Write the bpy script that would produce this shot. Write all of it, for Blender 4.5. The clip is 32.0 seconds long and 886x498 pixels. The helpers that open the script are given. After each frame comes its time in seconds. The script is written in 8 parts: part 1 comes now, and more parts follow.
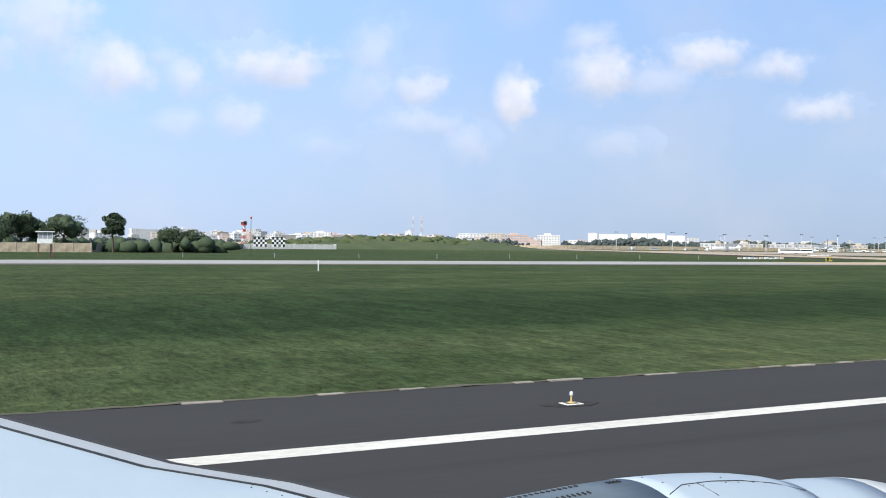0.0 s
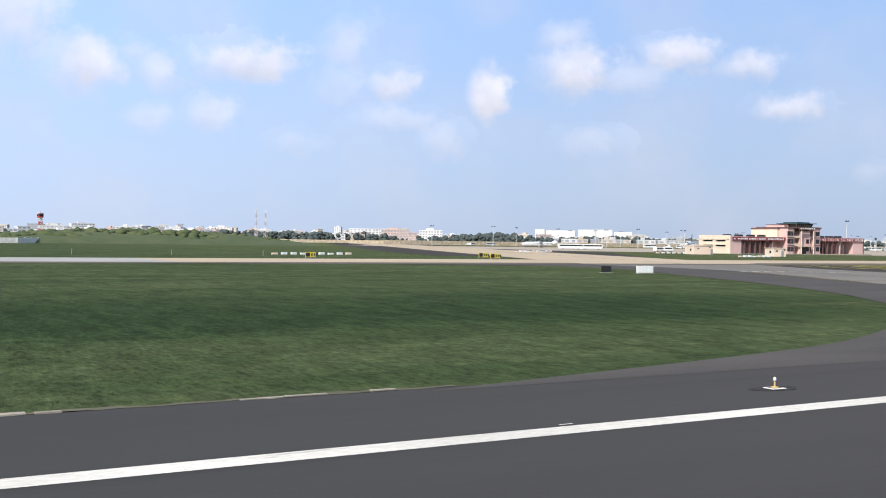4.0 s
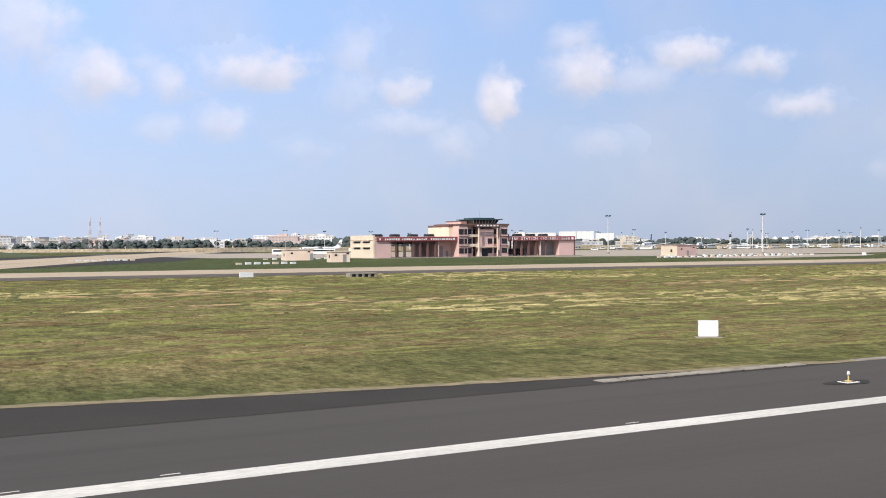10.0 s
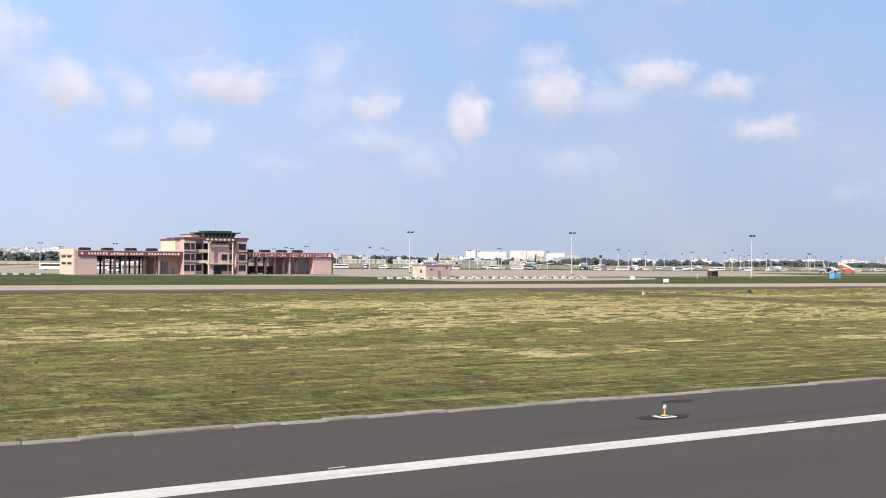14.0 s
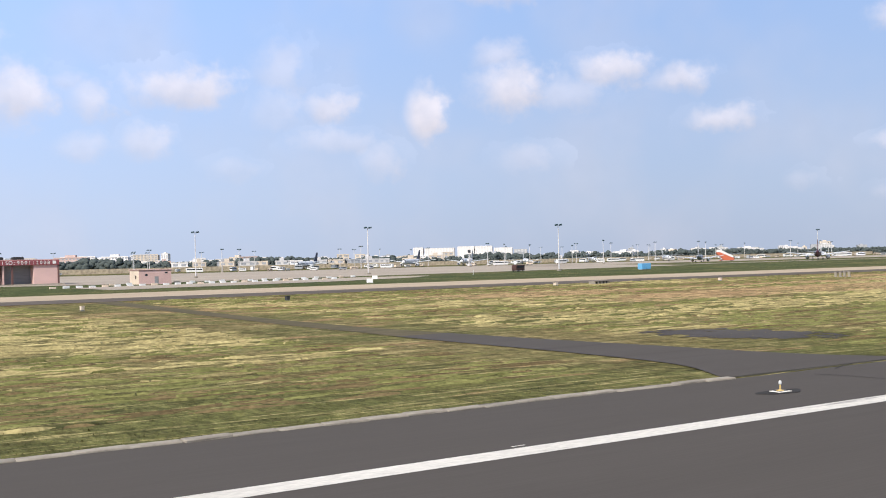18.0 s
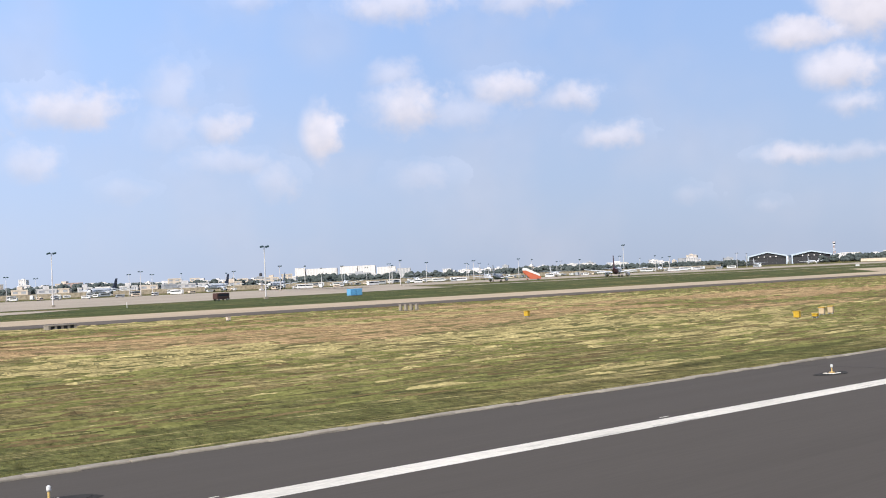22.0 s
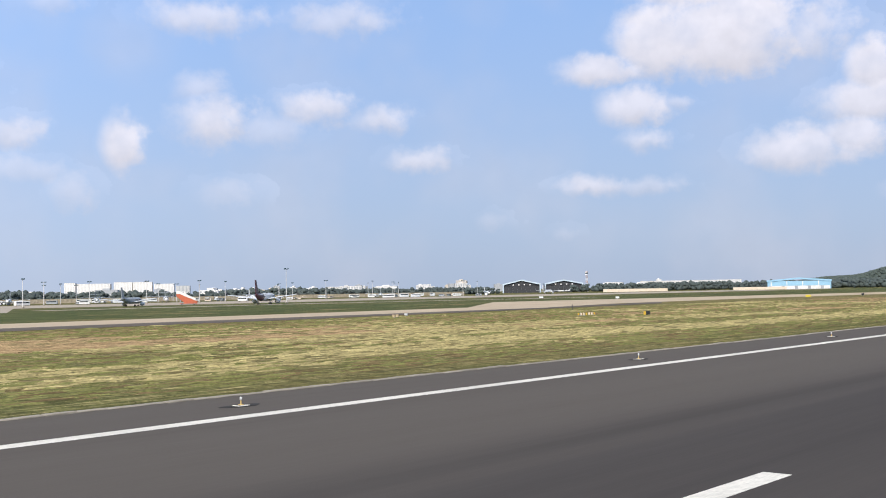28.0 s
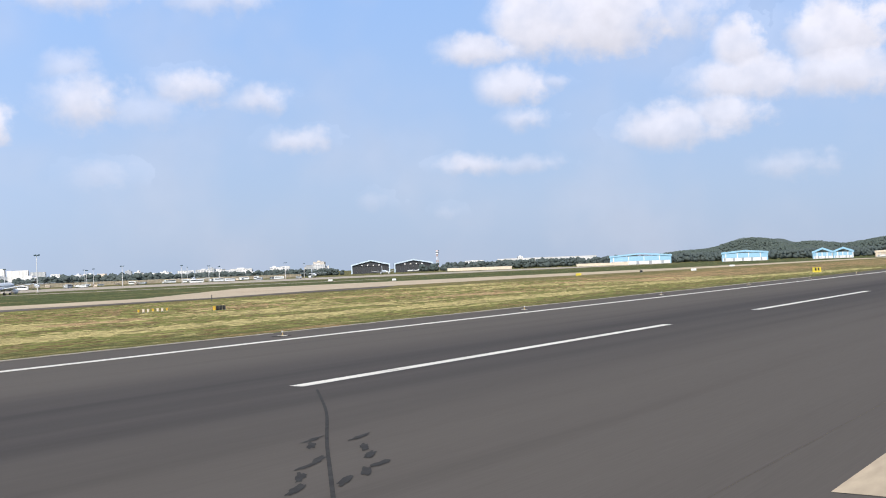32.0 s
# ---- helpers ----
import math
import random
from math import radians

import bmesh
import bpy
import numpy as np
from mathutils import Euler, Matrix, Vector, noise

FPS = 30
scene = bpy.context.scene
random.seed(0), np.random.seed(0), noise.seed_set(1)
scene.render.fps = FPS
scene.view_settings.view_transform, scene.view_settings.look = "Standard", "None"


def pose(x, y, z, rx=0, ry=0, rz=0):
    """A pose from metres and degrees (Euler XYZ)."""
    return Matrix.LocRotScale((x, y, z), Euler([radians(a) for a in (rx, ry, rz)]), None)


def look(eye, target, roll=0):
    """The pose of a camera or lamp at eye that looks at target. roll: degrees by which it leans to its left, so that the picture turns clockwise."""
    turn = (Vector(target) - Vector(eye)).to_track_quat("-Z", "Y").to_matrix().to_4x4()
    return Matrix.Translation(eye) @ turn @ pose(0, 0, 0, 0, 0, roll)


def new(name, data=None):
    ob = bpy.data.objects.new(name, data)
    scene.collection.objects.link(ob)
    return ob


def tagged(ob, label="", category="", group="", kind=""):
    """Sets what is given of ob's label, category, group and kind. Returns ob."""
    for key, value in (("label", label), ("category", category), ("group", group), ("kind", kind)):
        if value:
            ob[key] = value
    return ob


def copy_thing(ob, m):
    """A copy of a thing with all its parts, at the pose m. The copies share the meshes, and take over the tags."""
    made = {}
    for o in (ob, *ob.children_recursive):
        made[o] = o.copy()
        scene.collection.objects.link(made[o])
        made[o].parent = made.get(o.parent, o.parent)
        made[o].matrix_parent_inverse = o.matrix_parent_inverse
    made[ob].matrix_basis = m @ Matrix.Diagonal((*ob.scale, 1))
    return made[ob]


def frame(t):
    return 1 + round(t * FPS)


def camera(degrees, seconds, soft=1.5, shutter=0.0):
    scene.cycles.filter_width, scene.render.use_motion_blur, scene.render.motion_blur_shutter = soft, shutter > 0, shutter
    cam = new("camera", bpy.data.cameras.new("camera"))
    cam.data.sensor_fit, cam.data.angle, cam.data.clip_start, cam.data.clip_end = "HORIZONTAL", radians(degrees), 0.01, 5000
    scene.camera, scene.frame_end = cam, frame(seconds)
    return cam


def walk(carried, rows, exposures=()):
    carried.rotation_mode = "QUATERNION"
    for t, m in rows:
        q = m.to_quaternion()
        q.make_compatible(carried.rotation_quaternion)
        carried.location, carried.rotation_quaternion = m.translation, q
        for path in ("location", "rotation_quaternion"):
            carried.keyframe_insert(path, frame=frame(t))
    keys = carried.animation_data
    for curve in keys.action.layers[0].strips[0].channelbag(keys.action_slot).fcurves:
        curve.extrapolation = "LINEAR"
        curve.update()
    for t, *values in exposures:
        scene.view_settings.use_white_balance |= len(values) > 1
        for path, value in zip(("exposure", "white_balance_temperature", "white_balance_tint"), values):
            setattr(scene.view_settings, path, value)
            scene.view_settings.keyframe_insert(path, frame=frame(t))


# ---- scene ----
cam = camera(45.1, 32.0, soft=1.0, shutter=0.0)
EYE = 4.4
# seconds, metres along and across the runway, pitch, roll, yaw
PATH = [
    (0, 0.00, -1.02, -0.35, -0.56, -28.14),
    (0.5, 19.65, -0.76, -0.28, -0.69, -27.86),
    (1, 38.86, -0.56, -0.22, -0.78, -27.69),
    (1.5, 57.58, -0.42, -0.21, -0.90, -27.80),
    (2, 75.79, -0.31, -0.12, -1.03, -27.99),
    (2.5, 93.47, -0.24, -0.09, -0.95, -28.32),
    (3, 110.63, -0.19, -0.20, -0.89, -28.73),
    (3.5, 127.30, -0.16, -0.37, -0.81, -29.17),
    (4, 143.51, -0.14, -0.53, -0.69, -29.56),
    (4.5, 159.30, -0.14, -0.59, -0.51, -29.84),
    (5, 174.72, -0.16, -0.48, -0.23, -29.94),
    (5.5, 189.81, -0.17, -0.27, 0.11, -29.79),
    (6, 204.60, -0.19, -0.15, 0.37, -29.65),
    (6.5, 219.07, -0.19, -0.09, 0.48, -29.33),
    (7, 233.27, -0.17, 0.00, 0.42, -28.88),
    (7.5, 247.29, -0.14, 0.09, 0.01, -28.63),
    (8, 261.16, -0.11, 0.16, -0.36, -28.49),
    (8.5, 274.82, -0.08, 0.14, -0.52, -28.65),
    (9, 288.13, -0.05, 0.04, -0.35, -28.76),
    (9.5, 301.04, -0.01, -0.09, -0.03, -28.77),
    (10, 313.55, 0.03, -0.27, 0.48, -28.89),
    (10.5, 325.66, 0.05, -0.40, 0.78, -29.07),
    (11, 337.35, 0.06, -0.50, 1.12, -29.14),
    (11.5, 348.63, 0.05, -0.52, 1.37, -29.07),
    (12, 359.56, 0.02, -0.36, 1.23, -29.15),
    (12.5, 370.20, -0.02, -0.08, 0.77, -29.39),
    (13, 380.58, -0.07, 0.25, -0.14, -29.92),
    (13.5, 390.73, -0.11, 0.56, -0.30, -30.33),
    (14, 400.69, -0.14, 0.68, -0.41, -30.64),
    (14.5, 410.52, -0.15, 0.63, -0.20, -30.88),
    (15, 420.26, -0.14, 0.46, 0.24, -31.05),
    (15.5, 429.93, -0.10, 0.25, 0.77, -31.20),
    (16, 439.57, -0.02, 0.07, 1.20, -31.36),
    (16.5, 449.18, 0.08, 0.00, 1.37, -31.58),
    (17, 458.77, 0.22, 0.12, 1.11, -31.88),
    (17.5, 468.35, 0.38, 0.29, 1.39, -32.24),
    (18, 477.93, 0.54, 0.51, 1.40, -32.64),
    (18.5, 487.50, 0.68, 0.62, 1.32, -33.10),
    (19, 497.10, 0.77, 0.74, 1.33, -33.52),
    (19.5, 506.77, 0.79, 0.72, 1.25, -34.18),
    (20, 516.47, 0.75, 0.63, 1.39, -34.95),
    (20.5, 526.12, 0.66, 0.60, 1.43, -35.87),
    (21, 535.63, 0.52, 0.72, 1.72, -36.63),
    (21.5, 544.95, 0.35, 1.03, 2.07, -37.43),
    (22, 554.07, 0.13, 1.33, 2.52, -38.12),
    (22.5, 562.98, -0.16, 1.38, 2.87, -38.69),
    (23, 571.69, -0.51, 1.08, 2.89, -38.96),
    (23.5, 580.22, -0.94, 0.74, 2.94, -39.05),
    (24, 588.63, -1.47, 0.55, 2.45, -39.22),
    (24.5, 596.96, -2.11, 0.65, 1.74, -39.60),
    (25, 605.21, -2.87, 1.10, 0.90, -40.50),
    (25.5, 613.40, -3.77, 1.46, 0.76, -41.62),
    (26, 621.54, -4.81, 1.67, 0.81, -42.94),
    (26.5, 629.61, -6.00, 1.77, 0.95, -44.39),
    (27, 637.63, -7.35, 1.84, 1.10, -45.87),
    (27.5, 645.59, -8.84, 1.95, 1.15, -47.31),
    (28, 653.49, -10.49, 2.14, 1.03, -48.61),
    (28.5, 661.34, -12.28, 2.34, 0.93, -49.59),
    (29, 669.14, -14.20, 2.36, 0.97, -50.41),
    (29.5, 676.92, -16.24, 2.12, 1.09, -51.11),
    (30, 684.70, -18.39, 1.75, 1.49, -51.86),
    (30.5, 692.47, -20.62, 1.42, 1.68, -52.54),
    (31, 700.29, -22.93, 1.07, 2.08, -53.42),
    (31.5, 708.20, -25.33, 0.88, 2.21, -54.19),
    (32, 716.21, -27.82, 0.87, 2.16, -54.92),
]
walk(cam, [(t, pose(x, y, EYE, 90 + p, r, w)) for t, x, y, p, r, w in PATH],
     exposures=((0.0, 0.37, 6200, 5), (2.0, 0.37, 6250, 6), (5.0, 0.34, 6400, 8), (9.0, 0.27, 6500, 9), (14.0, 0.27, 6550, 10), (20.0, 0.27, 6500, 10),
                (25.0, 0.24, 6450, 9), (28.0, 0.21, 6350, 8), (32.0, 0.29, 6300, 7)))

# ---- sky and sun ----
SUN_DIR = Vector((-0.68, -0.36, 0.64)).normalized()
sun_data = bpy.data.lights.new("sun", "SUN")
sun_data.energy, sun_data.angle, sun_data.color = 4.2, radians(0.6), (1.0, 0.94, 0.85)
sun = new("sun", sun_data)
sun.matrix_world = look(SUN_DIR * 60, (0, 0, 0))

world = bpy.data.worlds.new("sky")
scene.world = world
world.use_nodes = True
wt = world.node_tree
wt.nodes.clear()


def wn(kind, **kw):
    n = wt.nodes.new(kind)
    for key, value in kw.items():
        if key == "op":
            n.operation = value
        else:
            n.inputs[int(key[1:])].default_value = value
    return n


def wl(a, b):
    wt.links.new(a, b)


sky = wt.nodes.new("ShaderNodeTexSky")
sky.sky_type, sky.sun_disc = "NISHITA", False
sky.sun_elevation = math.asin(SUN_DIR.z)
sky.sun_rotation = math.atan2(SUN_DIR.x, SUN_DIR.y)
sky.altitude, sky.air_density, sky.dust_density, sky.ozone_density = 0, 1.0, 2.2, 2.0
coord = wt.nodes.new("ShaderNodeTexCoord")
split = wt.nodes.new("ShaderNodeSeparateXYZ")
wl(coord.outputs["Generated"], split.inputs[0])
# azimuth and elevation in degrees
az = wn("ShaderNodeMath", op="ARCTAN2")
wl(split.outputs[0], az.inputs[0]), wl(split.outputs[1], az.inputs[1])
azd = wn("ShaderNodeMath", op="MULTIPLY", i1=57.2958)
wl(az.outputs[0], azd.inputs[0])
el = wn("ShaderNodeMath", op="ARCSINE")
wl(split.outputs[2], el.inputs[0])
eld = wn("ShaderNodeMath", op="MULTIPLY", i1=57.2958)
wl(el.outputs[0], eld.inputs[0])
flat = wt.nodes.new("ShaderNodeCombineXYZ")
wl(azd.outputs[0], flat.inputs[0]), wl(eld.outputs[0], flat.inputs[1])
# billowing edges: fine noise eats into each cloud's rim
big = wt.nodes.new("ShaderNodeTexNoise")
big.inputs["Scale"].default_value, big.inputs["Detail"].default_value, big.inputs["Roughness"].default_value = 0.75, 6, 0.56
wl(flat.outputs[0], big.inputs["Vector"])
rim = wn("ShaderNodeMath", op="SUBTRACT", i1=0.5)
wl(big.outputs["Fac"], rim.inputs[0])
bend = wn("ShaderNodeVectorMath", op="SUBTRACT")
bend.inputs[1].default_value = (0.5, 0.5, 0.5)
wl(big.outputs["Color"], bend.inputs[0])
sway = wn("ShaderNodeVectorMath", op="MULTIPLY")
sway.inputs[1].default_value = (1.3, 0.9, 0)
wl(bend.outputs[0], sway.inputs[0])
bent = wn("ShaderNodeVectorMath", op="ADD")
wl(flat.outputs[0], bent.inputs[0]), wl(sway.outputs[0], bent.inputs[1])
cover = lit = None


def cloud(a, e, half_w, half_h, density, soft=1.0, ragged=1.7):
    """One cumulus: its azimuth, elevation and half sizes in degrees; soft makes its rim wispy, ragged eats into it."""
    global cover, lit
    off = wn("ShaderNodeVectorMath", op="SUBTRACT")
    off.inputs[1].default_value = (a, e, 0)
    wl(bent.outputs[0], off.inputs[0])
    fit = wn("ShaderNodeVectorMath", op="MULTIPLY")
    fit.inputs[1].default_value = (1 / half_w, 1 / half_h, 0)
    wl(off.outputs[0], fit.inputs[0])
    far = wn("ShaderNodeVectorMath", op="LENGTH")
    wl(fit.outputs[0], far.inputs[0])
    eaten = wn("ShaderNodeMath", op="MULTIPLY_ADD", i1=ragged)
    wl(rim.outputs[0], eaten.inputs[0]), wl(far.outputs["Value"], eaten.inputs[2])
    m = wt.nodes.new("ShaderNodeMapRange")
    m.interpolation_type = "SMOOTHSTEP"
    m.inputs["From Min"].default_value, m.inputs["From Max"].default_value = 1.04 + 0.36 * soft, 0.86 - 0.70 * soft
    m.inputs["To Min"].default_value, m.inputs["To Max"].default_value = 0, density
    wl(eaten.outputs[0], m.inputs["Value"])
    parts_ = wt.nodes.new("ShaderNodeSeparateXYZ")
    wl(fit.outputs[0], parts_.inputs[0])
    top = wt.nodes.new("ShaderNodeMapRange")
    top.interpolation_type = "SMOOTHSTEP"
    top.inputs["From Min"].default_value, top.inputs["From Max"].default_value = -0.9, 0.35
    wl(parts_.outputs[1], top.inputs["Value"])
    sunny = wn("ShaderNodeMath", op="MULTIPLY")
    wl(m.outputs[0], sunny.inputs[0]), wl(top.outputs[0], sunny.inputs[1])
    if cover is None:
        cover, lit = m.outputs[0], sunny.outputs[0]
    else:
        both, bright = wn("ShaderNodeMath", op="MAXIMUM"), wn("ShaderNodeMath", op="MAXIMUM")
        wl(cover, both.inputs[0]), wl(m.outputs[0], both.inputs[1])
        wl(lit, bright.inputs[0]), wl(sunny.outputs[0], bright.inputs[1])
        cover, lit = both.outputs[0], bright.outputs[0]


# a row of small soft cumulus over the field
cloud(11, 8.7, 2.16, 1.62, 0.8, 1.05)
cloud(14.7, 8.5, 1.44, 1.08, 0.62)
cloud(13.4, 9.3, 0.96, 0.6, 0.4)
cloud(19, 9.2, 3, 1.26, 0.82, 1)
cloud(24.3, 10.1, 1.56, 1.68, 0.42)
cloud(23.9, 8, 1.44, 1.44, 0.34)
cloud(26.8, 8.2, 1.5, 0.9, 0.7, 1)
cloud(31.9, 7.7, 1.14, 1.62, 0.98, 0.7, 0.9)
cloud(36.6, 9, 2.16, 1.5, 0.85, 1)
cloud(35.9, 10.6, 1.44, 0.9, 0.5)
cloud(39.4, 8.5, 2.28, 1.08, 0.42)
cloud(41.9, 9.75, 2.04, 1.02, 0.86, 1)
cloud(45.5, 9.05, 1.68, 0.78, 0.72, 1.05)
cloud(47.5, 6.9, 2.04, 0.66, 0.72, 1)
cloud(14.3, 6.1, 1.56, 0.72, 0.36)
cloud(17.3, 6.4, 1.5, 0.9, 0.5)
cloud(26.8, 6.3, 2.52, 0.9, 0.46)
cloud(29.6, 5.3, 1.32, 1.14, 0.46)
cloud(37.4, 5.2, 1.92, 0.96, 0.36)
cloud(21.5, 5, 1.44, 0.84, 0.24)
cloud(7.6, 11, 2.4, 2.64, 0.6)
cloud(36, 14.3, 3.24, 1.08, 0.7)
cloud(43.2, 14.3, 3.24, 0.96, 0.65)
cloud(28.5, 14.6, 1.8, 0.72, 0.4)
# towering clouds to the east, with crisp tops and grey bases
cloud(57.2, 11.4, 2.55, 0.87, 0.92, 0.61, 1.15)
cloud(60.3, 12.7, 2.55, 2.2, 1, 0.47, 1.15)
cloud(64, 12.9, 4.87, 2.67, 1, 0.54, 1.15)
cloud(68, 12.6, 2.32, 1.86, 0.75, 1.1)
cloud(62.6, 15.6, 3.94, 1.86, 1, 0.47, 1.15)
cloud(58.9, 9.45, 1.97, 1.22, 0.86, 0.61, 1.15)
cloud(61.3, 9.6, 1.16, 0.46, 0.5)
cloud(59.6, 7.6, 1.39, 0.64, 0.66, 1.05)
cloud(70.9, 10.6, 1.51, 1.74, 1, 0.47, 1.15)
cloud(71.2, 9, 3.48, 1.39, 0.92, 0.61, 1.15)
cloud(75.6, 10.8, 2.78, 2.2, 1, 0.43, 1.15)
cloud(76, 8.9, 3.71, 1.39, 0.9, 0.61, 1.15)
cloud(67.2, 6.8, 3.02, 1.33, 0.88, 0.61, 1.15)
cloud(70, 7.3, 2.32, 1.04, 0.86, 0.61, 1.15)
cloud(56.6, 5.35, 2.09, 0.64, 0.76, 0.95)
cloud(59.6, 5.2, 2.09, 0.46, 0.45)
cloud(73.3, 4.5, 1.97, 0.7, 0.48)
cloud(51.5, 3.6, 1.04, 0.58, 0.25)
cloud(55.3, 2.9, 0.93, 0.58, 0.25)
cloud(3.5, 9.5, 2.76, 2.16, 0.6)
cloud(-4, 9, 3.12, 1.44, 0.8)
cloud(88, 9, 4.64, 1.74, 0.9, 0.72, 1.15)
cloud(100, 7.5, 4.06, 1.39, 0.8)
cloud(-20, 11, 4.8, 1.92, 0.8)
share = wn("ShaderNodeMath", op="DIVIDE")
safe = wn("ShaderNodeMath", op="MAXIMUM", i1=0.01)
wl(cover, safe.inputs[0]), wl(lit, share.inputs[0]), wl(safe.outputs[0], share.inputs[1])
# gaps and wisps inside the cover
wisp = wt.nodes.new("ShaderNodeTexNoise")
wisp.inputs["Scale"].default_value, wisp.inputs["Detail"].default_value, wisp.inputs["Roughness"].default_value = 0.4, 3, 0.5
wl(flat.outputs[0], wisp.inputs["Vector"])
thin = wt.nodes.new("ShaderNodeMapRange")
thin.inputs["From Min"].default_value, thin.inputs["From Max"].default_value = 0.32, 0.55
thin.inputs["To Min"].default_value, thin.inputs["To Max"].default_value = 0.82, 1.0
wl(wisp.outputs["Fac"], thin.inputs["Value"])
veined = wn("ShaderNodeMath", op="MULTIPLY")
wl(cover, veined.inputs[0]), wl(thin.outputs[0], veined.inputs[1])
cover = veined.outputs[0]
# thin, barely seen cloud between the heaps
film_ = wt.nodes.new("ShaderNodeTexNoise")
film_.inputs["Scale"].default_value, film_.inputs["Detail"].default_value, film_.inputs["Roughness"].default_value = 0.13, 3, 0.5
wl(flat.outputs[0], film_.inputs["Vector"])
faint = wt.nodes.new("ShaderNodeMapRange")
faint.interpolation_type = "SMOOTHSTEP"
faint.inputs["From Min"].default_value, faint.inputs["From Max"].default_value = 0.40, 0.72
faint.inputs["To Min"].default_value, faint.inputs["To Max"].default_value = 0.0, 0.28
wl(film_.outputs["Fac"], faint.inputs["Value"])
summed = wn("ShaderNodeMath", op="MAXIMUM")
wl(cover, summed.inputs[0]), wl(faint.outputs[0], summed.inputs[1])
cover = summed.outputs[0]
# shading inside the clouds: bright billows, greyer bellies
puff = wt.nodes.new("ShaderNodeTexNoise")
puff.inputs["Scale"].default_value, puff.inputs["Detail"].default_value = 0.8, 4
wl(flat.outputs[0], puff.inputs["Vector"])
tone = wt.nodes.new("ShaderNodeMapRange")
tone.inputs["From Min"].default_value, tone.inputs["From Max"].default_value = 0.3, 0.7
tone.inputs["To Min"].default_value, tone.inputs["To Max"].default_value = 0.93, 1.03
wl(puff.outputs["Fac"], tone.inputs["Value"])
belly = wt.nodes.new("ShaderNodeMapRange")
belly.inputs["To Min"].default_value, belly.inputs["To Max"].default_value = 0.80, 1.0
wl(share.outputs[0], belly.inputs["Value"])
shade = wn("ShaderNodeMath", op="MULTIPLY")
wl(tone.outputs[0], shade.inputs[0]), wl(belly.outputs[0], shade.inputs[1])
white = wn("ShaderNodeVectorMath", op="SCALE")
white.inputs[0].default_value = (7.95, 7.7, 8.6)
wl(shade.outputs[0], white.inputs["Scale"])
# haze that whitens the sky near the horizon
haze = wt.nodes.new("ShaderNodeMapRange")
haze.interpolation_type = "SMOOTHSTEP"
haze.inputs["From Min"].default_value, haze.inputs["From Max"].default_value = 50, 12
haze.inputs["To Min"].default_value, haze.inputs["To Max"].default_value = 0.0, 0.85
wl(eld.outputs[0], haze.inputs["Value"])
veil = wt.nodes.new("ShaderNodeMix")
veil.data_type = "RGBA"
rise = wt.nodes.new("ShaderNodeMapRange")
rise.inputs["From Min"].default_value, rise.inputs["From Max"].default_value = 0, 15
wl(eld.outputs[0], rise.inputs["Value"])
blue = wt.nodes.new("ShaderNodeMix")
blue.data_type = "RGBA"
blue.inputs[6].default_value, blue.inputs[7].default_value = (4.9, 5.75, 7.55, 1), (3.65, 5.5, 9.4, 1)
wl(rise.outputs[0], blue.inputs[0])
# the haze is brighter towards the sun
side = wt.nodes.new("ShaderNodeMapRange")
side.interpolation_type = "SMOOTHSTEP"
side.inputs["From Min"].default_value, side.inputs["From Max"].default_value = 0, 48
side.inputs["To Min"].default_value, side.inputs["To Max"].default_value = 1.16, 0.90
wl(azd.outputs[0], side.inputs["Value"])
glow = wn("ShaderNodeVectorMath", op="SCALE")
wl(blue.outputs[2], glow.inputs[0]), wl(side.outputs[0], glow.inputs["Scale"])
wl(glow.outputs[0], veil.inputs[7])
wl(haze.outputs[0], veil.inputs[0]), wl(sky.outputs[0], veil.inputs[6])
mix = wt.nodes.new("ShaderNodeMix")
mix.data_type = "RGBA"
wl(cover, mix.inputs[0]), wl(veil.outputs[2], mix.inputs[6]), wl(white.outputs[0], mix.inputs[7])
bg = wt.nodes.new("ShaderNodeBackground")
bg.inputs["Strength"].default_value = 0.095
wl(mix.outputs[2], bg.inputs["Color"])
out = wt.nodes.new("ShaderNodeOutputWorld")
wl(bg.outputs[0], out.inputs["Surface"])
scene.view_settings.exposure = 0.2

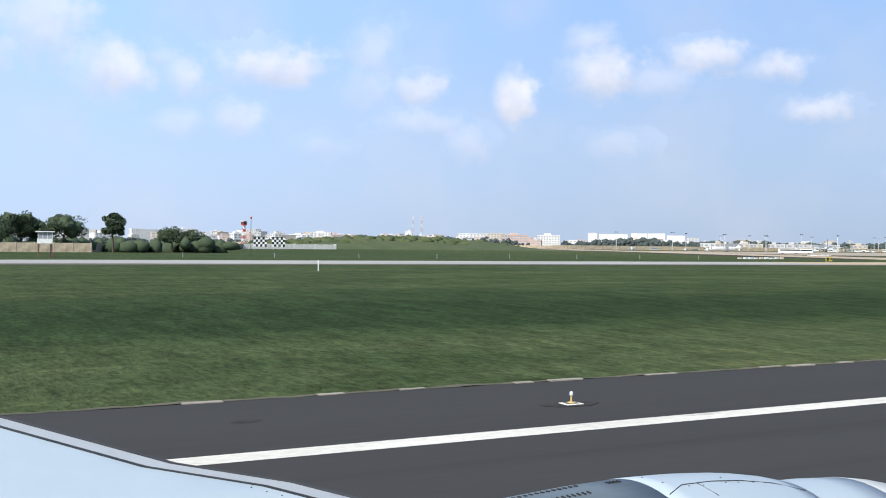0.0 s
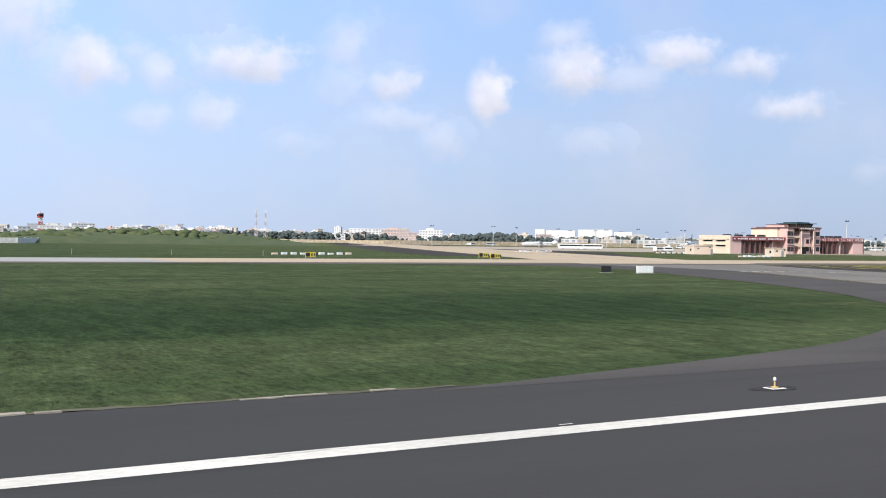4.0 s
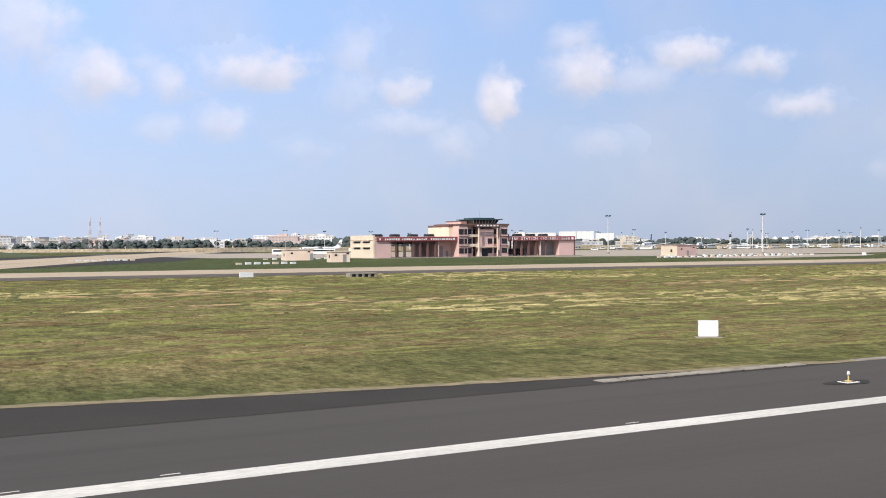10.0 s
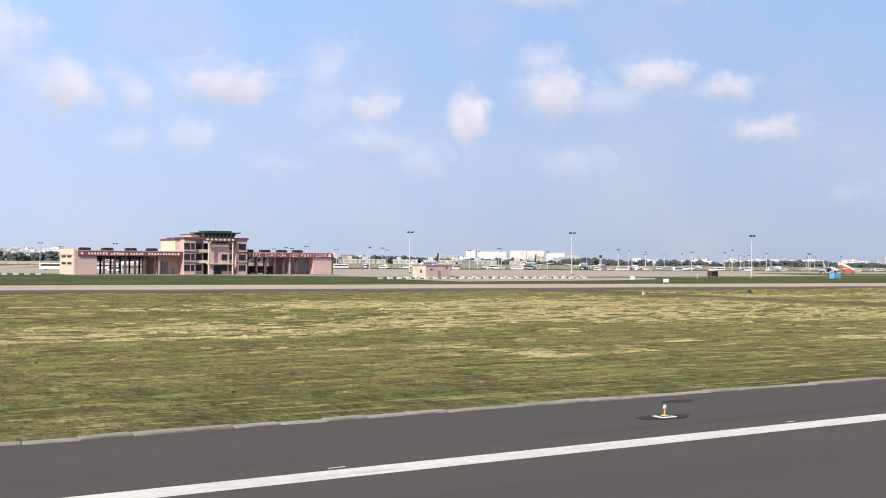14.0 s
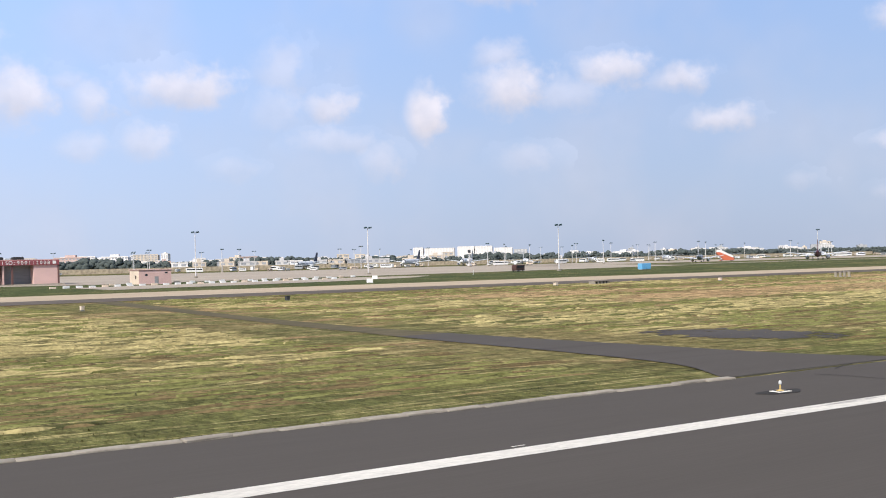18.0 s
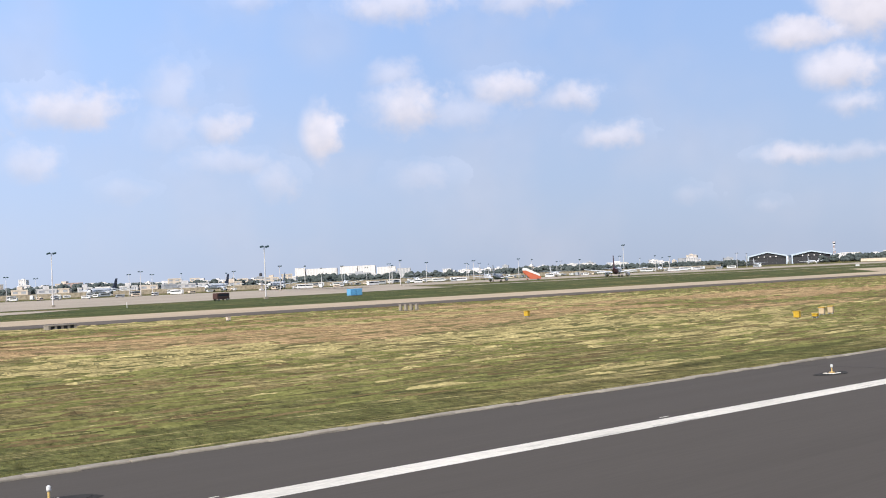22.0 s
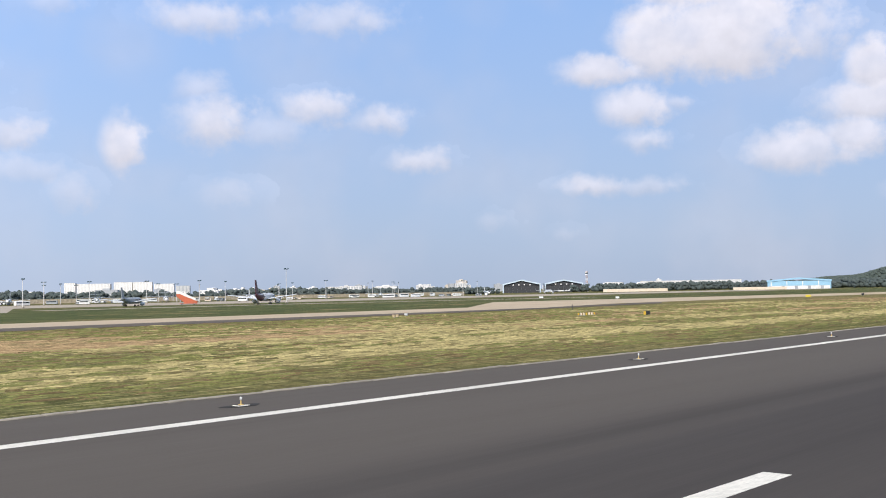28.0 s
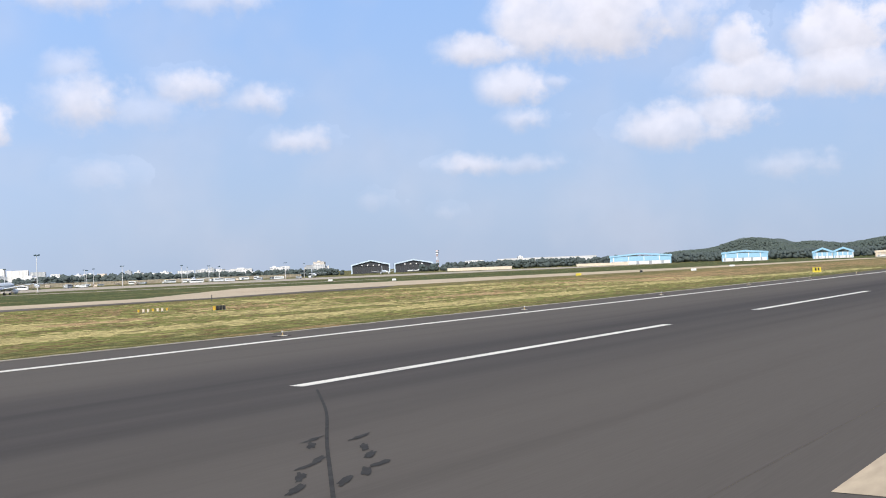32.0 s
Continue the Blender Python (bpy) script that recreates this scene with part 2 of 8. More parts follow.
# ---- materials ----
def surface(name, color, other=None, rough=0.8, scale=1.0, fine=12.0, bump=0.15, metal=0.0, stretch=(1, 1, 1), contrast=0.5, spec=0.4, grain=(0.86, 1.1)):
    """A worn surface: two colours mixed by coarse noise, darkened by fine grain, with a small relief."""
    m = bpy.data.materials.new(name)
    m.use_nodes = True
    t = m.node_tree
    b = t.nodes["Principled BSDF"]
    b.inputs["Roughness"].default_value, b.inputs["Metallic"].default_value = rough, metal
    b.inputs["Specular IOR Level"].default_value = spec
    other = other or tuple(c * 0.78 for c in color)
    co = t.nodes.new("ShaderNodeTexCoord")
    mp = t.nodes.new("ShaderNodeMapping")
    mp.inputs["Scale"].default_value = stretch
    t.links.new(co.outputs["Object"], mp.inputs[0])
    n1 = t.nodes.new("ShaderNodeTexNoise")
    n1.inputs["Scale"].default_value, n1.inputs["Detail"].default_value = scale, 4
    n2 = t.nodes.new("ShaderNodeTexNoise")
    n2.inputs["Scale"].default_value, n2.inputs["Detail"].default_value = fine, 3
    t.links.new(mp.outputs[0], n1.inputs["Vector"]), t.links.new(mp.outputs[0], n2.inputs["Vector"])
    r = t.nodes.new("ShaderNodeMapRange")
    r.inputs["From Min"].default_value, r.inputs["From Max"].default_value = 0.5 - contrast * 0.4, 0.5 + contrast * 0.4
    t.links.new(n1.outputs["Fac"], r.inputs["Value"])
    mx = t.nodes.new("ShaderNodeMix")
    mx.data_type = "RGBA"
    mx.inputs[6].default_value, mx.inputs[7].default_value = (*color, 1), (*other, 1)
    t.links.new(r.outputs[0], mx.inputs[0])
    g = t.nodes.new("ShaderNodeMapRange")
    g.inputs["From Min"].default_value, g.inputs["From Max"].default_value = 0.3, 0.7
    g.inputs["To Min"].default_value, g.inputs["To Max"].default_value = grain
    t.links.new(n2.outputs["Fac"], g.inputs["Value"])
    sc = t.nodes.new("ShaderNodeVectorMath")
    sc.operation = "SCALE"
    t.links.new(mx.outputs[2], sc.inputs[0]), t.links.new(g.outputs[0], sc.inputs["Scale"])
    t.links.new(sc.outputs[0], b.inputs["Base Color"])
    if bump:
        bp = t.nodes.new("ShaderNodeBump")
        bp.inputs["Strength"].default_value, bp.inputs["Distance"].default_value = bump, 0.02
        t.links.new(n2.outputs["Fac"], bp.inputs["Height"])
        t.links.new(bp.outputs[0], b.inputs["Normal"])
    return m


def grass_material(name):
    """Mown airfield grass: lush towards the start of the strip, straw-coloured and streaked further along, with lanes and bare patches."""
    m = bpy.data.materials.new(name)
    m.use_nodes = True
    t = m.node_tree
    b = t.nodes["Principled BSDF"]
    b.inputs["Roughness"].default_value, b.inputs["Specular IOR Level"].default_value = 1.0, 0.05
    co = t.nodes.new("ShaderNodeTexCoord")

    def noise_at(stretch, scale, detail=4, rough=0.55):
        mp = t.nodes.new("ShaderNodeMapping")
        mp.inputs["Scale"].default_value = stretch
        t.links.new(co.outputs["Object"], mp.inputs[0])
        n = t.nodes.new("ShaderNodeTexNoise")
        n.inputs["Scale"].default_value, n.inputs["Detail"].default_value, n.inputs["Roughness"].default_value = scale, detail, rough
        t.links.new(mp.outputs[0], n.inputs["Vector"])
        return n.outputs["Fac"]

    def ranged(v, a, c, lo, hi):
        r = t.nodes.new("ShaderNodeMapRange")
        r.inputs["From Min"].default_value, r.inputs["From Max"].default_value = a, c
        r.inputs["To Min"].default_value, r.inputs["To Max"].default_value = lo, hi
        t.links.new(v, r.inputs["Value"])
        return r.outputs[0]

    def math2(op, a, c):
        n = t.nodes.new("ShaderNodeMath")
        n.operation = op
        for i, v in enumerate((a, c)):
            if isinstance(v, (int, float)):
                n.inputs[i].default_value = v
            else:
                t.links.new(v, n.inputs[i])
        return n.outputs[0]

    def blend(f, a, c):
        n = t.nodes.new("ShaderNodeMix")
        n.data_type = "RGBA"
        t.links.new(f, n.inputs[0])
        for i, v in ((6, a), (7, c)):
            if isinstance(v, tuple):
                n.inputs[i].default_value = (*v, 1)
            else:
                t.links.new(v, n.inputs[i])
        return n.outputs[2]

    xyz = t.nodes.new("ShaderNodeSeparateXYZ")
    t.links.new(co.outputs["Object"], xyz.inputs[0])
    x_, y_ = xyz.outputs[0], xyz.outputs[1]

    def window_y(a, b, c, d):
        return math2("MULTIPLY", ranged(y_, a, b, 0, 1), ranged(y_, c, d, 1, 0))

    broad = noise_at((0.5, 1, 1), 0.035, 3)
    patch = noise_at((0.40, 1, 1), 0.11, 7, 0.72)
    lanes = noise_at((0.10, 1, 1), 0.30, 5, 0.65)
    tuft = noise_at((1.3, 0.8, 1), 1.3, 6, 0.75)
    streak = noise_at((0.6, 1, 1), 0.55, 6, 0.75)
    clump = noise_at((1.0, 0.30, 1), 0.9, 5, 0.7)
    blade = noise_at((1.4, 0.5, 1), 3.2, 5, 0.8)
    dry_x = math2("ADD", ranged(x_, 205, 330, -0.36, 0.46), ranged(x_, 480, 720, 0.0, 0.20))
    dry = math2("ADD", dry_x, ranged(broad, 0.35, 0.65, -0.28, 0.28))
    dry = math2("ADD", dry, ranged(patch, 0.40, 0.60, -0.42, 0.42))
    dry = math2("ADD", dry, ranged(lanes, 0.35, 0.65, -0.17, 0.17))
    dry = math2("ADD", dry, math2("MULTIPLY", window_y(35, 40, 48, 56), ranged(x_, 300, 360, 0, 0.20)))
    dry = math2("SUBTRACT", dry, math2("MULTIPLY", ranged(y_, 33, 43, 1, 0), ranged(x_, 320, 420, 0.1, 0.55)))
    dry = math2("SUBTRACT", dry, math2("MULTIPLY", ranged(y_, 85, 115, 0, 0.7), ranged(x_, 300, 430, 1, 0)))
    dry = math2("SUBTRACT", dry, math2("MULTIPLY", ranged(y_, 192, 205, 0, 1), ranged(y_, 330, 520, 0.70, 0.25)))
    n = t.nodes.new("ShaderNodeClamp")
    t.links.new(dry, n.inputs[0])
    lush = blend(ranged(patch, 0.40, 0.60, 0, 1), (0.047, 0.069, 0.027), (0.084, 0.106, 0.046))
    thin_ = blend(ranged(tuft, 0.38, 0.62, 0, 1), (0.094, 0.098, 0.034), (0.172, 0.166, 0.062))
    lush = blend(math2("MULTIPLY", ranged(x_, 220, 350, 0, 1), ranged(y_, 192, 206, 1, 0.25)), lush, thin_)
    straw = blend(ranged(tuft, 0.38, 0.62, 0, 1), (0.150, 0.122, 0.052), (0.300, 0.240, 0.108))
    col = blend(n.outputs[0], lush, straw)
    # bare reddish earth where the strip is worn
    worn = math2("MULTIPLY", window_y(60, 90, 135, 155), ranged(x_, 420, 580, 0, 0.15))
    bare = ranged(math2("ADD", noise_at((0.3, 1, 1), 0.13, 6, 0.7), worn), 0.60, 0.66, 0, 0.85)
    bare = math2("MULTIPLY", bare, ranged(x_, 400, 480, 0, 1))
    col = blend(bare, col, (0.37, 0.235, 0.125))
    # windrows: thin pale ridges of cut hay; dark lines paint the shade behind them
    def row_lines(stretch, scale, mid, half):
        v = math2("ABSOLUTE", math2("SUBTRACT", noise_at(stretch, scale, 3, 0.6), mid), 0)
        return ranged(v, 0.0, half, 1, 0)
    row_shade = math2("MULTIPLY", row_lines((0.06, 1, 1), 0.55, 0.47, 0.024), ranged(streak, 0.4, 0.58, 0, 0.95))
    pale_row = math2("MULTIPLY", row_lines((0.06, 1, 1), 0.55, 0.52, 0.022), ranged(streak, 0.4, 0.6, 0.8, 0))
    span = math2("MULTIPLY", ranged(x_, 320, 440, 0, 1), ranged(y_, 150, 170, 1, 0))
    fine_row_shade = math2("MULTIPLY", row_lines((0.10, 1, 1), 1.3, 0.50, 0.030), ranged(patch, 0.42, 0.58, 0, 0.8))
    col = blend(math2("MULTIPLY", fine_row_shade, span), col, (0.085, 0.075, 0.030))
    col = blend(math2("MULTIPLY", row_shade, span), col, (0.050, 0.050, 0.020))
    col = blend(math2("MULTIPLY", pale_row, span), col, (0.56, 0.46, 0.22))
    # dark weeds in scattered clumps
    weed = ranged(noise_at((0.8, 1, 1), 0.5, 6, 0.75), 0.58, 0.66, 0, 0.75)
    col = blend(weed, col, (0.060, 0.072, 0.026))
    # the unmown belt, darker and taller
    belt = math2("MULTIPLY", ranged(math2("ADD", y_, ranged(patch, 0.35, 0.65, -6, 6)), 40, 47, 0, 1), ranged(y_, 58, 80, 1, 0.2))
    belt = math2("MULTIPLY", belt, ranged(x_, 190, 225, 0.9, 0))
    col = blend(belt, col, (0.026, 0.046, 0.016))
    sc = t.nodes.new("ShaderNodeVectorMath")
    sc.operation = "SCALE"
    t.links.new(col, sc.inputs[0]), t.links.new(math2("MULTIPLY", ranged(blade, 0.30, 0.70, 0.35, 1.50), ranged(clump, 0.35, 0.65, 0.70, 1.30)), sc.inputs["Scale"])
    t.links.new(sc.outputs[0], b.inputs["Base Color"])
    bp = t.nodes.new("ShaderNodeBump")
    bp.inputs["Strength"].default_value, bp.inputs["Distance"].default_value = 0.6, 0.25
    t.links.new(tuft, bp.inputs["Height"])
    t.links.new(bp.outputs[0], b.inputs["Normal"])
    return m


GRASS = grass_material("airfield_grass")


def asphalt_material(name):
    """Runway asphalt: streaked along its length, with a rubber-darkened lane near the centre and lighter, browner
    stretches further along.
    """
    m = surface(name, (0.055, 0.0535, 0.053), (0.048, 0.0465, 0.046), 0.95, 0.35, 22, 0.15, stretch=(0.03, 1, 1), contrast=0.9, spec=0.12, grain=(0.95, 1.04))
    t = m.node_tree
    b = t.nodes["Principled BSDF"]
    old = b.inputs["Base Color"].links[0].from_socket
    co = t.nodes["Texture Coordinate"]
    xyz = t.nodes.new("ShaderNodeSeparateXYZ")
    t.links.new(co.outputs["Object"], xyz.inputs[0])

    def ranged(v, a, c, lo, hi):
        r = t.nodes.new("ShaderNodeMapRange")
        r.interpolation_type = "SMOOTHSTEP"
        r.inputs["From Min"].default_value, r.inputs["From Max"].default_value = a, c
        r.inputs["To Min"].default_value, r.inputs["To Max"].default_value = lo, hi
        t.links.new(v, r.inputs["Value"])
        return r.outputs[0]

    def tinted(a, factor, color):
        n = t.nodes.new("ShaderNodeMix")
        n.data_type, n.blend_type = "RGBA", "MULTIPLY"
        t.links.new(factor, n.inputs[0]), t.links.new(a, n.inputs[6])
        n.inputs[7].default_value = (*color, 1)
        return n.outputs[2]

    def product(a, c):
        n = t.nodes.new("ShaderNodeMath")
        n.operation = "MULTIPLY"
        t.links.new(a, n.inputs[0]), t.links.new(c, n.inputs[1])
        return n.outputs[0]

    col = tinted(old, ranged(xyz.outputs[0], 130, 195, 0, 1), (1.32, 1.26, 1.21))
    col = tinted(col, ranged(xyz.outputs[0], 290, 340, 0, 1), (1.30, 1.24, 1.165))
    wave = t.nodes.new("ShaderNodeTexNoise")
    mp = t.nodes.new("ShaderNodeMapping")
    mp.inputs["Scale"].default_value = (0.012, 0.45, 1)
    t.links.new(co.outputs["Object"], mp.inputs[0]), t.links.new(mp.outputs[0], wave.inputs["Vector"])
    wave.inputs["Scale"].default_value, wave.inputs["Detail"].default_value = 1.0, 5
    lane = product(ranged(xyz.outputs[1], -12, 0, 0.15, 1), ranged(xyz.outputs[1], 4, 12, 1, 0))
    col = tinted(col, ranged(xyz.outputs[0], 560, 690, 0, 1), (1.16, 1.14, 1.12))
    col = tinted(col, product(lane, ranged(wave.outputs["Fac"], 0.3, 0.6, 0.65, 1.0)), (0.60, 0.61, 0.65))
    streak = ranged(wave.outputs["Fac"], 0.55, 0.72, 0, 0.45)
    col = tinted(col, streak, (0.72, 0.71, 0.71))
    t.links.new(col, b.inputs["Base Color"])
    return m


ASPHALT = asphalt_material("runway_asphalt")
SHOULDER = surface("shoulder_asphalt", (0.061, 0.053, 0.046), (0.044, 0.039, 0.035), 0.95, 0.25, 26, 0.25, contrast=0.7, spec=0.12)
FILLET = surface("worn_fillet_asphalt", (0.098, 0.088, 0.081), (0.068, 0.062, 0.059), 0.95, 0.22, 18, 0.25, stretch=(0.4, 1, 1), contrast=0.6, spec=0.12)
BROWN_SHOULDER = surface("brown_shoulder_asphalt", (0.150, 0.124, 0.102), (0.100, 0.085, 0.073), 0.95, 0.2, 18, 0.2, stretch=(0.2, 1, 1), contrast=0.6, spec=0.12)
CONCRETE = surface("taxiway_concrete", (0.52, 0.42, 0.30), (0.42, 0.335, 0.245), 0.95, 0.09, 3.0, 0.1, stretch=(0.3, 1, 1), contrast=0.6, spec=0.12)


def worn_concrete(name):
    """Junction concrete: grey and tyre-worn inside, beige towards the runway, with dark blotches and a few pale scrapes."""
    m = surface(name, (0.215, 0.198, 0.176), (0.168, 0.156, 0.140), 0.95, 0.2, 4.0, 0.1, stretch=(0.25, 1, 1), contrast=0.6, spec=0.12)
    t = m.node_tree
    b = t.nodes["Principled BSDF"]
    old = b.inputs["Base Color"].links[0].from_socket
    co = t.nodes["Texture Coordinate"]
    xyz = t.nodes.new("ShaderNodeSeparateXYZ")
    t.links.new(co.outputs["Object"], xyz.inputs[0])

    def noise_at(stretch, scale, detail):
        mp = t.nodes.new("ShaderNodeMapping")
        mp.inputs["Scale"].default_value = stretch
        t.links.new(co.outputs["Object"], mp.inputs[0])
        n = t.nodes.new("ShaderNodeTexNoise")
        n.inputs["Scale"].default_value, n.inputs["Detail"].default_value = scale, detail
        t.links.new(mp.outputs[0], n.inputs["Vector"])
        return n.outputs["Fac"]

    def ranged(v, a, c, lo, hi):
        r = t.nodes.new("ShaderNodeMapRange")
        r.interpolation_type = "SMOOTHSTEP"
        r.inputs["From Min"].default_value, r.inputs["From Max"].default_value = a, c
        r.inputs["To Min"].default_value, r.inputs["To Max"].default_value = lo, hi
        t.links.new(v, r.inputs["Value"])
        return r.outputs[0]

    def blend(f, a, color):
        n = t.nodes.new("ShaderNodeMix")
        n.data_type = "RGBA"
        t.links.new(f, n.inputs[0]), t.links.new(a, n.inputs[6])
        n.inputs[7].default_value = (*color, 1)
        return n.outputs[2]

    add = t.nodes.new("ShaderNodeMath")
    add.operation = "ADD"
    t.links.new(xyz.outputs[1], add.inputs[0])
    t.links.new(ranged(noise_at((0.25, 1, 1), 0.22, 5), 0.3, 0.7, -14, 14), add.inputs[1])
    col = blend(ranged(add.outputs[0], 58, 34, 0, 0.95), old, (0.385, 0.315, 0.235))
    col = blend(ranged(noise_at((0.22, 1, 1), 0.42, 4), 0.61, 0.70, 0, 0.5), col, (0.10, 0.088, 0.076))
    col = blend(ranged(noise_at((0.12, 1, 1), 0.8, 4), 0.66, 0.72, 0, 0.5), col, (0.33, 0.285, 0.22))
    t.links.new(col, b.inputs["Base Color"])
    return m


WORN_CONCRETE = worn_concrete("worn_concrete")
APRON = surface("apron_concrete", (0.44, 0.375, 0.305), (0.36, 0.31, 0.255), 0.95, 0.02, 0.8, 0.05, contrast=0.6, spec=0.12)
TRACK = surface("tyre_rubber_track", (0.075, 0.068, 0.060), (0.12, 0.108, 0.094), 0.85, 0.4, 8, 0.1)
DIRT = surface("verge_dirt", (0.145, 0.125, 0.085), (0.070, 0.072, 0.040), 0.95, 0.7, 6, 0.3, contrast=0.7)
GREY_CONCRETE = surface("grey_taxiway_concrete", (0.43, 0.42, 0.40), (0.34, 0.33, 0.315), 0.95, 0.09, 3.0, 0.1, stretch=(0.3, 1, 1), contrast=0.6, spec=0.12)
STUBBLE = surface("dry_stubble", (0.33, 0.26, 0.15), (0.17, 0.145, 0.075), 0.95, 1.6, 14, 0.3)
STONE = surface("kerb_stone", (0.36, 0.32, 0.26), (0.24, 0.21, 0.17), 0.9, 1.2, 9, 0.3)
HAY_DIRT = surface("overgrown_track", (0.150, 0.120, 0.072), (0.085, 0.078, 0.045), 0.95, 0.6, 5, 0.3, stretch=(0.5, 1, 1), contrast=0.7, spec=0.1)


def by_piece(m, low, high):
    """Each piece gets a shade of its own."""
    t = m.node_tree
    b = t.nodes["Principled BSDF"]
    info = t.nodes.new("ShaderNodeObjectInfo")
    r = t.nodes.new("ShaderNodeMapRange")
    r.inputs["To Min"].default_value, r.inputs["To Max"].default_value = low, high
    sc = t.nodes.new("ShaderNodeVectorMath")
    sc.operation = "SCALE"
    t.links.new(info.outputs["Random"], r.inputs["Value"])
    t.links.new(b.inputs["Base Color"].links[0].from_socket, sc.inputs[0]), t.links.new(r.outputs[0], sc.inputs["Scale"])
    t.links.new(sc.outputs[0], b.inputs["Base Color"])


by_piece(STONE, 0.82, 1.12)
WHITE_LINE = surface("white_road_paint", (0.74, 0.70, 0.63), (0.58, 0.55, 0.49), 0.9, 0.5, 14, 0.1, stretch=(0.3, 1, 1))
def worn_paint(m):
    """Lets dark asphalt show through the paint in scuffed places."""
    t = m.node_tree
    b = t.nodes["Principled BSDF"]
    old = b.inputs["Base Color"].links[0].from_socket
    mp = t.nodes.new("ShaderNodeMapping")
    mp.inputs["Scale"].default_value = (0.16, 1.6, 1)
    t.links.new(t.nodes["Texture Coordinate"].outputs["Object"], mp.inputs[0])
    n = t.nodes.new("ShaderNodeTexNoise")
    n.inputs["Scale"].default_value, n.inputs["Detail"].default_value, n.inputs["Roughness"].default_value = 1.1, 6, 0.7
    t.links.new(mp.outputs[0], n.inputs["Vector"])
    r = t.nodes.new("ShaderNodeMapRange")
    r.inputs["From Min"].default_value, r.inputs["From Max"].default_value = 0.60, 0.72
    r.inputs["To Min"].default_value, r.inputs["To Max"].default_value = 0.0, 0.7
    t.links.new(n.outputs["Fac"], r.inputs["Value"])
    mx = t.nodes.new("ShaderNodeMix")
    mx.data_type = "RGBA"
    mx.inputs[7].default_value = (0.11, 0.10, 0.095, 1)
    t.links.new(r.outputs[0], mx.inputs[0]), t.links.new(old, mx.inputs[6]), t.links.new(mx.outputs[2], b.inputs["Base Color"])
    return m


worn_paint(WHITE_LINE)
YELLOW_LINE = surface("yellow_road_paint", (0.50, 0.34, 0.10), (0.36, 0.26, 0.10), 0.7, 0.6, 14, 0.1)
AMBER_LINE = surface("amber_road_paint", (0.62, 0.37, 0.07), (0.44, 0.28, 0.08), 0.7, 0.5, 14, 0.1, stretch=(0.5, 0.5, 1))
FADED_LINE = surface("faded_yellow_paint", (0.30, 0.24, 0.12), (0.19, 0.16, 0.10), 0.75, 0.5, 9, 0.1)
TAR = surface("tar", (0.036, 0.034, 0.033), (0.052, 0.049, 0.047), 0.9, 2, 20, 0.2, spec=0.1)
# pink, and maroon below, are lightened so the colour carries some haze
PINK = surface("pink_wall_paint", (0.66, 0.45, 0.41), (0.58, 0.39, 0.36), 0.85, 0.25, 5, 0.08)
# pink hut front lightened to peach: sunlight put into the colour
PEACH = surface("sunlit_peach_wall", (0.84, 0.66, 0.53), (0.76, 0.58, 0.46), 0.85, 0.25, 5, 0.08)
CREAM = surface("cream_wall_paint", (0.72, 0.60, 0.47), (0.62, 0.51, 0.40), 0.85, 0.25, 5, 0.08)
MAROON = surface("maroon_fascia", (0.28, 0.075, 0.085), (0.22, 0.060, 0.068), 0.7, 0.5, 6, 0.05)
# trim, columns and parapets: shade put into a dark brown-pink colour
DARKPINK = surface("shaded_brown_trim", (0.16, 0.085, 0.080), (0.12, 0.065, 0.06), 0.8, 0.5, 6, 0.05)
GREYWALL = surface("grey_shutter", (0.30, 0.30, 0.30), (0.24, 0.24, 0.24), 0.6, 0.4, 8, 0.1, stretch=(1, 1, 8))
TEAL = surface("slate_roof_sheet", (0.035, 0.075, 0.085), (0.03, 0.06, 0.07), 0.6, 0.5, 8, 0.1)
BLACK = surface("black_plastic", (0.016, 0.016, 0.017), (0.028, 0.028, 0.028), 0.55, 1.5, 12, 0.05)
WHITE = surface("white_paint", (0.78, 0.78, 0.76), (0.68, 0.68, 0.66), 0.55, 0.8, 9, 0.05)
STEM = surface("faded_ochre_paint", (0.62, 0.44, 0.16), (0.50, 0.36, 0.15), 0.6, 2, 10, 0.05)
YELLOW = surface("yellow_paint", (0.58, 0.37, 0.03), (0.46, 0.29, 0.03), 0.5, 1.5, 10, 0.05)
SIGN_YELLOW = surface("sign_yellow", (0.66, 0.52, 0.05), (0.58, 0.45, 0.05), 0.5, 1.5, 10, 0.02)
RED = surface("red_paint", (0.50, 0.055, 0.035), (0.40, 0.045, 0.03), 0.5, 1, 8, 0.03)
BROWN_COAT = surface("dark_brown_paint", (0.085, 0.040, 0.034), (0.06, 0.03, 0.027), 0.7, 1, 8, 0.03)
ORANGE = surface("orange_paint", (0.56, 0.14, 0.07), (0.46, 0.12, 0.06), 0.55, 1, 8, 0.03)
BLUE = surface("light_blue_sheet", (0.30, 0.50, 0.66), (0.26, 0.45, 0.60), 0.5, 0.4, 5, 0.05)
BRIGHTBLUE = surface("bright_blue_paint", (0.15, 0.41, 0.66), (0.13, 0.36, 0.58), 0.5, 1, 6, 0.03)
HANGAR_FRAME = surface("pale_blue_steel", (0.50, 0.58, 0.66), (0.44, 0.52, 0.60), 0.6, 0.3, 3, 0.03)
BOX_CREAM = surface("darker_cream_paint", (0.56, 0.43, 0.27), (0.44, 0.34, 0.22), 0.7, 1.5, 9, 0.05)
STEEL = surface("galvanised_steel", (0.42, 0.43, 0.44), (0.33, 0.34, 0.35), 0.45, 2, 10, 0.05, metal=0.6)
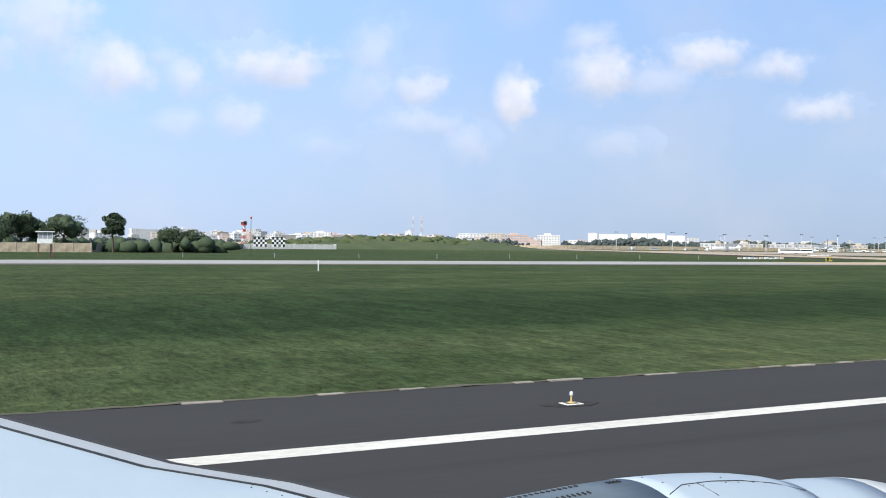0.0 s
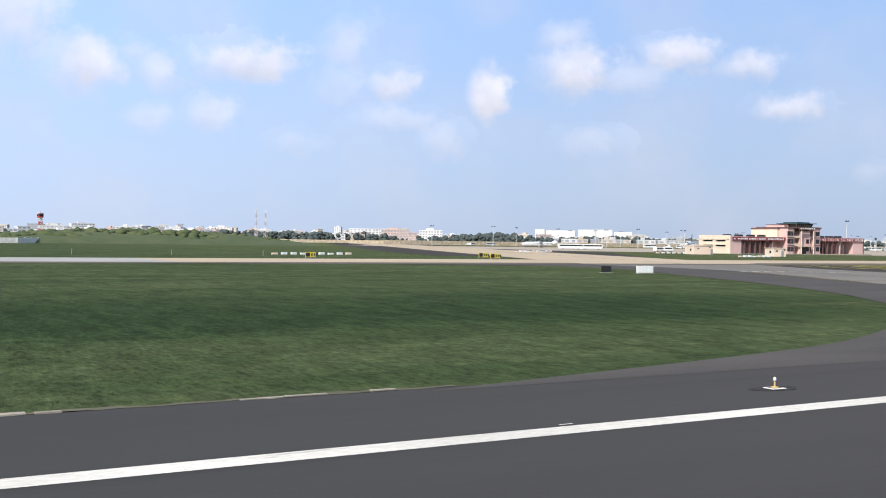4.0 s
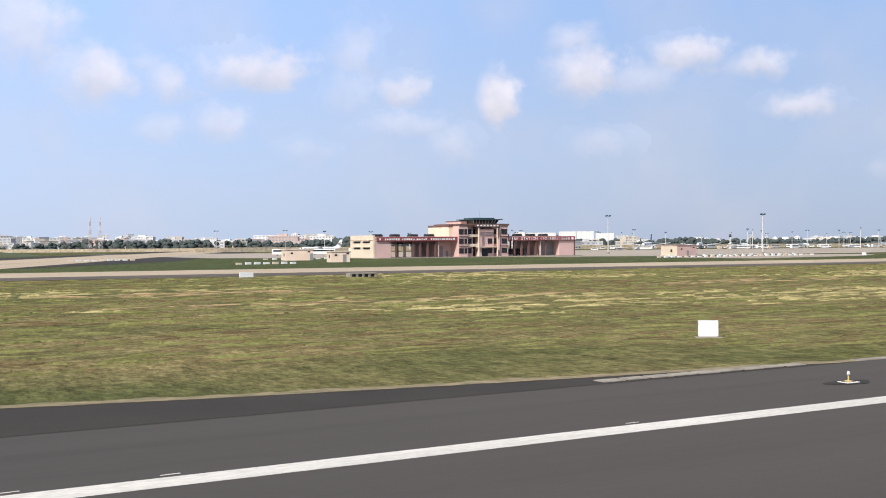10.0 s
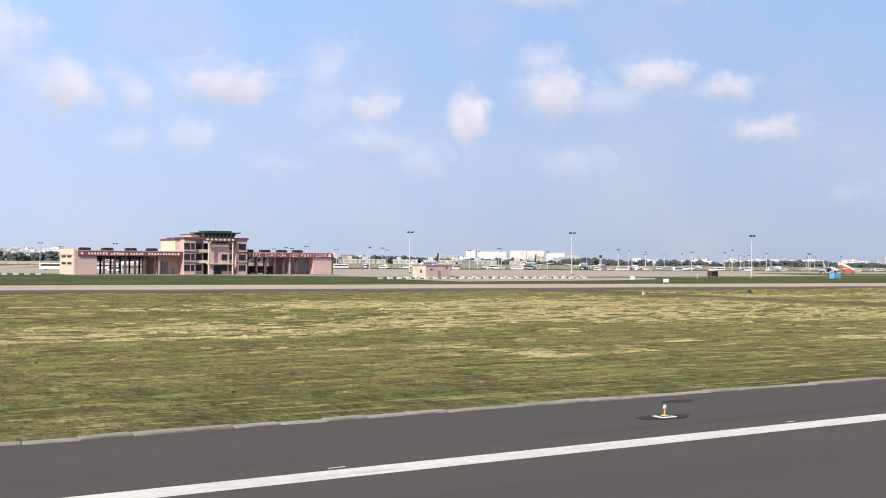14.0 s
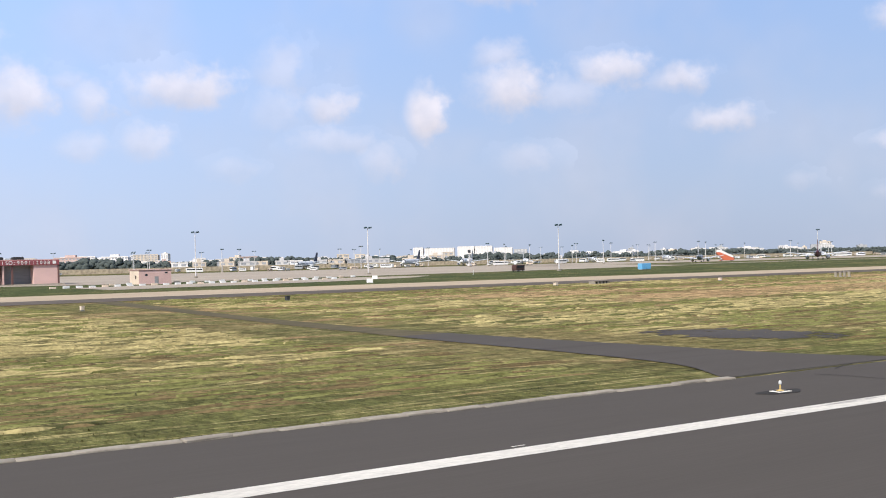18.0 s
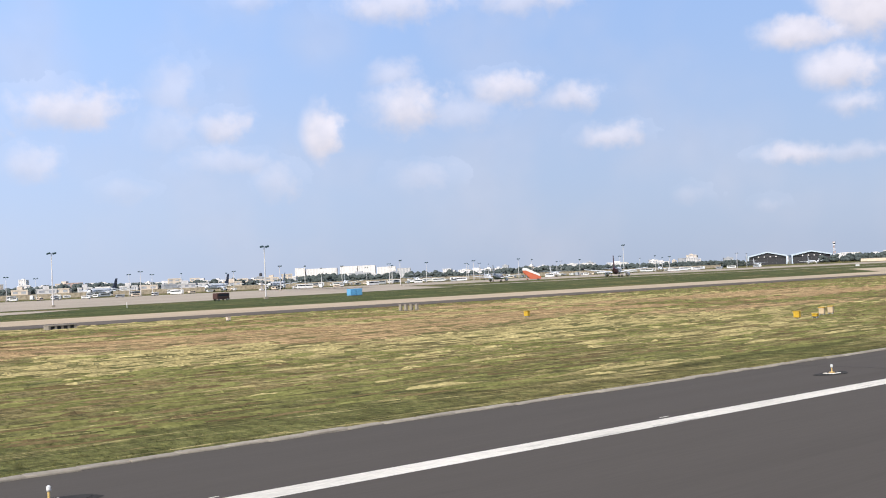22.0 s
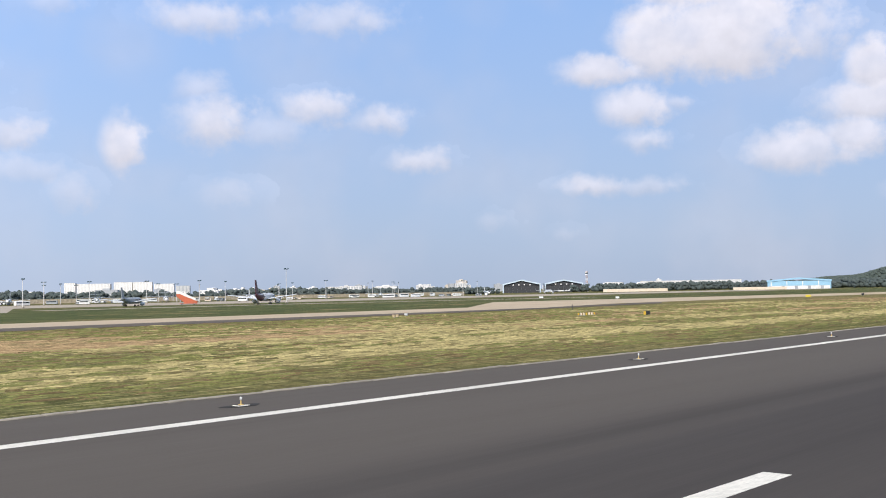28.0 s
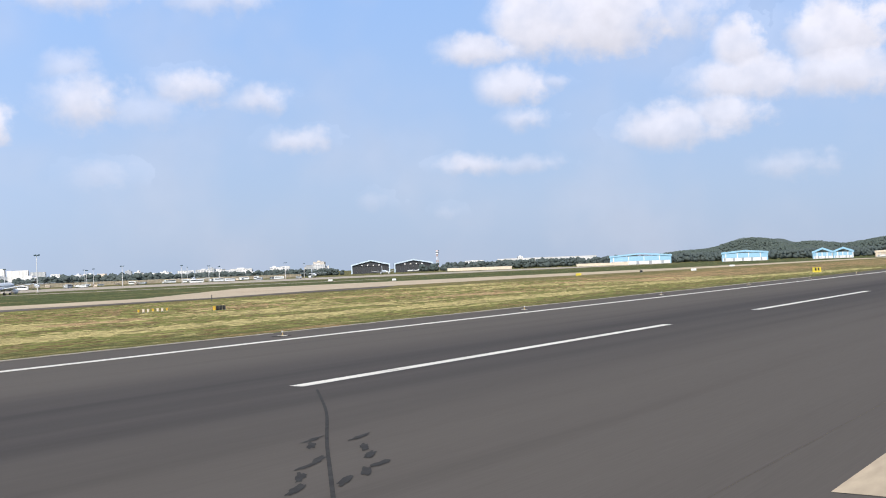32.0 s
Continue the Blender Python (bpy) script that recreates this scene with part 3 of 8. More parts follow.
GLASS = surface("dark_window", (0.022, 0.026, 0.032), (0.035, 0.040, 0.046), 0.2, 0.4, 3, 0, spec=0.25)
DARK = surface("dark_interior", (0.035, 0.036, 0.04), (0.055, 0.055, 0.06), 0.8, 0.4, 4, 0)
RUBBER = surface("rubber", (0.02, 0.02, 0.02), (0.03, 0.03, 0.03), 0.85, 3, 20, 0.1)
# leaf green slightly blued to take some distance haze into the colour
LEAF = surface("foliage", (0.044, 0.066, 0.034), (0.064, 0.088, 0.048), 0.9, 0.25, 2.5, 0.4)
# far leaves greyed and blued: distance haze is put into the colour
FARLEAF = surface("hazy_foliage", (0.080, 0.097, 0.092), (0.054, 0.069, 0.066), 0.95, 0.06, 0.5, 0)
BARK = surface("bark", (0.10, 0.075, 0.05), (0.07, 0.05, 0.035), 0.95, 2, 9, 0.5)
SCRUB = surface("scrub", (0.055, 0.082, 0.030), (0.095, 0.105, 0.045), 0.95, 0.08, 0.9, 0.5)
# hill green shifted towards blue-grey, so the colour carries distance haze
HILL = surface("hazy_wooded_hill", (0.060, 0.078, 0.068), (0.082, 0.100, 0.086), 0.95, 0.03, 0.25, 0.6)
# far walls and windows: lightened base colours that stand in for distance haze
CITY_A = surface("pale_render", (0.76, 0.73, 0.71), (0.66, 0.64, 0.63), 0.9, 0.03, 0.3, 0)
CITY_B = surface("cream_render", (0.60, 0.52, 0.43), (0.52, 0.45, 0.38), 0.9, 0.03, 0.3, 0)
CITY_C = surface("rose_render", (0.58, 0.43, 0.38), (0.50, 0.38, 0.34), 0.9, 0.03, 0.3, 0)
CITY_D = surface("grey_concrete", (0.40, 0.41, 0.43), (0.34, 0.35, 0.37), 0.9, 0.03, 0.3, 0)
# wall colour that also stands in for shaded window bays and hazy poles
FAINT = surface("off_white_and_bay_shade", (0.60, 0.58, 0.57), (0.54, 0.53, 0.53), 0.9, 0.03, 0.3, 0)
FARGLASS = surface("far_window", (0.29, 0.30, 0.33), (0.36, 0.37, 0.40), 0.5, 0.05, 0.4, 0)
SKIN_WHITE = surface("aircraft_white", (0.75, 0.76, 0.77), (0.68, 0.69, 0.70), 0.35, 0.3, 4, 0, spec=0.5)
SKIN_GREY = surface("aircraft_grey", (0.36, 0.38, 0.40), (0.30, 0.32, 0.34), 0.4, 0.3, 4, 0)
TAIL_NAVY = surface("tail_navy", (0.025, 0.035, 0.075), (0.02, 0.03, 0.06), 0.4, 0.5, 4, 0)
TAIL_PLUM = surface("tail_plum", (0.085, 0.03, 0.045), (0.06, 0.022, 0.035), 0.4, 0.5, 4, 0)
LAMP = surface("lamp_glass", (0.72, 0.72, 0.70), (0.6, 0.6, 0.6), 0.15, 3, 9, 0, spec=0.7)
WEATHERED = surface("weathered_wall", (0.56, 0.52, 0.47), (0.44, 0.41, 0.37), 0.9, 0.04, 0.7, 0.1)
BEIGEWALL = surface("boundary_wall", (0.88, 0.83, 0.74), (0.80, 0.75, 0.66), 0.9, 0.04, 0.7, 0.1)
BRICKWALL = surface("weathered_wall", (0.42, 0.34, 0.26), (0.25, 0.23, 0.20), 0.9, 0.15, 1.5, 0.2, contrast=0.8)


# ---- shared builders ----
def step(a):
    a = min(max(a, 0.0), 1.0)
    return a * a * (3 - 2 * a)


def gz(x, y):
    """Height of the ground: level along the runway, and a long fall across the airfield beyond its edge."""
    return min(max(0.75 - 0.0024 * x, -4.0), 0.7) * step((y - 27) / 50)


def link_mesh(name, bm, material, smooth=False):
    me = bpy.data.meshes.new(name)
    bm.to_mesh(me)
    bm.free()
    for m in (material if isinstance(material, (list, tuple)) else [material]):
        me.materials.append(m)
    if smooth:
        me.polygons.foreach_set("use_smooth", [True] * len(me.polygons))
    return new(name, me)


def part(name, bm, material, parent, label="", smooth=False):
    ob = link_mesh(name, bm, material, smooth)
    ob.parent = parent
    return tagged(ob, label)


def base(name, x, y, turn=0.0, z=None, **tags):
    e = new(name)
    e.empty_display_size = 0.3
    e.matrix_world = pose(x, y, gz(x, y) if z is None else z, 0, 0, turn)
    return tagged(e, **tags)


def add_box(bm, x0, x1, y0, y1, z0, z1, bevel=0.0):
    """An upright box, with a narrow bevel where asked."""
    c = [bm.verts.new((x, y, z)) for z in (z0, z1) for y in (y0, y1) for x in (x0, x1)]
    fs = [(0, 2, 3, 1), (4, 5, 7, 6), (0, 1, 5, 4), (2, 6, 7, 3), (0, 4, 6, 2), (1, 3, 7, 5)]
    made = [bm.faces.new([c[i] for i in f]) for f in fs]
    if bevel:
        edges = list({e for f in made for e in f.edges})
        bmesh.ops.bevel(bm, geom=edges, offset=bevel, segments=1, affect="EDGES")
    return bm


def box(x0, x1, y0, y1, z0, z1, bevel=0.0):
    return add_box(bmesh.new(), x0, x1, y0, y1, z0, z1, bevel)


def boxes(*dims):
    bm = bmesh.new()
    for d in dims:
        add_box(bm, *d)
    return bm


def add_tube(bm, p, q, r0, r1=None, sides=8):
    """A tapered round bar from p to q."""
    r1 = r0 if r1 is None else r1
    p, q = Vector(p), Vector(q)
    d = (q - p)
    m = Matrix.Translation((p + q) / 2) @ d.to_track_quat("Z", "Y").to_matrix().to_4x4()
    bmesh.ops.create_cone(bm, cap_ends=True, segments=sides, radius1=r0, radius2=r1, depth=d.length, matrix=m)
    return bm


def tube(p, q, r0, r1=None, sides=8):
    return add_tube(bmesh.new(), p, q, r0, r1, sides)


def lathe(stations, sides=14, axis="X"):
    """A round body: (place along the axis, radius, height of its centre) from end to end."""
    bm = bmesh.new()
    rings = []
    for s, r, h in stations:
        ring = []
        for i in range(sides):
            a = 2 * math.pi * i / sides
            if axis == "X":
                ring.append(bm.verts.new((s, r * math.cos(a), h + r * math.sin(a))))
            else:
                ring.append(bm.verts.new((r * math.cos(a), r * math.sin(a), s)))
        rings.append(ring)
    for a, b in zip(rings, rings[1:]):
        for i in range(sides):
            j = (i + 1) % sides
            bm.faces.new((a[i], a[j], b[j], b[i]))
    bm.faces.new(rings[0][::-1]), bm.faces.new(rings[-1])
    bmesh.ops.recalc_face_normals(bm, faces=bm.faces)
    return bm


def slab(outline, z0, z1):
    """A plate with the given plan, from z0 to z1."""
    bm = bmesh.new()
    lo = [bm.verts.new((x, y, z0)) for x, y in outline]
    hi = [bm.verts.new((x, y, z1)) for x, y in outline]
    n = len(outline)
    bm.faces.new(lo[::-1]), bm.faces.new(hi)
    for i in range(n):
        bm.faces.new((lo[i], lo[(i + 1) % n], hi[(i + 1) % n], hi[i]))
    bmesh.ops.recalc_face_normals(bm, faces=bm.faces)
    return bm

# ---- ground, runway, taxiways ----
def spread(lo, hi, fine_lo, fine_hi, fine_step, coarse):
    out, v = [], lo
    while v < hi:
        out.append(v)
        v += fine_step if fine_lo <= v < fine_hi else coarse
    return out + [hi]


def sheet(name, xs, ys, lift, material, **tags):
    """A sheet of ground over a grid, following the height of the land."""
    bm = bmesh.new()
    rows = [[bm.verts.new((x, y, gz(x, y) + lift)) for x in xs] for y in ys]
    for a, b in zip(rows, rows[1:]):
        for i in range(len(xs) - 1):
            bm.faces.new((a[i], a[i + 1], b[i + 1], b[i]))
    return tagged(link_mesh(name, bm, material), kind="structure", **tags)


def even(line, n):
    """The same line with n points at even steps along it."""
    at = [0.0]
    for a, b in zip(line, line[1:]):
        at.append(at[-1] + math.hypot(b[0] - a[0], b[1] - a[1]))
    steps = np.linspace(0, at[-1], n)
    return list(zip(np.interp(steps, at, [p[0] for p in line]).tolist(), np.interp(steps, at, [p[1] for p in line]).tolist()))


def strip_between(name, left, right, lift, material, **tags):
    """A paved surface between two border lines with the same number of points."""
    bm = bmesh.new()
    if len(left) != len(right):
        left, right = even(left, 60), even(right, 60)
    fine_l, fine_r = [left[0]], [right[0]]
    for i in range(1, len(left)):
        m = max(1, int(math.hypot(left[i][0] - left[i - 1][0], left[i][1] - left[i - 1][1]) / 25))
        for k in range(1, m + 1):
            fine_l.append((left[i - 1][0] + (left[i][0] - left[i - 1][0]) * k / m, left[i - 1][1] + (left[i][1] - left[i - 1][1]) * k / m))
            fine_r.append((right[i - 1][0] + (right[i][0] - right[i - 1][0]) * k / m, right[i - 1][1] + (right[i][1] - right[i - 1][1]) * k / m))
    left, right = fine_l, fine_r
    n = max(max(2, int(math.hypot(b[0] - a[0], b[1] - a[1]) / 12) + 2) for a, b in zip(left, right))
    verts = []
    for (a, b) in zip(left, right):
        verts.append([bm.verts.new((a[0] + (b[0] - a[0]) * i / (n - 1), a[1] + (b[1] - a[1]) * i / (n - 1),
                                    gz(a[0] + (b[0] - a[0]) * i / (n - 1), a[1] + (b[1] - a[1]) * i / (n - 1)) + lift)) for i in range(n)])
    for a, b in zip(verts, verts[1:]):
        for i in range(n - 1):
            bm.faces.new((a[i], a[i + 1], b[i + 1], b[i]))
    bmesh.ops.recalc_face_normals(bm, faces=bm.faces)
    if sum(f.normal.z for f in bm.faces) < 0:
        bmesh.ops.reverse_faces(bm, faces=bm.faces)
    return tagged(link_mesh(name, bm, material), kind="structure", **tags)


def smooth_line(points, per=6):
    """A curve through the points (Catmull-Rom)."""
    p = [Vector((*q, 0)) for q in points]
    p = [p[0] * 2 - p[1]] + p + [p[-1] * 2 - p[-2]]
    out = []
    for i in range(1, len(p) - 2):
        for k in range(per):
            s = k / per
            v = 0.5 * (2 * p[i] + (p[i + 1] - p[i - 1]) * s + (2 * p[i - 1] - 5 * p[i] + 4 * p[i + 1] - p[i + 2]) * s * s
                       + (3 * p[i] - p[i - 1] - 3 * p[i + 1] + p[i + 2]) * s ** 3)
            out.append((v.x, v.y))
    out.append(tuple(points[-1]))
    return out


def painted(name, points, width, lift, material, curve=True, **tags):
    """A painted line of even width along a run of points."""
    pts = smooth_line(points) if curve else points
    left, right = [], []
    for i, (x, y) in enumerate(pts):
        a, b = pts[max(i - 1, 0)], pts[min(i + 1, len(pts) - 1)]
        d = math.hypot(b[0] - a[0], b[1] - a[1]) or 1
        nx, ny = -(b[1] - a[1]) / d * width / 2, (b[0] - a[0]) / d * width / 2
        left.append((x + nx, y + ny)), right.append((x - nx, y - ny))
    bm = bmesh.new()
    vs = [(bm.verts.new((*a, gz(*a) + lift)), bm.verts.new((*b, gz(*b) + lift))) for a, b in zip(left, right)]
    for (a, b), (c, d) in zip(vs, vs[1:]):
        bm.faces.new((b, d, c, a))
    return tagged(link_mesh(name, bm, material), kind="structure", **tags)


LINE_Y, EDGE_Y, CENTRE_Y = 19.8, 26.7, 0.1


def edge_at(x):
    """Where the asphalt of the shoulder ends."""
    return float(np.interp(x, (-200, 160, 345, 460, 540, 600, 700, 760, 1400), (27.2, 27.2, 26.7, 26.4, 26.1, 26.3, 26.3, 25.8, 25.8)))



gx = [-3000, -2000, -1000, -500, -200] + list(range(-100, 2400, 25)) + [2500, 3000, 3600, 4400, 5600]
gy = [-2200, -1000, -300, -60, 0, 20] + list(range(27, 90, 5)) + [95, 105, 120, 150, 200, 300, 400, 500, 600, 700, 800, 1000, 1300, 1700, 2300, 3200, 4200, 5600]
sheet("ground", gx, gy, 0.0, GRASS, label="mown airfield grass, green then straw coloured", category="grass")
sheet("runway", spread(-900, 2200, 0, 1, 50, 50), [-20.5, -10, 0, 10, 20.5], 0.03, ASPHALT,
      label="dark grey asphalt runway with rubber streaks", category="runway")
edge = [(x, edge_at(x) + 0.30 * noise.noise((x * 0.05, 3, 0)) + 0.18 * noise.noise((x * 0.6, 9, 0))) for x in np.arange(-200, 1400, 1.5)]
strip_between("runway_shoulder", [(x, 20.5) for x, y in edge], edge, 0.026, ASPHALT,
              label="dark asphalt shoulder along the runway", category="shoulder")
strip_between("runway_shoulder_south", [(x, -28.0) for x in np.arange(-900, 2201, 50)], [(x, -20.5) for x in np.arange(-900, 2201, 50)], 0.026, ASPHALT,
              label="dark asphalt shoulder beyond the runway", category="shoulder")
painted("runway_edge_line", [(x, LINE_Y) for x in np.arange(-400, 1600, 20)], 0.82, 0.036, WHITE_LINE, False,
        label="white painted runway side stripe", category="road marking")
painted("runway_edge_line_south", [(x, -19.6) for x in np.arange(-400, 720, 20)], 0.82, 0.036, WHITE_LINE, False,
        label="white painted runway side stripe", category="road marking")
for i in range(-6, 22):
    x0 = 694.0 + 52.0 * (i - 0)
    if -200 < x0 < 1700:
        painted("runway_centre_line", [(x0, CENTRE_Y), (x0 + 17, CENTRE_Y), (x0 + 35, CENTRE_Y)], 0.70, 0.038, WHITE_LINE, False,
                label="white dash of the runway centre line", category="road marking", group="centre line dashes")

# junction: concrete fan between two asphalt aprons
west_grass = smooth_line([(158, 26.6), (178, 31), (187, 34.5), (195, 39), (199.3, 42.3), (205.4, 46.9), (212, 54.5), (218, 63.5), (227, 81), (237, 104), (247, 128), (240, 150), (196, 157)])
west_conc = smooth_line([(204, 26.5), (206.8, 28.5), (209.4, 29.9), (213, 32.5), (219.3, 38.6), (223.1, 42.8), (225.7, 47), (230.2, 55.8), (236.7, 68.2), (245.5, 85), (252.5, 99), (262, 122), (262, 158)])
strip_between("asphalt_apron_west", west_grass, west_conc, 0.034, FILLET, label="dark asphalt fillet of the taxiway junction", category="taxiway")
east_conc = smooth_line([(292, 26.4), (286, 31.8), (281, 36), (274.7, 44.8), (271, 54.6), (269.8, 60), (271.5, 70), (275, 86), (283, 108), (291, 132), (305, 158)])
east_grass = smooth_line([(345, 26.5), (325, 29.5), (309, 33.3), (298, 38.5), (290, 44.5), (285.6, 51), (284.2, 58), (286.5, 70), (292, 90), (303, 116), (320, 150)])
strip_between("asphalt_apron_east", east_conc, east_grass, 0.034, SHOULDER, label="dark asphalt fillet of the taxiway junction", category="taxiway")
strip_between("junction_concrete", west_conc, east_conc, 0.030, WORN_CONCRETE, label="stained beige concrete taxiway junction", category="taxiway")
mouth = [(x, float(np.interp(x, (201, 208, 214, 222, 236, 246, 258, 268, 285, 296), (26.6, 27.2, 28.0, 28.4, 28.7, 29.3, 29.1, 27.9, 27.5, 26.6)))
          + 0.16 * noise.noise((x * 0.3, 5, 0)) + 0.08 * noise.noise((x * 1.7, 8, 0))) for x in np.arange(201, 296.1, 0.5)]
strip_between("runway_shoulder_mouth", [(x, 25.2) for x, y in mouth], mouth, 0.0325, ASPHALT,
              label="dark asphalt shoulder across the taxiway mouth", category="shoulder")
# taxiway parallel to the runway, with its dark shoulder
for name_, tx, mat in (("parallel_taxiway_west", (-800, -400, -100, 60, 120, 190), GREY_CONCRETE), ("parallel_taxiway", (190, 300, 500, 700, 820, 900), CONCRETE)):
    strip_between(name_, [(x, 166) for x in tx], [(x, 196) for x in tx], 0.045, mat,
                  label="grey concrete parallel taxiway" if mat is GREY_CONCRETE else "beige concrete parallel taxiway", category="taxiway")
strip_between("parallel_taxiway_shoulder", [(x, 150 if x > 340 else 158) for x in (-800, 180, 345, 500, 700, 800)],
              [(x, 166.2) for x in (-800, 180, 345, 500, 700, 800)], 0.041, BROWN_SHOULDER,
              label="dark asphalt shoulder of the parallel taxiway", category="shoulder")
strip_between("parallel_taxiway_east", [(895, 166), (960, 182), (1060, 185), (1200, 178), (1700, 178)],
              [(900, 197), (1010, 275), (1100, 255), (1300, 222), (1700, 212)], 0.047, CONCRETE,
              label="beige concrete taxiway fork", category="taxiway")
strip_between("parallel_taxiway_fork_shoulder", [(800, 150), (880, 156), (960, 165)], [(800, 166), (895, 168), (990, 183)], 0.043, BROWN_SHOULDER,
              label="dark asphalt shoulder of the taxiway fork", category="shoulder")
# crossing runway that runs away across the field
def cross(y, off):
    return (246 + 0.394 * (y - 52) + off, y)
cy = [160, 240, 320, 420, 560, 800, 1150]
strip_between("crossing_runway", [cross(y, -24) for y in cy], [cross(y, 21) for y in cy], 0.052, CONCRETE,
              label="beige concrete crossing runway", category="runway")
strip_between("crossing_runway_shoulder", [cross(y, -24 - 26 * step((y - 190) / 80)) for y in cy[1:]], [cross(y, -23.8) for y in cy[1:]], 0.048, SHOULDER,
              label="dark asphalt shoulder of the crossing runway", category="shoulder")
strip_between("crossing_runway_shoulder_east", [cross(y, 20.8) for y in cy[1:]], [cross(y, 21 + 26 * step((y - 215) / 90)) for y in cy[1:]], 0.048, SHOULDER,
              label="dark asphalt shoulder of the crossing runway", category="shoulder")
# aircraft apron
strip_between("apron", [(430, 330 + 60), (500, 330), (560, 300), (700, 318), (830, 345), (900, 480)], [(430, 640), (500, 640), (560, 640), (700, 640), (830, 640), (900, 640)], 0.05, APRON,
              label="pale concrete aircraft apron", category="apron")
strip_between("apron_taxilane", [(540, 226), (600, 240), (632, 258), (652, 280)], [(540, 262), (600, 280), (632, 288), (653, 283)], 0.05, APRON,
              label="pale concrete lane beside the apron", category="taxiway")
strip_between("apron_east", [(860, 480), (1000, 470), (1300, 470), (1900, 470)], [(900, 640), (1000, 640), (1300, 640), (1900, 640)], 0.05, APRON,
              label="pale concrete aircraft apron", category="apron")
strip_between("apron_lane_east", [(860, 372), (1000, 376), (1180, 330)], [(860, 388), (1000, 392), (1180, 345)], 0.05, APRON,
              label="pale concrete lane beside the apron", category="taxiway")
# old service road and worn patch
rw = smooth_line([(506.0, 26.5), (508.2, 31), (509, 38), (509.6, 47), (510.5, 57)])
re = smooth_line([(516.5, 26.5), (514.7, 31), (514.2, 38), (514.0, 47), (514.3, 57)])
strip_between("service_road", rw, re, 0.030, ASPHALT, label="short dark asphalt service road in the grass", category="road")
track_a = smooth_line([(510.5, 56.8), (511.6, 66), (512.7, 86), (514.2, 112), (516, 149.5)])
track_b = smooth_line([(514.3, 56.8), (514.7, 68), (515.5, 92), (517.2, 116), (519.5, 149.5)])
strip_between("overgrown_track", track_a, track_b, 0.024, HAY_DIRT, label="brown overgrown end of the service road", category="road")
r = random.Random(17)
bm = bmesh.new()
for k in range(120):  # ragged scraps of old tar, thick in the middle
    d, a0 = (r.random() ** (0.7 if k < 40 else 0.35)) * (0.85 if k < 40 else 1.15), r.uniform(0, 6.283)
    px_, py_ = 522.6 + 3.3 * d * math.cos(a0), 41.0 + 5.6 * d * math.sin(a0)
    size = 1.7 * (1.1 - 0.9 * d) if k < 40 else r.uniform(0.08, 0.42)
    ring = []
    for a in np.linspace(0, 2 * math.pi, 22, endpoint=False):
        q = size * (1 + 0.7 * noise.noise((math.cos(a) * 2 + k, math.sin(a) * 2, 3)) + 0.35 * noise.noise((math.cos(a) * 6, math.sin(a) * 6 + k, 5)))
        ring.append((px_ + q * 1.1 * math.cos(a), py_ + q * math.sin(a)))
    bm.faces.new([bm.verts.new((u, v, gz(u, v) + 0.014 + 0.00006 * k)) for u, v in ring])
tagged(link_mesh("tar_patch", bm, FILLET), label="dark ragged scraps of tar in the grass", category="ground", kind="stuff")
# exit taxiway under the end of the way
strip_between("exit_taxiway", [(640, -28.2), (700, -60), (760, -95)], [(735, -28.2), (800, -50), (900, -80)], 0.028, ASPHALT,
              label="dark asphalt exit taxiway", category="taxiway")
strip_between("exit_concrete", [(736, -22.3), (760, -22.3), (900, -22.3)], [(736, -27.9), (765, -40), (900, -75)], 0.040, CONCRETE,
              label="pale concrete edge of the exit taxiway", category="taxiway")

# taxiway markings
CENTRE = [(238.5 + 0.4095 * (y - 37.6), y) for y in (1150, 900, 650, 450, 300, 220, 170, 140, 110, 85, 62, 49, 42, 37.6)]
painted("taxi_line", CENTRE, 0.15, 0.064, FADED_LINE, label="faded yellow taxiway centre line", category="road marking")
for off_ in (-0.26, 0.24):
    painted("taxi_line_track", [(x + off_, y) for x, y in CENTRE], 0.20, 0.060, TRACK, label="dark tyre track beside the taxiway line", category="road marking")
painted("taxi_line_lead_in", [(238.5, 37.6), (235.9, 31.3), (234.1, 26.8), (232.6, 23.3), (231.0, 20.3), (229.3, 17.7), (226, 13.6), (218, 7.2), (205, 2), (180, 0.6)], 0.20, 0.044, AMBER_LINE, label="yellow taxiway lead-in line", category="road marking")
painted("taxi_line_straight", [(238.5, 37.6), (236.1, 31.2), (234.3, 25.5), (233.0, 21.7), (232.3, 19.5), (231.7, 17.9), (231.0, 16.4), (228.6, 10), (226, 3)], 0.26, 0.047, AMBER_LINE, label="broad yellow taxiway line across the runway", category="road marking")
painted("taxi_line_lead_out", [(238.5, 37.6), (237.5, 33.5), (236.9, 29.5), (236.6, 26.4), (236.4, 23.0), (236.3, 20.1), (236.5, 18.6), (237.0, 16.7), (238.1, 14.6), (240.0, 12.2), (245, 8), (254, 4), (270, 1.2)], 0.13, 0.050, AMBER_LINE, label="thin yellow taxiway lead-out line", category="road marking")
for pts in ([(235.45, 27.75), (235.85, 27.55), (236.3, 27.35)], [(235.9, 27.5), (235.5, 26.5), (235.1, 25.5)], [(234.8, 25.35), (235.1, 25.3), (235.4, 25.2)], [(235.45, 27.75), (235.3, 27.4), (235.2, 27.15)]):
    painted("taxi_mark", pts, 0.13, 0.041, AMBER_LINE, False, label="small yellow painted mark beside the lead-in line", category="road marking", group="yellow marks")
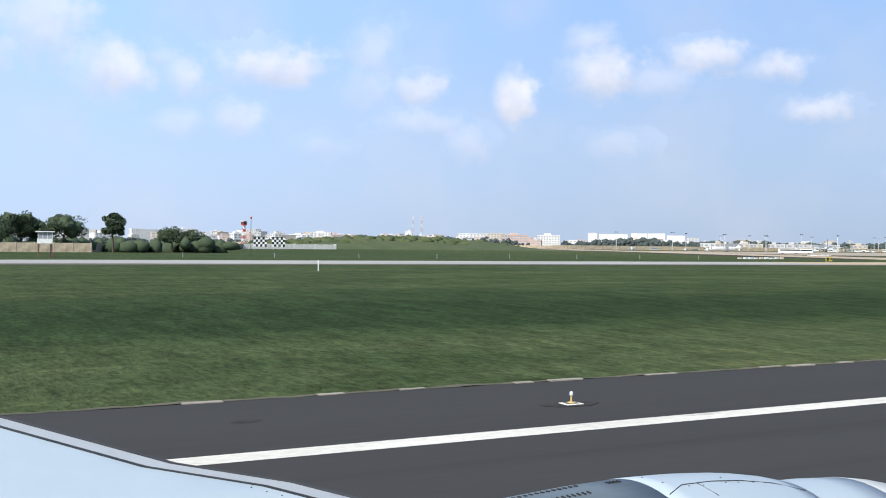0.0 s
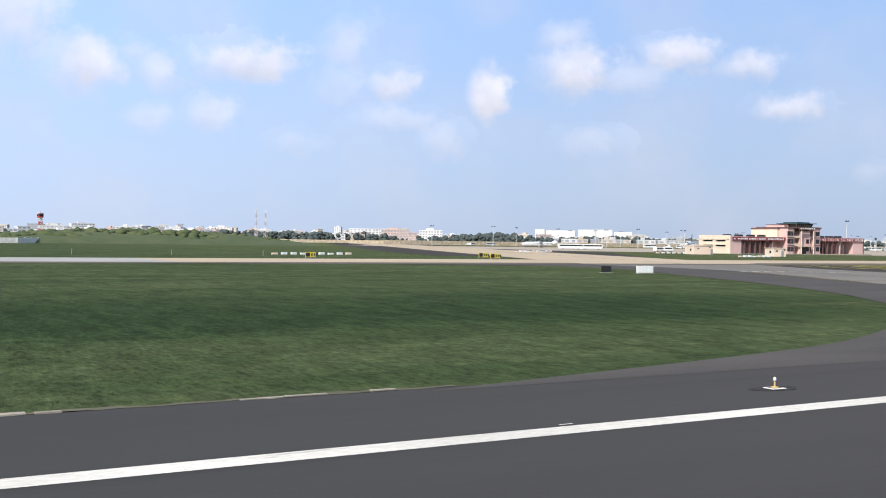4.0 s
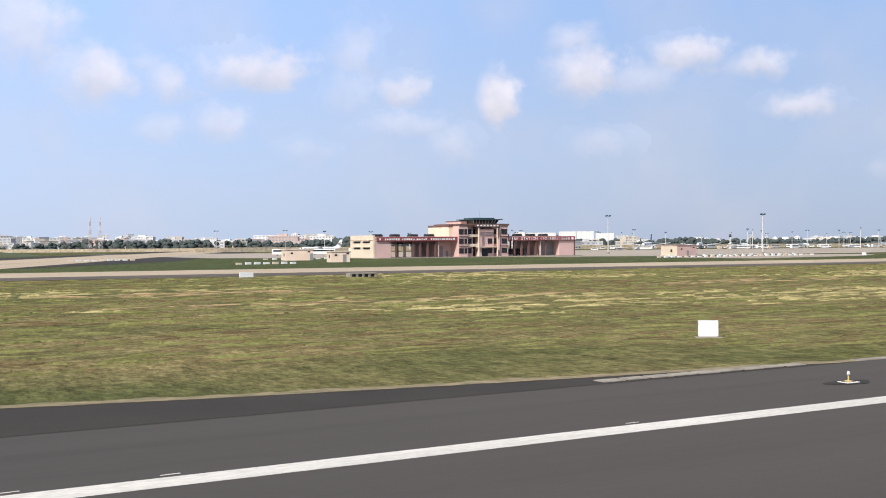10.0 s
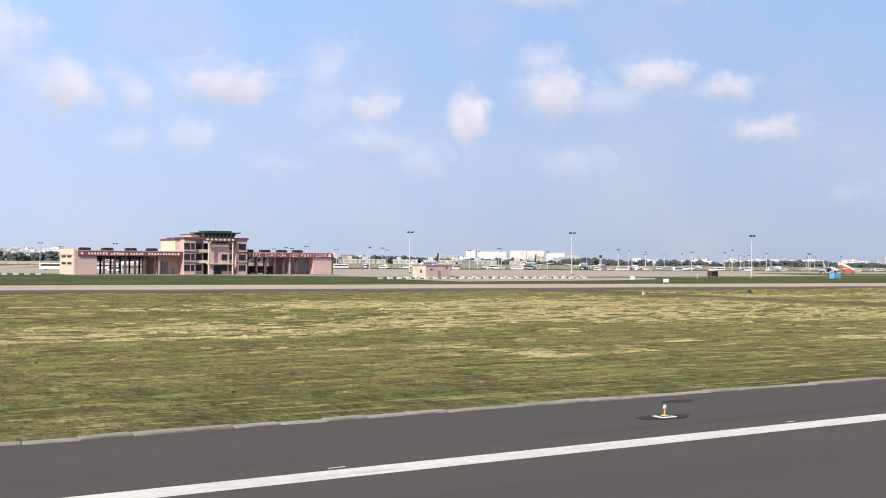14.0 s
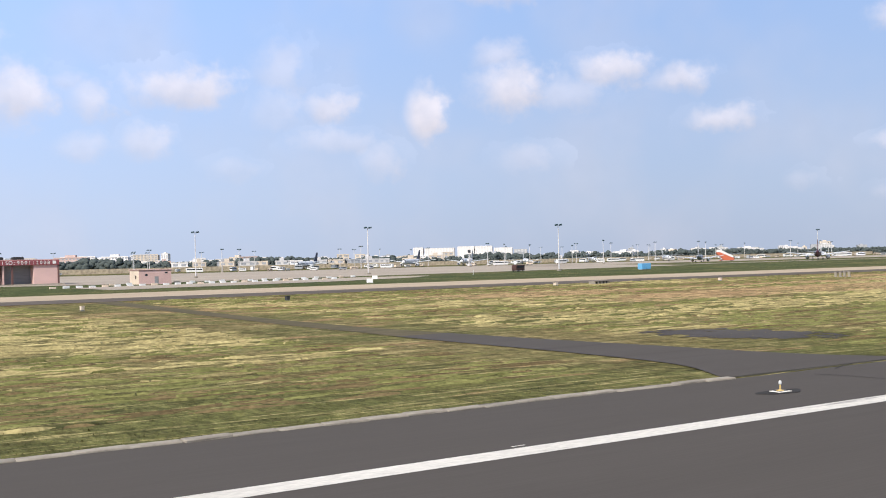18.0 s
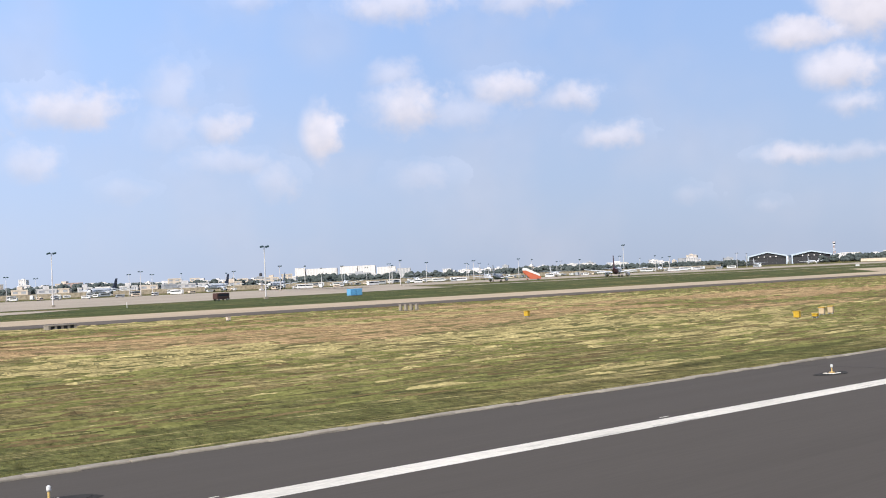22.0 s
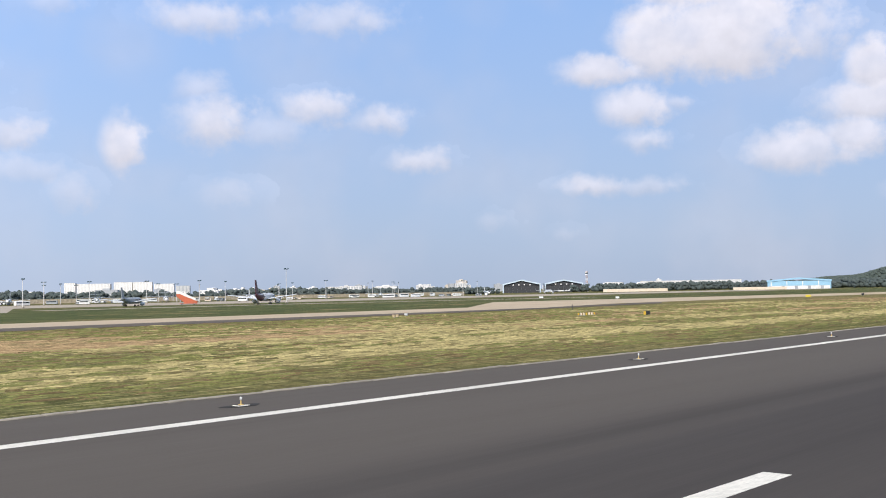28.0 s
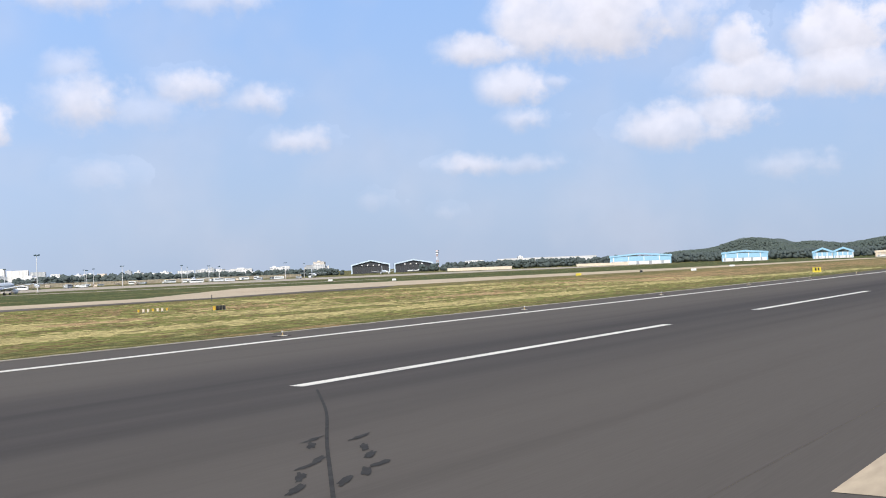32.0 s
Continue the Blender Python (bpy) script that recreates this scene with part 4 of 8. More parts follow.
WEST = [(190.3, 20.45), (193.0, 21.3), (196.4, 22.9), (201.2, 25.5), (204.6, 27.4), (208.2, 29.9), (211.3, 32.1), (214.6, 34.9), (218.6, 38.8), (222.2, 43.2), (224.4, 47.4), (229.9, 57.2), (235.9, 67.8), (246.2, 88.2), (259.4, 114.7)]
for dx, dy in ((0.095, -0.12), (-0.095, 0.12)):
    painted("taxi_edge_line", [(x + dx, y + dy) for x, y in WEST], 0.12, 0.058, YELLOW_LINE, label="double yellow taxiway edge line", category="road marking")
painted("taxi_edge_line_border", WEST, 0.46, 0.050, TRACK, label="dark border under the double yellow line", category="road marking")
painted("taxi_edge_line", [(312, 20.4), (306.6, 21.1), (300.5, 22.7), (292.2, 25.4), (286, 31.4), (281, 35.6), (274.4, 44.5), (270.6, 54.6), (269.3, 60), (271, 70), (274.6, 86), (282.6, 108), (288, 122)], 0.11, 0.050, YELLOW_LINE, label="yellow taxiway edge line", category="road marking")
painted("taxi_edge_line", [(311, 20.75), (306.6, 21.4), (300.5, 22.97), (292.45, 25.66), (286.3, 31.7), (281.4, 36), (274.9, 44.8), (271.1, 54.7), (269.8, 60), (271.5, 70)], 0.11, 0.050, YELLOW_LINE, label="yellow taxiway edge line", category="road marking")
def bar(ax, ay, bx, by, w, m=YELLOW_LINE):
    painted("shoulder_bar", [(ax, ay), ((ax + bx) / 2, (ay + by) / 2), (bx, by)], w, 0.060, m, False, label="yellow bar painted on the asphalt fillet", category="road marking", group="shoulder bars")
bar(199.2, 32.5, 203.2, 26.9, 0.55), bar(209.4, 39, 214.7, 34.8, 0.5), bar(217.5, 46.8, 223.0, 43.6, 0.4, FADED_LINE), bar(223.2, 57, 229.6, 55.2, 0.4, FADED_LINE)
bar(271.2, 58, 276.6, 56.5, 0.45, FADED_LINE), bar(271.8, 72.3, 278.3, 70.2, 0.5, FADED_LINE), bar(275.8, 86.8, 282.2, 85.2, 0.5, FADED_LINE), bar(280, 103, 287, 101, 0.5, FADED_LINE)
bar(274.8, 44.7, 279.8, 46.7, 0.6), bar(283.2, 34.5, 287.4, 37.7, 0.6), bar(290.8, 27.75, 293.55, 32.5, 0.65)
for k in range(9):
    x = 258.5 + k * 2.0
    bar(x, 114.6 - k * 0.62, x + 1.1, 114.2 - k * 0.62, 0.9, WHITE_LINE)
painted("runway_distance_tick", [(109.2, 27.0), (109.4, 25), (109.6, 23.4)], 0.25, 0.050, WHITE_LINE, False, label="white tick painted across the shoulder", category="road marking")
# repaired joint with spilled sealant on the runway
painted("sealed_joint", [(745.4, -1.5), (740.9, -5.9), (736.6, -9.7), (732.1, -13.8), (724.6, -20.6)], 0.10, 0.042, TAR, label="tar-sealed joint across the runway", category="joint")
r = random.Random(8)
for k, (ax, ay) in enumerate(((731.9, -13.0), (732.9, -12.2), (733.9, -11.5), (734.6, -11.2), (736.0, -9.7), (736.7, -9.1), (733.1, -13.3), (734.0, -13.1), (734.9, -12.8), (735.6, -11.9), (736.4, -11.1), (737.5, -10.0))):
    ring = []
    for a in np.linspace(0, 2 * math.pi, 26, endpoint=False):
        q = 1 + 0.55 * noise.noise((math.cos(a) * 1.6 + k * 3, math.sin(a) * 1.6, 3)) + 0.35 * noise.noise((math.cos(a) * 5, math.sin(a) * 5 + k, 5))
        u, w = 0.55 * q * math.cos(a), 0.11 * q * math.sin(a)
        turn_ = radians(28 + 14 * math.sin(k * 2.1))
        ring.append((ax + u * math.cos(turn_) - w * math.sin(turn_), ay + u * math.sin(turn_) + w * math.cos(turn_)))
    bm = bmesh.new()
    bm.faces.new([bm.verts.new((u, v, 0.0412 + 0.0003 * k)) for u, v in ring])
    tagged(link_mesh("tar_stain", bm, TAR), label="ragged dark smear of tar beside the joint", category="stain", group="tar smears", kind="structure")

for (x, y), size in zip(((8.0, 23.9), (56.8, 24.2), (84.0, 24.4), (424.4, 25.2), (561.8, 22.6), (343.1, 23.4)), (0.42, 0.40, 0.42, 0.6, 0.5, 0.2)):
    ring = [(size * math.cos(a) * (1 + 0.3 * noise.noise((math.cos(a) + x, math.sin(a), 2))), 0.5 * size * math.sin(a) * (1 + 0.4 * noise.noise((math.cos(a), math.sin(a) + x, 6)))) for a in np.linspace(0, 2 * math.pi, 18, endpoint=False)]
    bm = bmesh.new()
    bm.faces.new([bm.verts.new((x + u, y + v, 0.034)) for u, v in ring])
    tagged(link_mesh("oil_stain", bm, TAR), label="dark oil stain on the asphalt shoulder", category="stain", group="oil stains", kind="structure")
for pts in ([(268, 22.6), (272.1, 22.4), (275.5, 22.8), (278.9, 22.6), (284.8, 22.7), (291, 22.6), (298.4, 22.6), (300.9, 22.8), (303.6, 23.0), (307.4, 23.1), (312.4, 23.1)], [(188.7, 22.7), (192.0, 23.2), (196.2, 23.3), (201.1, 22.4), (208, 22.6)],
            [(180, 26.2), (190.5, 26.7), (194.0, 27.3), (198.6, 27.4), (202.2, 27.1)],
            [(509.0, 25.1), (509.3, 24.0), (509.4, 23.0), (509.5, 22.0)], [(591.9, 26.3), (592.2, 24.8), (592.5, 23.0), (592.5, 21.2)], [(510.9, 25.7), (511.9, 26.1), (512.7, 26.3)]):
    painted("pavement_crack", pts, 0.06, 0.046, TAR, label="dark tar-filled crack in the asphalt", category="crack", group="cracks")

# ---- the airliner's wing and engine, at the start of the landing roll ----
def swept(points_lead, points_trail, thick, name, material, parent, label=""):
    """A plate between a leading and a trailing edge, rounded at the front."""
    bm = bmesh.new()
    rows = []
    for l, t in zip(points_lead, points_trail):
        l, t = Vector(l), Vector(t)
        row = []
        for s, h in ((0.0, -0.03), (0.006, -0.008), (0.02, 0.0), (0.1, 0.0), (0.35, -0.01), (1.0, -0.08), (0.5, -0.20), (0.1, -0.16), (0.02, -0.09)):
            p = l.lerp(t, s)
            row.append(bm.verts.new((p.x, p.y, p.z + h * thick)))
        rows.append(row)
    for a, b in zip(rows, rows[1:]):
        for i in range(len(a)):
            j = (i + 1) % len(a)
            bm.faces.new((a[i], a[j], b[j], b[i]))
    bm.faces.new(rows[0][::-1]), bm.faces.new(rows[-1])
    bmesh.ops.recalc_face_normals(bm, faces=bm.faces)
    return part(name, bm, material, parent, label, True)


WING_SKIN = surface("wing_paint", (0.42, 0.48, 0.53), (0.39, 0.45, 0.50), 0.4, 0.3, 3, 0, spec=0.4, grain=(0.97, 1.02))
SLAT_SKIN = surface("slat_metal", (0.50, 0.51, 0.52), (0.44, 0.45, 0.46), 0.5, 0.8, 5, 0, metal=0.3, grain=(0.95, 1.03))
wing = base("aircraft_wing", 1.2, 4.2, z=0.03, label="pale grey airliner wing with engine over the runway", category="aircraft wing")
off = Vector((1.2, 4.2, 0.03))
lead = [Vector(p) - off for p in ((2.62, 4.55, 2.90), (2.31, 5.02, 2.95), (1.73, 5.58, 3.01), (0.82, 7.05, 3.16), (-0.6, 9.3, 3.38), (-3.2, 13.4, 3.75))]
trail = [v + Vector((-5.6 + 0.75 * i, 0.1, 0.0)) for i, v in enumerate(lead)]
swept(lead, trail, 1.6, "wing_surface", WING_SKIN, wing, "smooth pale upper wing skin")
def edge_strip(name, near, far_, lift, material, label=""):
    """A narrow strip on the wing's upper side, between two distances behind the leading edge."""
    bm = bmesh.new()
    rows = []
    for v in lead:
        rows.append([bm.verts.new(v + Vector((-d, 0, h))) for d, h in ((near, lift), (far_, lift), (far_, lift - 0.02), (near, lift - 0.02))])
    for a, b in zip(rows, rows[1:]):
        for i in range(4):
            bm.faces.new((a[i], a[(i + 1) % 4], b[(i + 1) % 4], b[i]))
    bm.faces.new(rows[0][::-1]), bm.faces.new(rows[-1])
    bmesh.ops.recalc_face_normals(bm, faces=bm.faces)
    return part(name, bm, material, wing, label)


edge_strip("slat", 0.10, 0.24, 0.006, SLAT_SKIN, "grey metal leading edge slat")
edge_strip("slat_gap", 0.24, 0.27, 0.005, BLACK, "dark gap behind the slat")
edge_strip("slat_seal", 0.06, 0.09, 0.010, DARK)
for k in range(6):
    p = lead[0].lerp(lead[1], k / 5)
    part("fastener", tube(p + Vector((-0.34, 0, -0.006)), p + Vector((-0.34, 0, 0.003)), 0.005, 0.005, 8), DARK, wing)
COWL_GREY = surface("cowl_panel_grey", (0.125, 0.150, 0.165), (0.10, 0.122, 0.135), 0.4, 0.5, 4, 0, grain=(0.96, 1.03))
def cowl_point(x, degrees, lift=0.0):
    """A place on the fan cowl, so many degrees from its top towards the far side."""
    rad = float(np.interp(x, [c[0] for c in COWL], [c[1] for c in COWL])) + lift
    h = float(np.interp(x, [c[0] for c in COWL], [c[2] for c in COWL]))
    return Vector((x, rad * math.sin(math.radians(degrees)), h + rad * math.cos(math.radians(degrees))))


COWL = [(2.9, 0.99, 1.7), (3.2, 1.05, 1.703), (3.6, 1.094, 1.708), (3.86, 1.108, 1.712), (4.2, 1.120, 1.72), (4.62, 1.124, 1.726), (4.63, 1.126, 1.726), (4.8, 1.122, 1.728), (5.1, 1.113, 1.729), (5.4, 1.096, 1.725), (5.6, 1.078, 1.72), (5.8, 1.055, 1.71), (6.0, 1.018, 1.7)]
e = part("engine_cowl", lathe(COWL[6:], 72), WING_SKIN, wing, "white engine cowl", True)
part("vent_panel", lathe(COWL[:6], 72), COWL_GREY, e, "dark grey vented cowl panel", True)
ridge = [cowl_point(4.66, -14, 0.002), cowl_point(4.86, -8, 0.002), cowl_point(5.15, -7, 0.002), cowl_point(5.4, -7.5, 0.002), cowl_point(5.7, -9, 0.002), cowl_point(5.95, -13, 0.002)]
for p, q in zip(ridge, ridge[1:]):
    part("cowl_seam", tube(p, q, 0.0035, 0.0035, 6), DARK, e)
p, q = cowl_point(5.0, -8, 0.002), cowl_point(5.02, -18, 0.002)
part("cowl_latch", tube(p, q, 0.003, 0.003, 6), DARK, e)
for x, turn in ((4.74, 6), (4.76, -4), (4.9, -9.5), (5.02, -10), (5.25, -8.5), (5.3, -3), (5.36, -9), (5.5, -9), (5.6, -9.5)):
    part("fastener", tube(cowl_point(x, turn, -0.004), cowl_point(x, turn, 0.003), 0.006, 0.006, 8), DARK, e)
part("inlet_cowl", lathe([(5.55, 1.0, 1.6), (5.8, 1.06, 1.6), (6.1, 1.092, 1.6), (6.4, 1.092, 1.592), (6.72, 1.078, 1.584)], 72), WING_SKIN, e, "", True)
part("inlet_lip", lathe([(6.725, 1.080, 1.584), (6.95, 1.055, 1.575), (7.2, 1.01, 1.562), (7.45, 0.90, 1.55), (7.52, 0.76, 1.55)], 72), SLAT_SKIN, e, "dull metal inlet lip", True)
e.location = Vector((0, 4.75, -0.07)) - Vector((off.x, off.y, off.z))
part("pylon", slab([(0.2, -0.16), (3.0, -0.12), (3.4, 0), (3.0, 0.12), (0.2, 0.16)], 2.35, 2.66), DARK, e, "dark pylon fairing")
VENTS = [(3.62 + 0.045 * k, 8) for k in range(14)] + [(4.43 + 0.03 * k, 5) for k in range(4)] + [(3.84 + 0.04 * k, -3) for k in range(9)]
for x, turn in VENTS:
    a, b = cowl_point(x, turn - 1.1, 0.001), cowl_point(x, turn + 1.1, 0.001)
    part("vent", tube(a, b, 0.007, 0.007, 6), BLACK, e)
gear = part("gear_leg", tube((-1.6, 0.2, 0.55), (-1.6, 0.2, 2.9), 0.13, 0.16, 10), STEEL, wing, "steel main gear leg")
for s in (-0.35, 0.35):
    part("tyre", tube((-1.6, 0.2 + s - 0.16, 0.56), (-1.6, 0.2 + s + 0.16, 0.56), 0.56, 0.56, 20), RUBBER, gear, "black tyre")

# ---- fire station ----
def words(text, size, material, parent, x, y, z, name="lettering", depth=0.04, turn_x=90):
    cu = bpy.data.curves.new(name, "FONT")
    cu.body, cu.size, cu.align_x = text, size, "CENTER"
    tmp = bpy.data.objects.new(name, cu)
    scene.collection.objects.link(tmp)
    bpy.context.view_layer.update()
    me = bpy.data.meshes.new_from_object(tmp.evaluated_get(bpy.context.evaluated_depsgraph_get()))
    bpy.data.objects.remove(tmp)
    bm = bmesh.new()
    bm.from_mesh(me)
    bmesh.ops.remove_doubles(bm, verts=bm.verts, dist=0.0005)
    made = bmesh.ops.extrude_face_region(bm, geom=list(bm.faces))
    bmesh.ops.translate(bm, vec=(0, 0, depth), verts=[v for v in made["geom"] if isinstance(v, bmesh.types.BMVert)])
    bmesh.ops.recalc_face_normals(bm, faces=bm.faces)
    bm.to_mesh(me)
    bm.free()
    me.materials.clear()
    me.materials.append(material)
    ob = new(name, me)
    ob.parent = parent
    ob.matrix_basis = pose(x, y, z, turn_x, 0, 0)
    return ob


def window(parent, x, z, w, h, y, name="window", frame_mat=None, depth=0.25):
    """A framed pane set into a wall that faces -y, with a sill."""
    fr = part(name, boxes((x - w / 2 - 0.1, x + w / 2 + 0.1, y - 0.12, y + depth, z + h, z + h + 0.12), (x - w / 2 - 0.1, x + w / 2 + 0.1, y - 0.12, y + depth, z - 0.12, z),
                          (x - w / 2 - 0.1, x - w / 2, y - 0.06, y + depth, z, z + h), (x + w / 2, x + w / 2 + 0.1, y - 0.06, y + depth, z, z + h), (x - 0.04, x + 0.04, y - 0.03, y + depth, z, z + h)),
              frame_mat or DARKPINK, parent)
    pane = part("pane", box(x - w / 2, x + w / 2, y - 0.04, y - 0.01, z, z + h), GLASS, fr, "dark window glass")
    return fr


def fire_station():
    fs = base("fire_station", 468.4, 328.6, 1.5, z=-0.15, label="two-storey pink and cream fire station with watch tower", category="building")
    deep = 18.0
    part("plinth", box(-1.2, 85.4, -4.2, deep + 0.4, -0.9, -0.02), STONE, fs, "low concrete plinth")
    # left wing
    part("end_wall", box(-0.6, 0.0, -0.1, deep, 0, 7.7), CREAM, fs, "sunlit cream end wall")
    for k, z in enumerate((2.9, 5.0)):
        for y0 in (2.2, 9.6):
            part("sunshade", box(-1.3, -0.6, y0, y0 + 5.8, z + 0.7, z + 0.9), CREAM, fs)
            part("slot_window", box(-0.66, -0.56, y0 + 0.4, y0 + 5.4, z, z + 0.7), GLASS, fs)
    part("bay_wall", box(0.0, 6.2, 0.0, deep, 0, 5.7), PINK, fs, "pink rendered bay wall")
    part("rear_wall", boxes((6.2, 33, deep - 0.5, deep, 4.6, 5.7), (6.2, 8.2, deep - 0.5, deep, 0, 4.6), (31, 33, deep - 0.5, deep, 0, 4.6)), PINK, fs)
    part("roof_slab", box(-0.6, 33.5, 0.0, deep, 5.7, 6.1), CREAM, fs)
    part("fascia", box(0.6, 33.4, -0.5, 0.0, 5.55, 7.05, 0.03), MAROON, fs, "maroon fascia with white lettering")
    part("parapet", boxes((0.0, 33.4, 0.0, 0.25, 6.1, 7.2), (0.0, 33.4, deep - 0.3, deep, 6.1, 7.2)), PINK, fs)
    for x in (8.4, 11.6, 14.8, 17.8, 20.8, 24.0):
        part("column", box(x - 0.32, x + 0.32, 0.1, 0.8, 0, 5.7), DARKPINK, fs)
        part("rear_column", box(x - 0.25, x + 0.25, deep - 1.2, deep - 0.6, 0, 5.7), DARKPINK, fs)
    part("inner_wall", box(25.0, 25.4, 0.3, deep, 0, 5.7), PINK, fs)
    part("recessed_wall", box(25.4, 33.0, 4.2, 4.6, 0, 5.7), PINK, fs, "pink wall set back in the shade")
    part("shutter", box(27.2, 29.2, 4.05, 4.2, 0, 3.9), GREYWALL, fs, "grey roller shutter")
    part("door", box(30.4, 31.3, 4.05, 4.2, 0, 2.1), GREYWALL, fs)
    for a, b in ((1.4, 2.1), (3.6, 9.6), (10.2, 13.9), (14.7, 15.4), (16.0, 20.2), (21.6, 25.8), (26.2, 29.2), (29.8, 31.8)):
        x = a
        while x < b - 0.2:
            w = random.uniform(0.35, 0.7)
            part("letter_bar", box(x, x + w, -0.56, -0.5, 5.95, 6.55 + random.uniform(-0.1, 0.12)), WHITE, fs)
            x += w + random.uniform(0.22, 0.4)
    # tower
    tx0, tx1, ty = 32.6, 53.4, -3.2
    part("rear_block", box(31.2, 36.0, 3.0, deep, 6.1, 11.0), CREAM, fs, "cream upper block behind the tower")
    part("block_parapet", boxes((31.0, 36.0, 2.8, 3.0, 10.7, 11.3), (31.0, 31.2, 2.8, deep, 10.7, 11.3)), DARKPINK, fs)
    for a, b, d in ((32.6, 36.2, -1.6), (36.2, 39.4, 0.2), (47.6, 49.9, 0.2), (49.9, 53.4, -1.6)):
        part("tower_wall", box(a, b, d, deep - 2, 0, 11.1), PINK, fs)
    part("tower_front", box(41.2, 47.6, -1.0, deep - 2, 0, 9.9), PINK, fs, "plain pink centre panel of the tower")
    part("stair_recess", box(39.4, 41.2, 1.8, deep - 2, 0, 9.9), GLASS, fs, "dark glazed stair recess")
    for z in (1.2, 4.6, 8.0):
        for x, w, y in ((33.5, 1.7, -1.6), (35.3, 1.0, -1.6), (37.8, 1.9, 0.2), (48.75, 1.5, 0.2), (51.7, 2.2, -1.6), (45.9, 1.7, -1.0)):
            if not (x == 45.9 and z == 8.0):
                window(fs, x, z, w, 1.7, y)
    for z in (3.6, 7.0):
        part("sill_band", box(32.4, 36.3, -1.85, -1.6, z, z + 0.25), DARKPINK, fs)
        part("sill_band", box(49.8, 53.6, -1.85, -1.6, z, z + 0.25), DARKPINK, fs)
        part("balcony", boxes((36.2, 41.2, -0.9, 0.2, z - 0.1, z + 0.1), (36.2, 41.2, -0.9, -0.8, z + 0.1, z + 0.9)), CREAM, fs)
    for x in (40.3, 48.2):
        part("tall_column", tube((x, -2.4, 0), (x, -2.4, 10.6), 0.28, 0.28, 10), CREAM, fs)
    part("porch_slab", box(40.0, 48.5, -2.7, -1.0, 3.2, 3.5), CREAM, fs)
    part("entrance", box(42.4, 45.0, -1.06, -1.0, 0, 2.9), GLASS, fs)
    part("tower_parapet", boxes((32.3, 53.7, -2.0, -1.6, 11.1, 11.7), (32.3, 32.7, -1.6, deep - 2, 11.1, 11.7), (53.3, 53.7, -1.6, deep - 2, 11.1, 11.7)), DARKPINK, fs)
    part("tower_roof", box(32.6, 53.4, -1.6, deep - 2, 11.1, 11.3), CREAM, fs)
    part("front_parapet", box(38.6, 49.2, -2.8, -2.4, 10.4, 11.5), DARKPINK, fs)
    for k in range(7):
        part("scallop", box(39.3 + k * 1.4, 40.1 + k * 1.4, -2.9, -2.8, 10.75, 11.3), WHITE, fs)
    part("pink_roof_block", box(36.6, 39.4, 4.0, deep - 4, 11.3, 12.6), PINK, fs)
    part("pink_roof_cap", box(36.4, 39.6, 3.6, deep - 3.6, 12.6, 12.85), DARKPINK, fs)
    # watch cab, leaning outwards
    bm = bmesh.new()
    lo = [bm.verts.new(p) for p in ((39.8, 0.2, 11.3), (49.2, 0.2, 11.3), (49.2, 8.4, 11.3), (39.8, 8.4, 11.3))]
    hi = [bm.verts.new(p) for p in ((39.1, -0.6, 13.1), (50.0, -0.6, 13.1), (50.0, 9.0, 13.1), (39.1, 9.0, 13.1))]
    bm.faces.new(lo[::-1]), bm.faces.new(hi)
    for i in range(4):
        bm.faces.new((lo[i], lo[(i + 1) % 4], hi[(i + 1) % 4], hi[i]))
    cab = part("watch_cab", bm, GLASS, fs, "glazed watch cab with sloping panes")
    for k in range(9):
        s = k / 8
        part("mullion", tube((39.8 + 9.4 * s, 0.14, 11.3), (39.1 + 10.9 * s, -0.66, 13.1), 0.07, 0.07, 5), STEEL, cab)
    part("cab_sill", box(39.6, 49.4, -0.1, 8.6, 11.3, 11.75), CREAM, cab)
    part("tower_cap", slab([(38.2, -1.6), (51.2, -1.6), (51.2, 9.8), (38.2, 9.8)], 13.1, 13.4), TEAL, fs, "flat teal sheet roof with deep eaves")
    part("roof_ridge", slab([(40.5, 0.5), (48.9, 0.5), (48.9, 8), (40.5, 8)], 13.4, 13.9), TEAL, fs)
    part("antenna", tube((44.7, 4, 13.8), (44.7, 4, 16.4), 0.05, 0.03, 5), STEEL, fs)
    part("antenna", tube((50.6, -0.5, 13.3), (51.8, -0.9, 13.9), 0.08, 0.05, 5), STEEL, fs)
    # right wing
    part("roof_slab", box(53.4, 84.8, 0.0, deep, 5.7, 6.1), CREAM, fs)
    part("fascia", box(53.5, 84.8, -0.5, 0.0, 5.55, 7.05, 0.03), MAROON, fs, "maroon fascia with white lettering")
    part("parapet", boxes((53.4, 84.8, 0.0, 0.25, 6.1, 7.2), (53.4, 84.8, deep - 0.3, deep, 6.1, 7.2), (84.4, 84.8, 0.25, deep - 0.3, 6.1, 7.2)), PINK, fs)
    for k, ch in enumerate("FIRE STATION ISO:9001:2008"):
        if ch == ":":
            for z in (5.82, 6.38):
                part("letter_dot", box(54.8 + k * 1.075, 55.0 + k * 1.075, -0.59, -0.55, z, z + 0.2), WHITE, fs)
        elif ch != " ":
            words(ch, 1.5, WHITE, fs, 54.9 + k * 1.075, -0.55, 5.78, "letter")
    part("emblem", box(82.9, 83.9, -0.58, -0.5, 5.85, 6.75), WHITE, fs)
    for x in (54.2, 57.4, 60.6, 63.8, 67.0):
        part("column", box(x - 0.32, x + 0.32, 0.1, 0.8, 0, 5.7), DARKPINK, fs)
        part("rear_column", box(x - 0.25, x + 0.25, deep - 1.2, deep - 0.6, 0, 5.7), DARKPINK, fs)
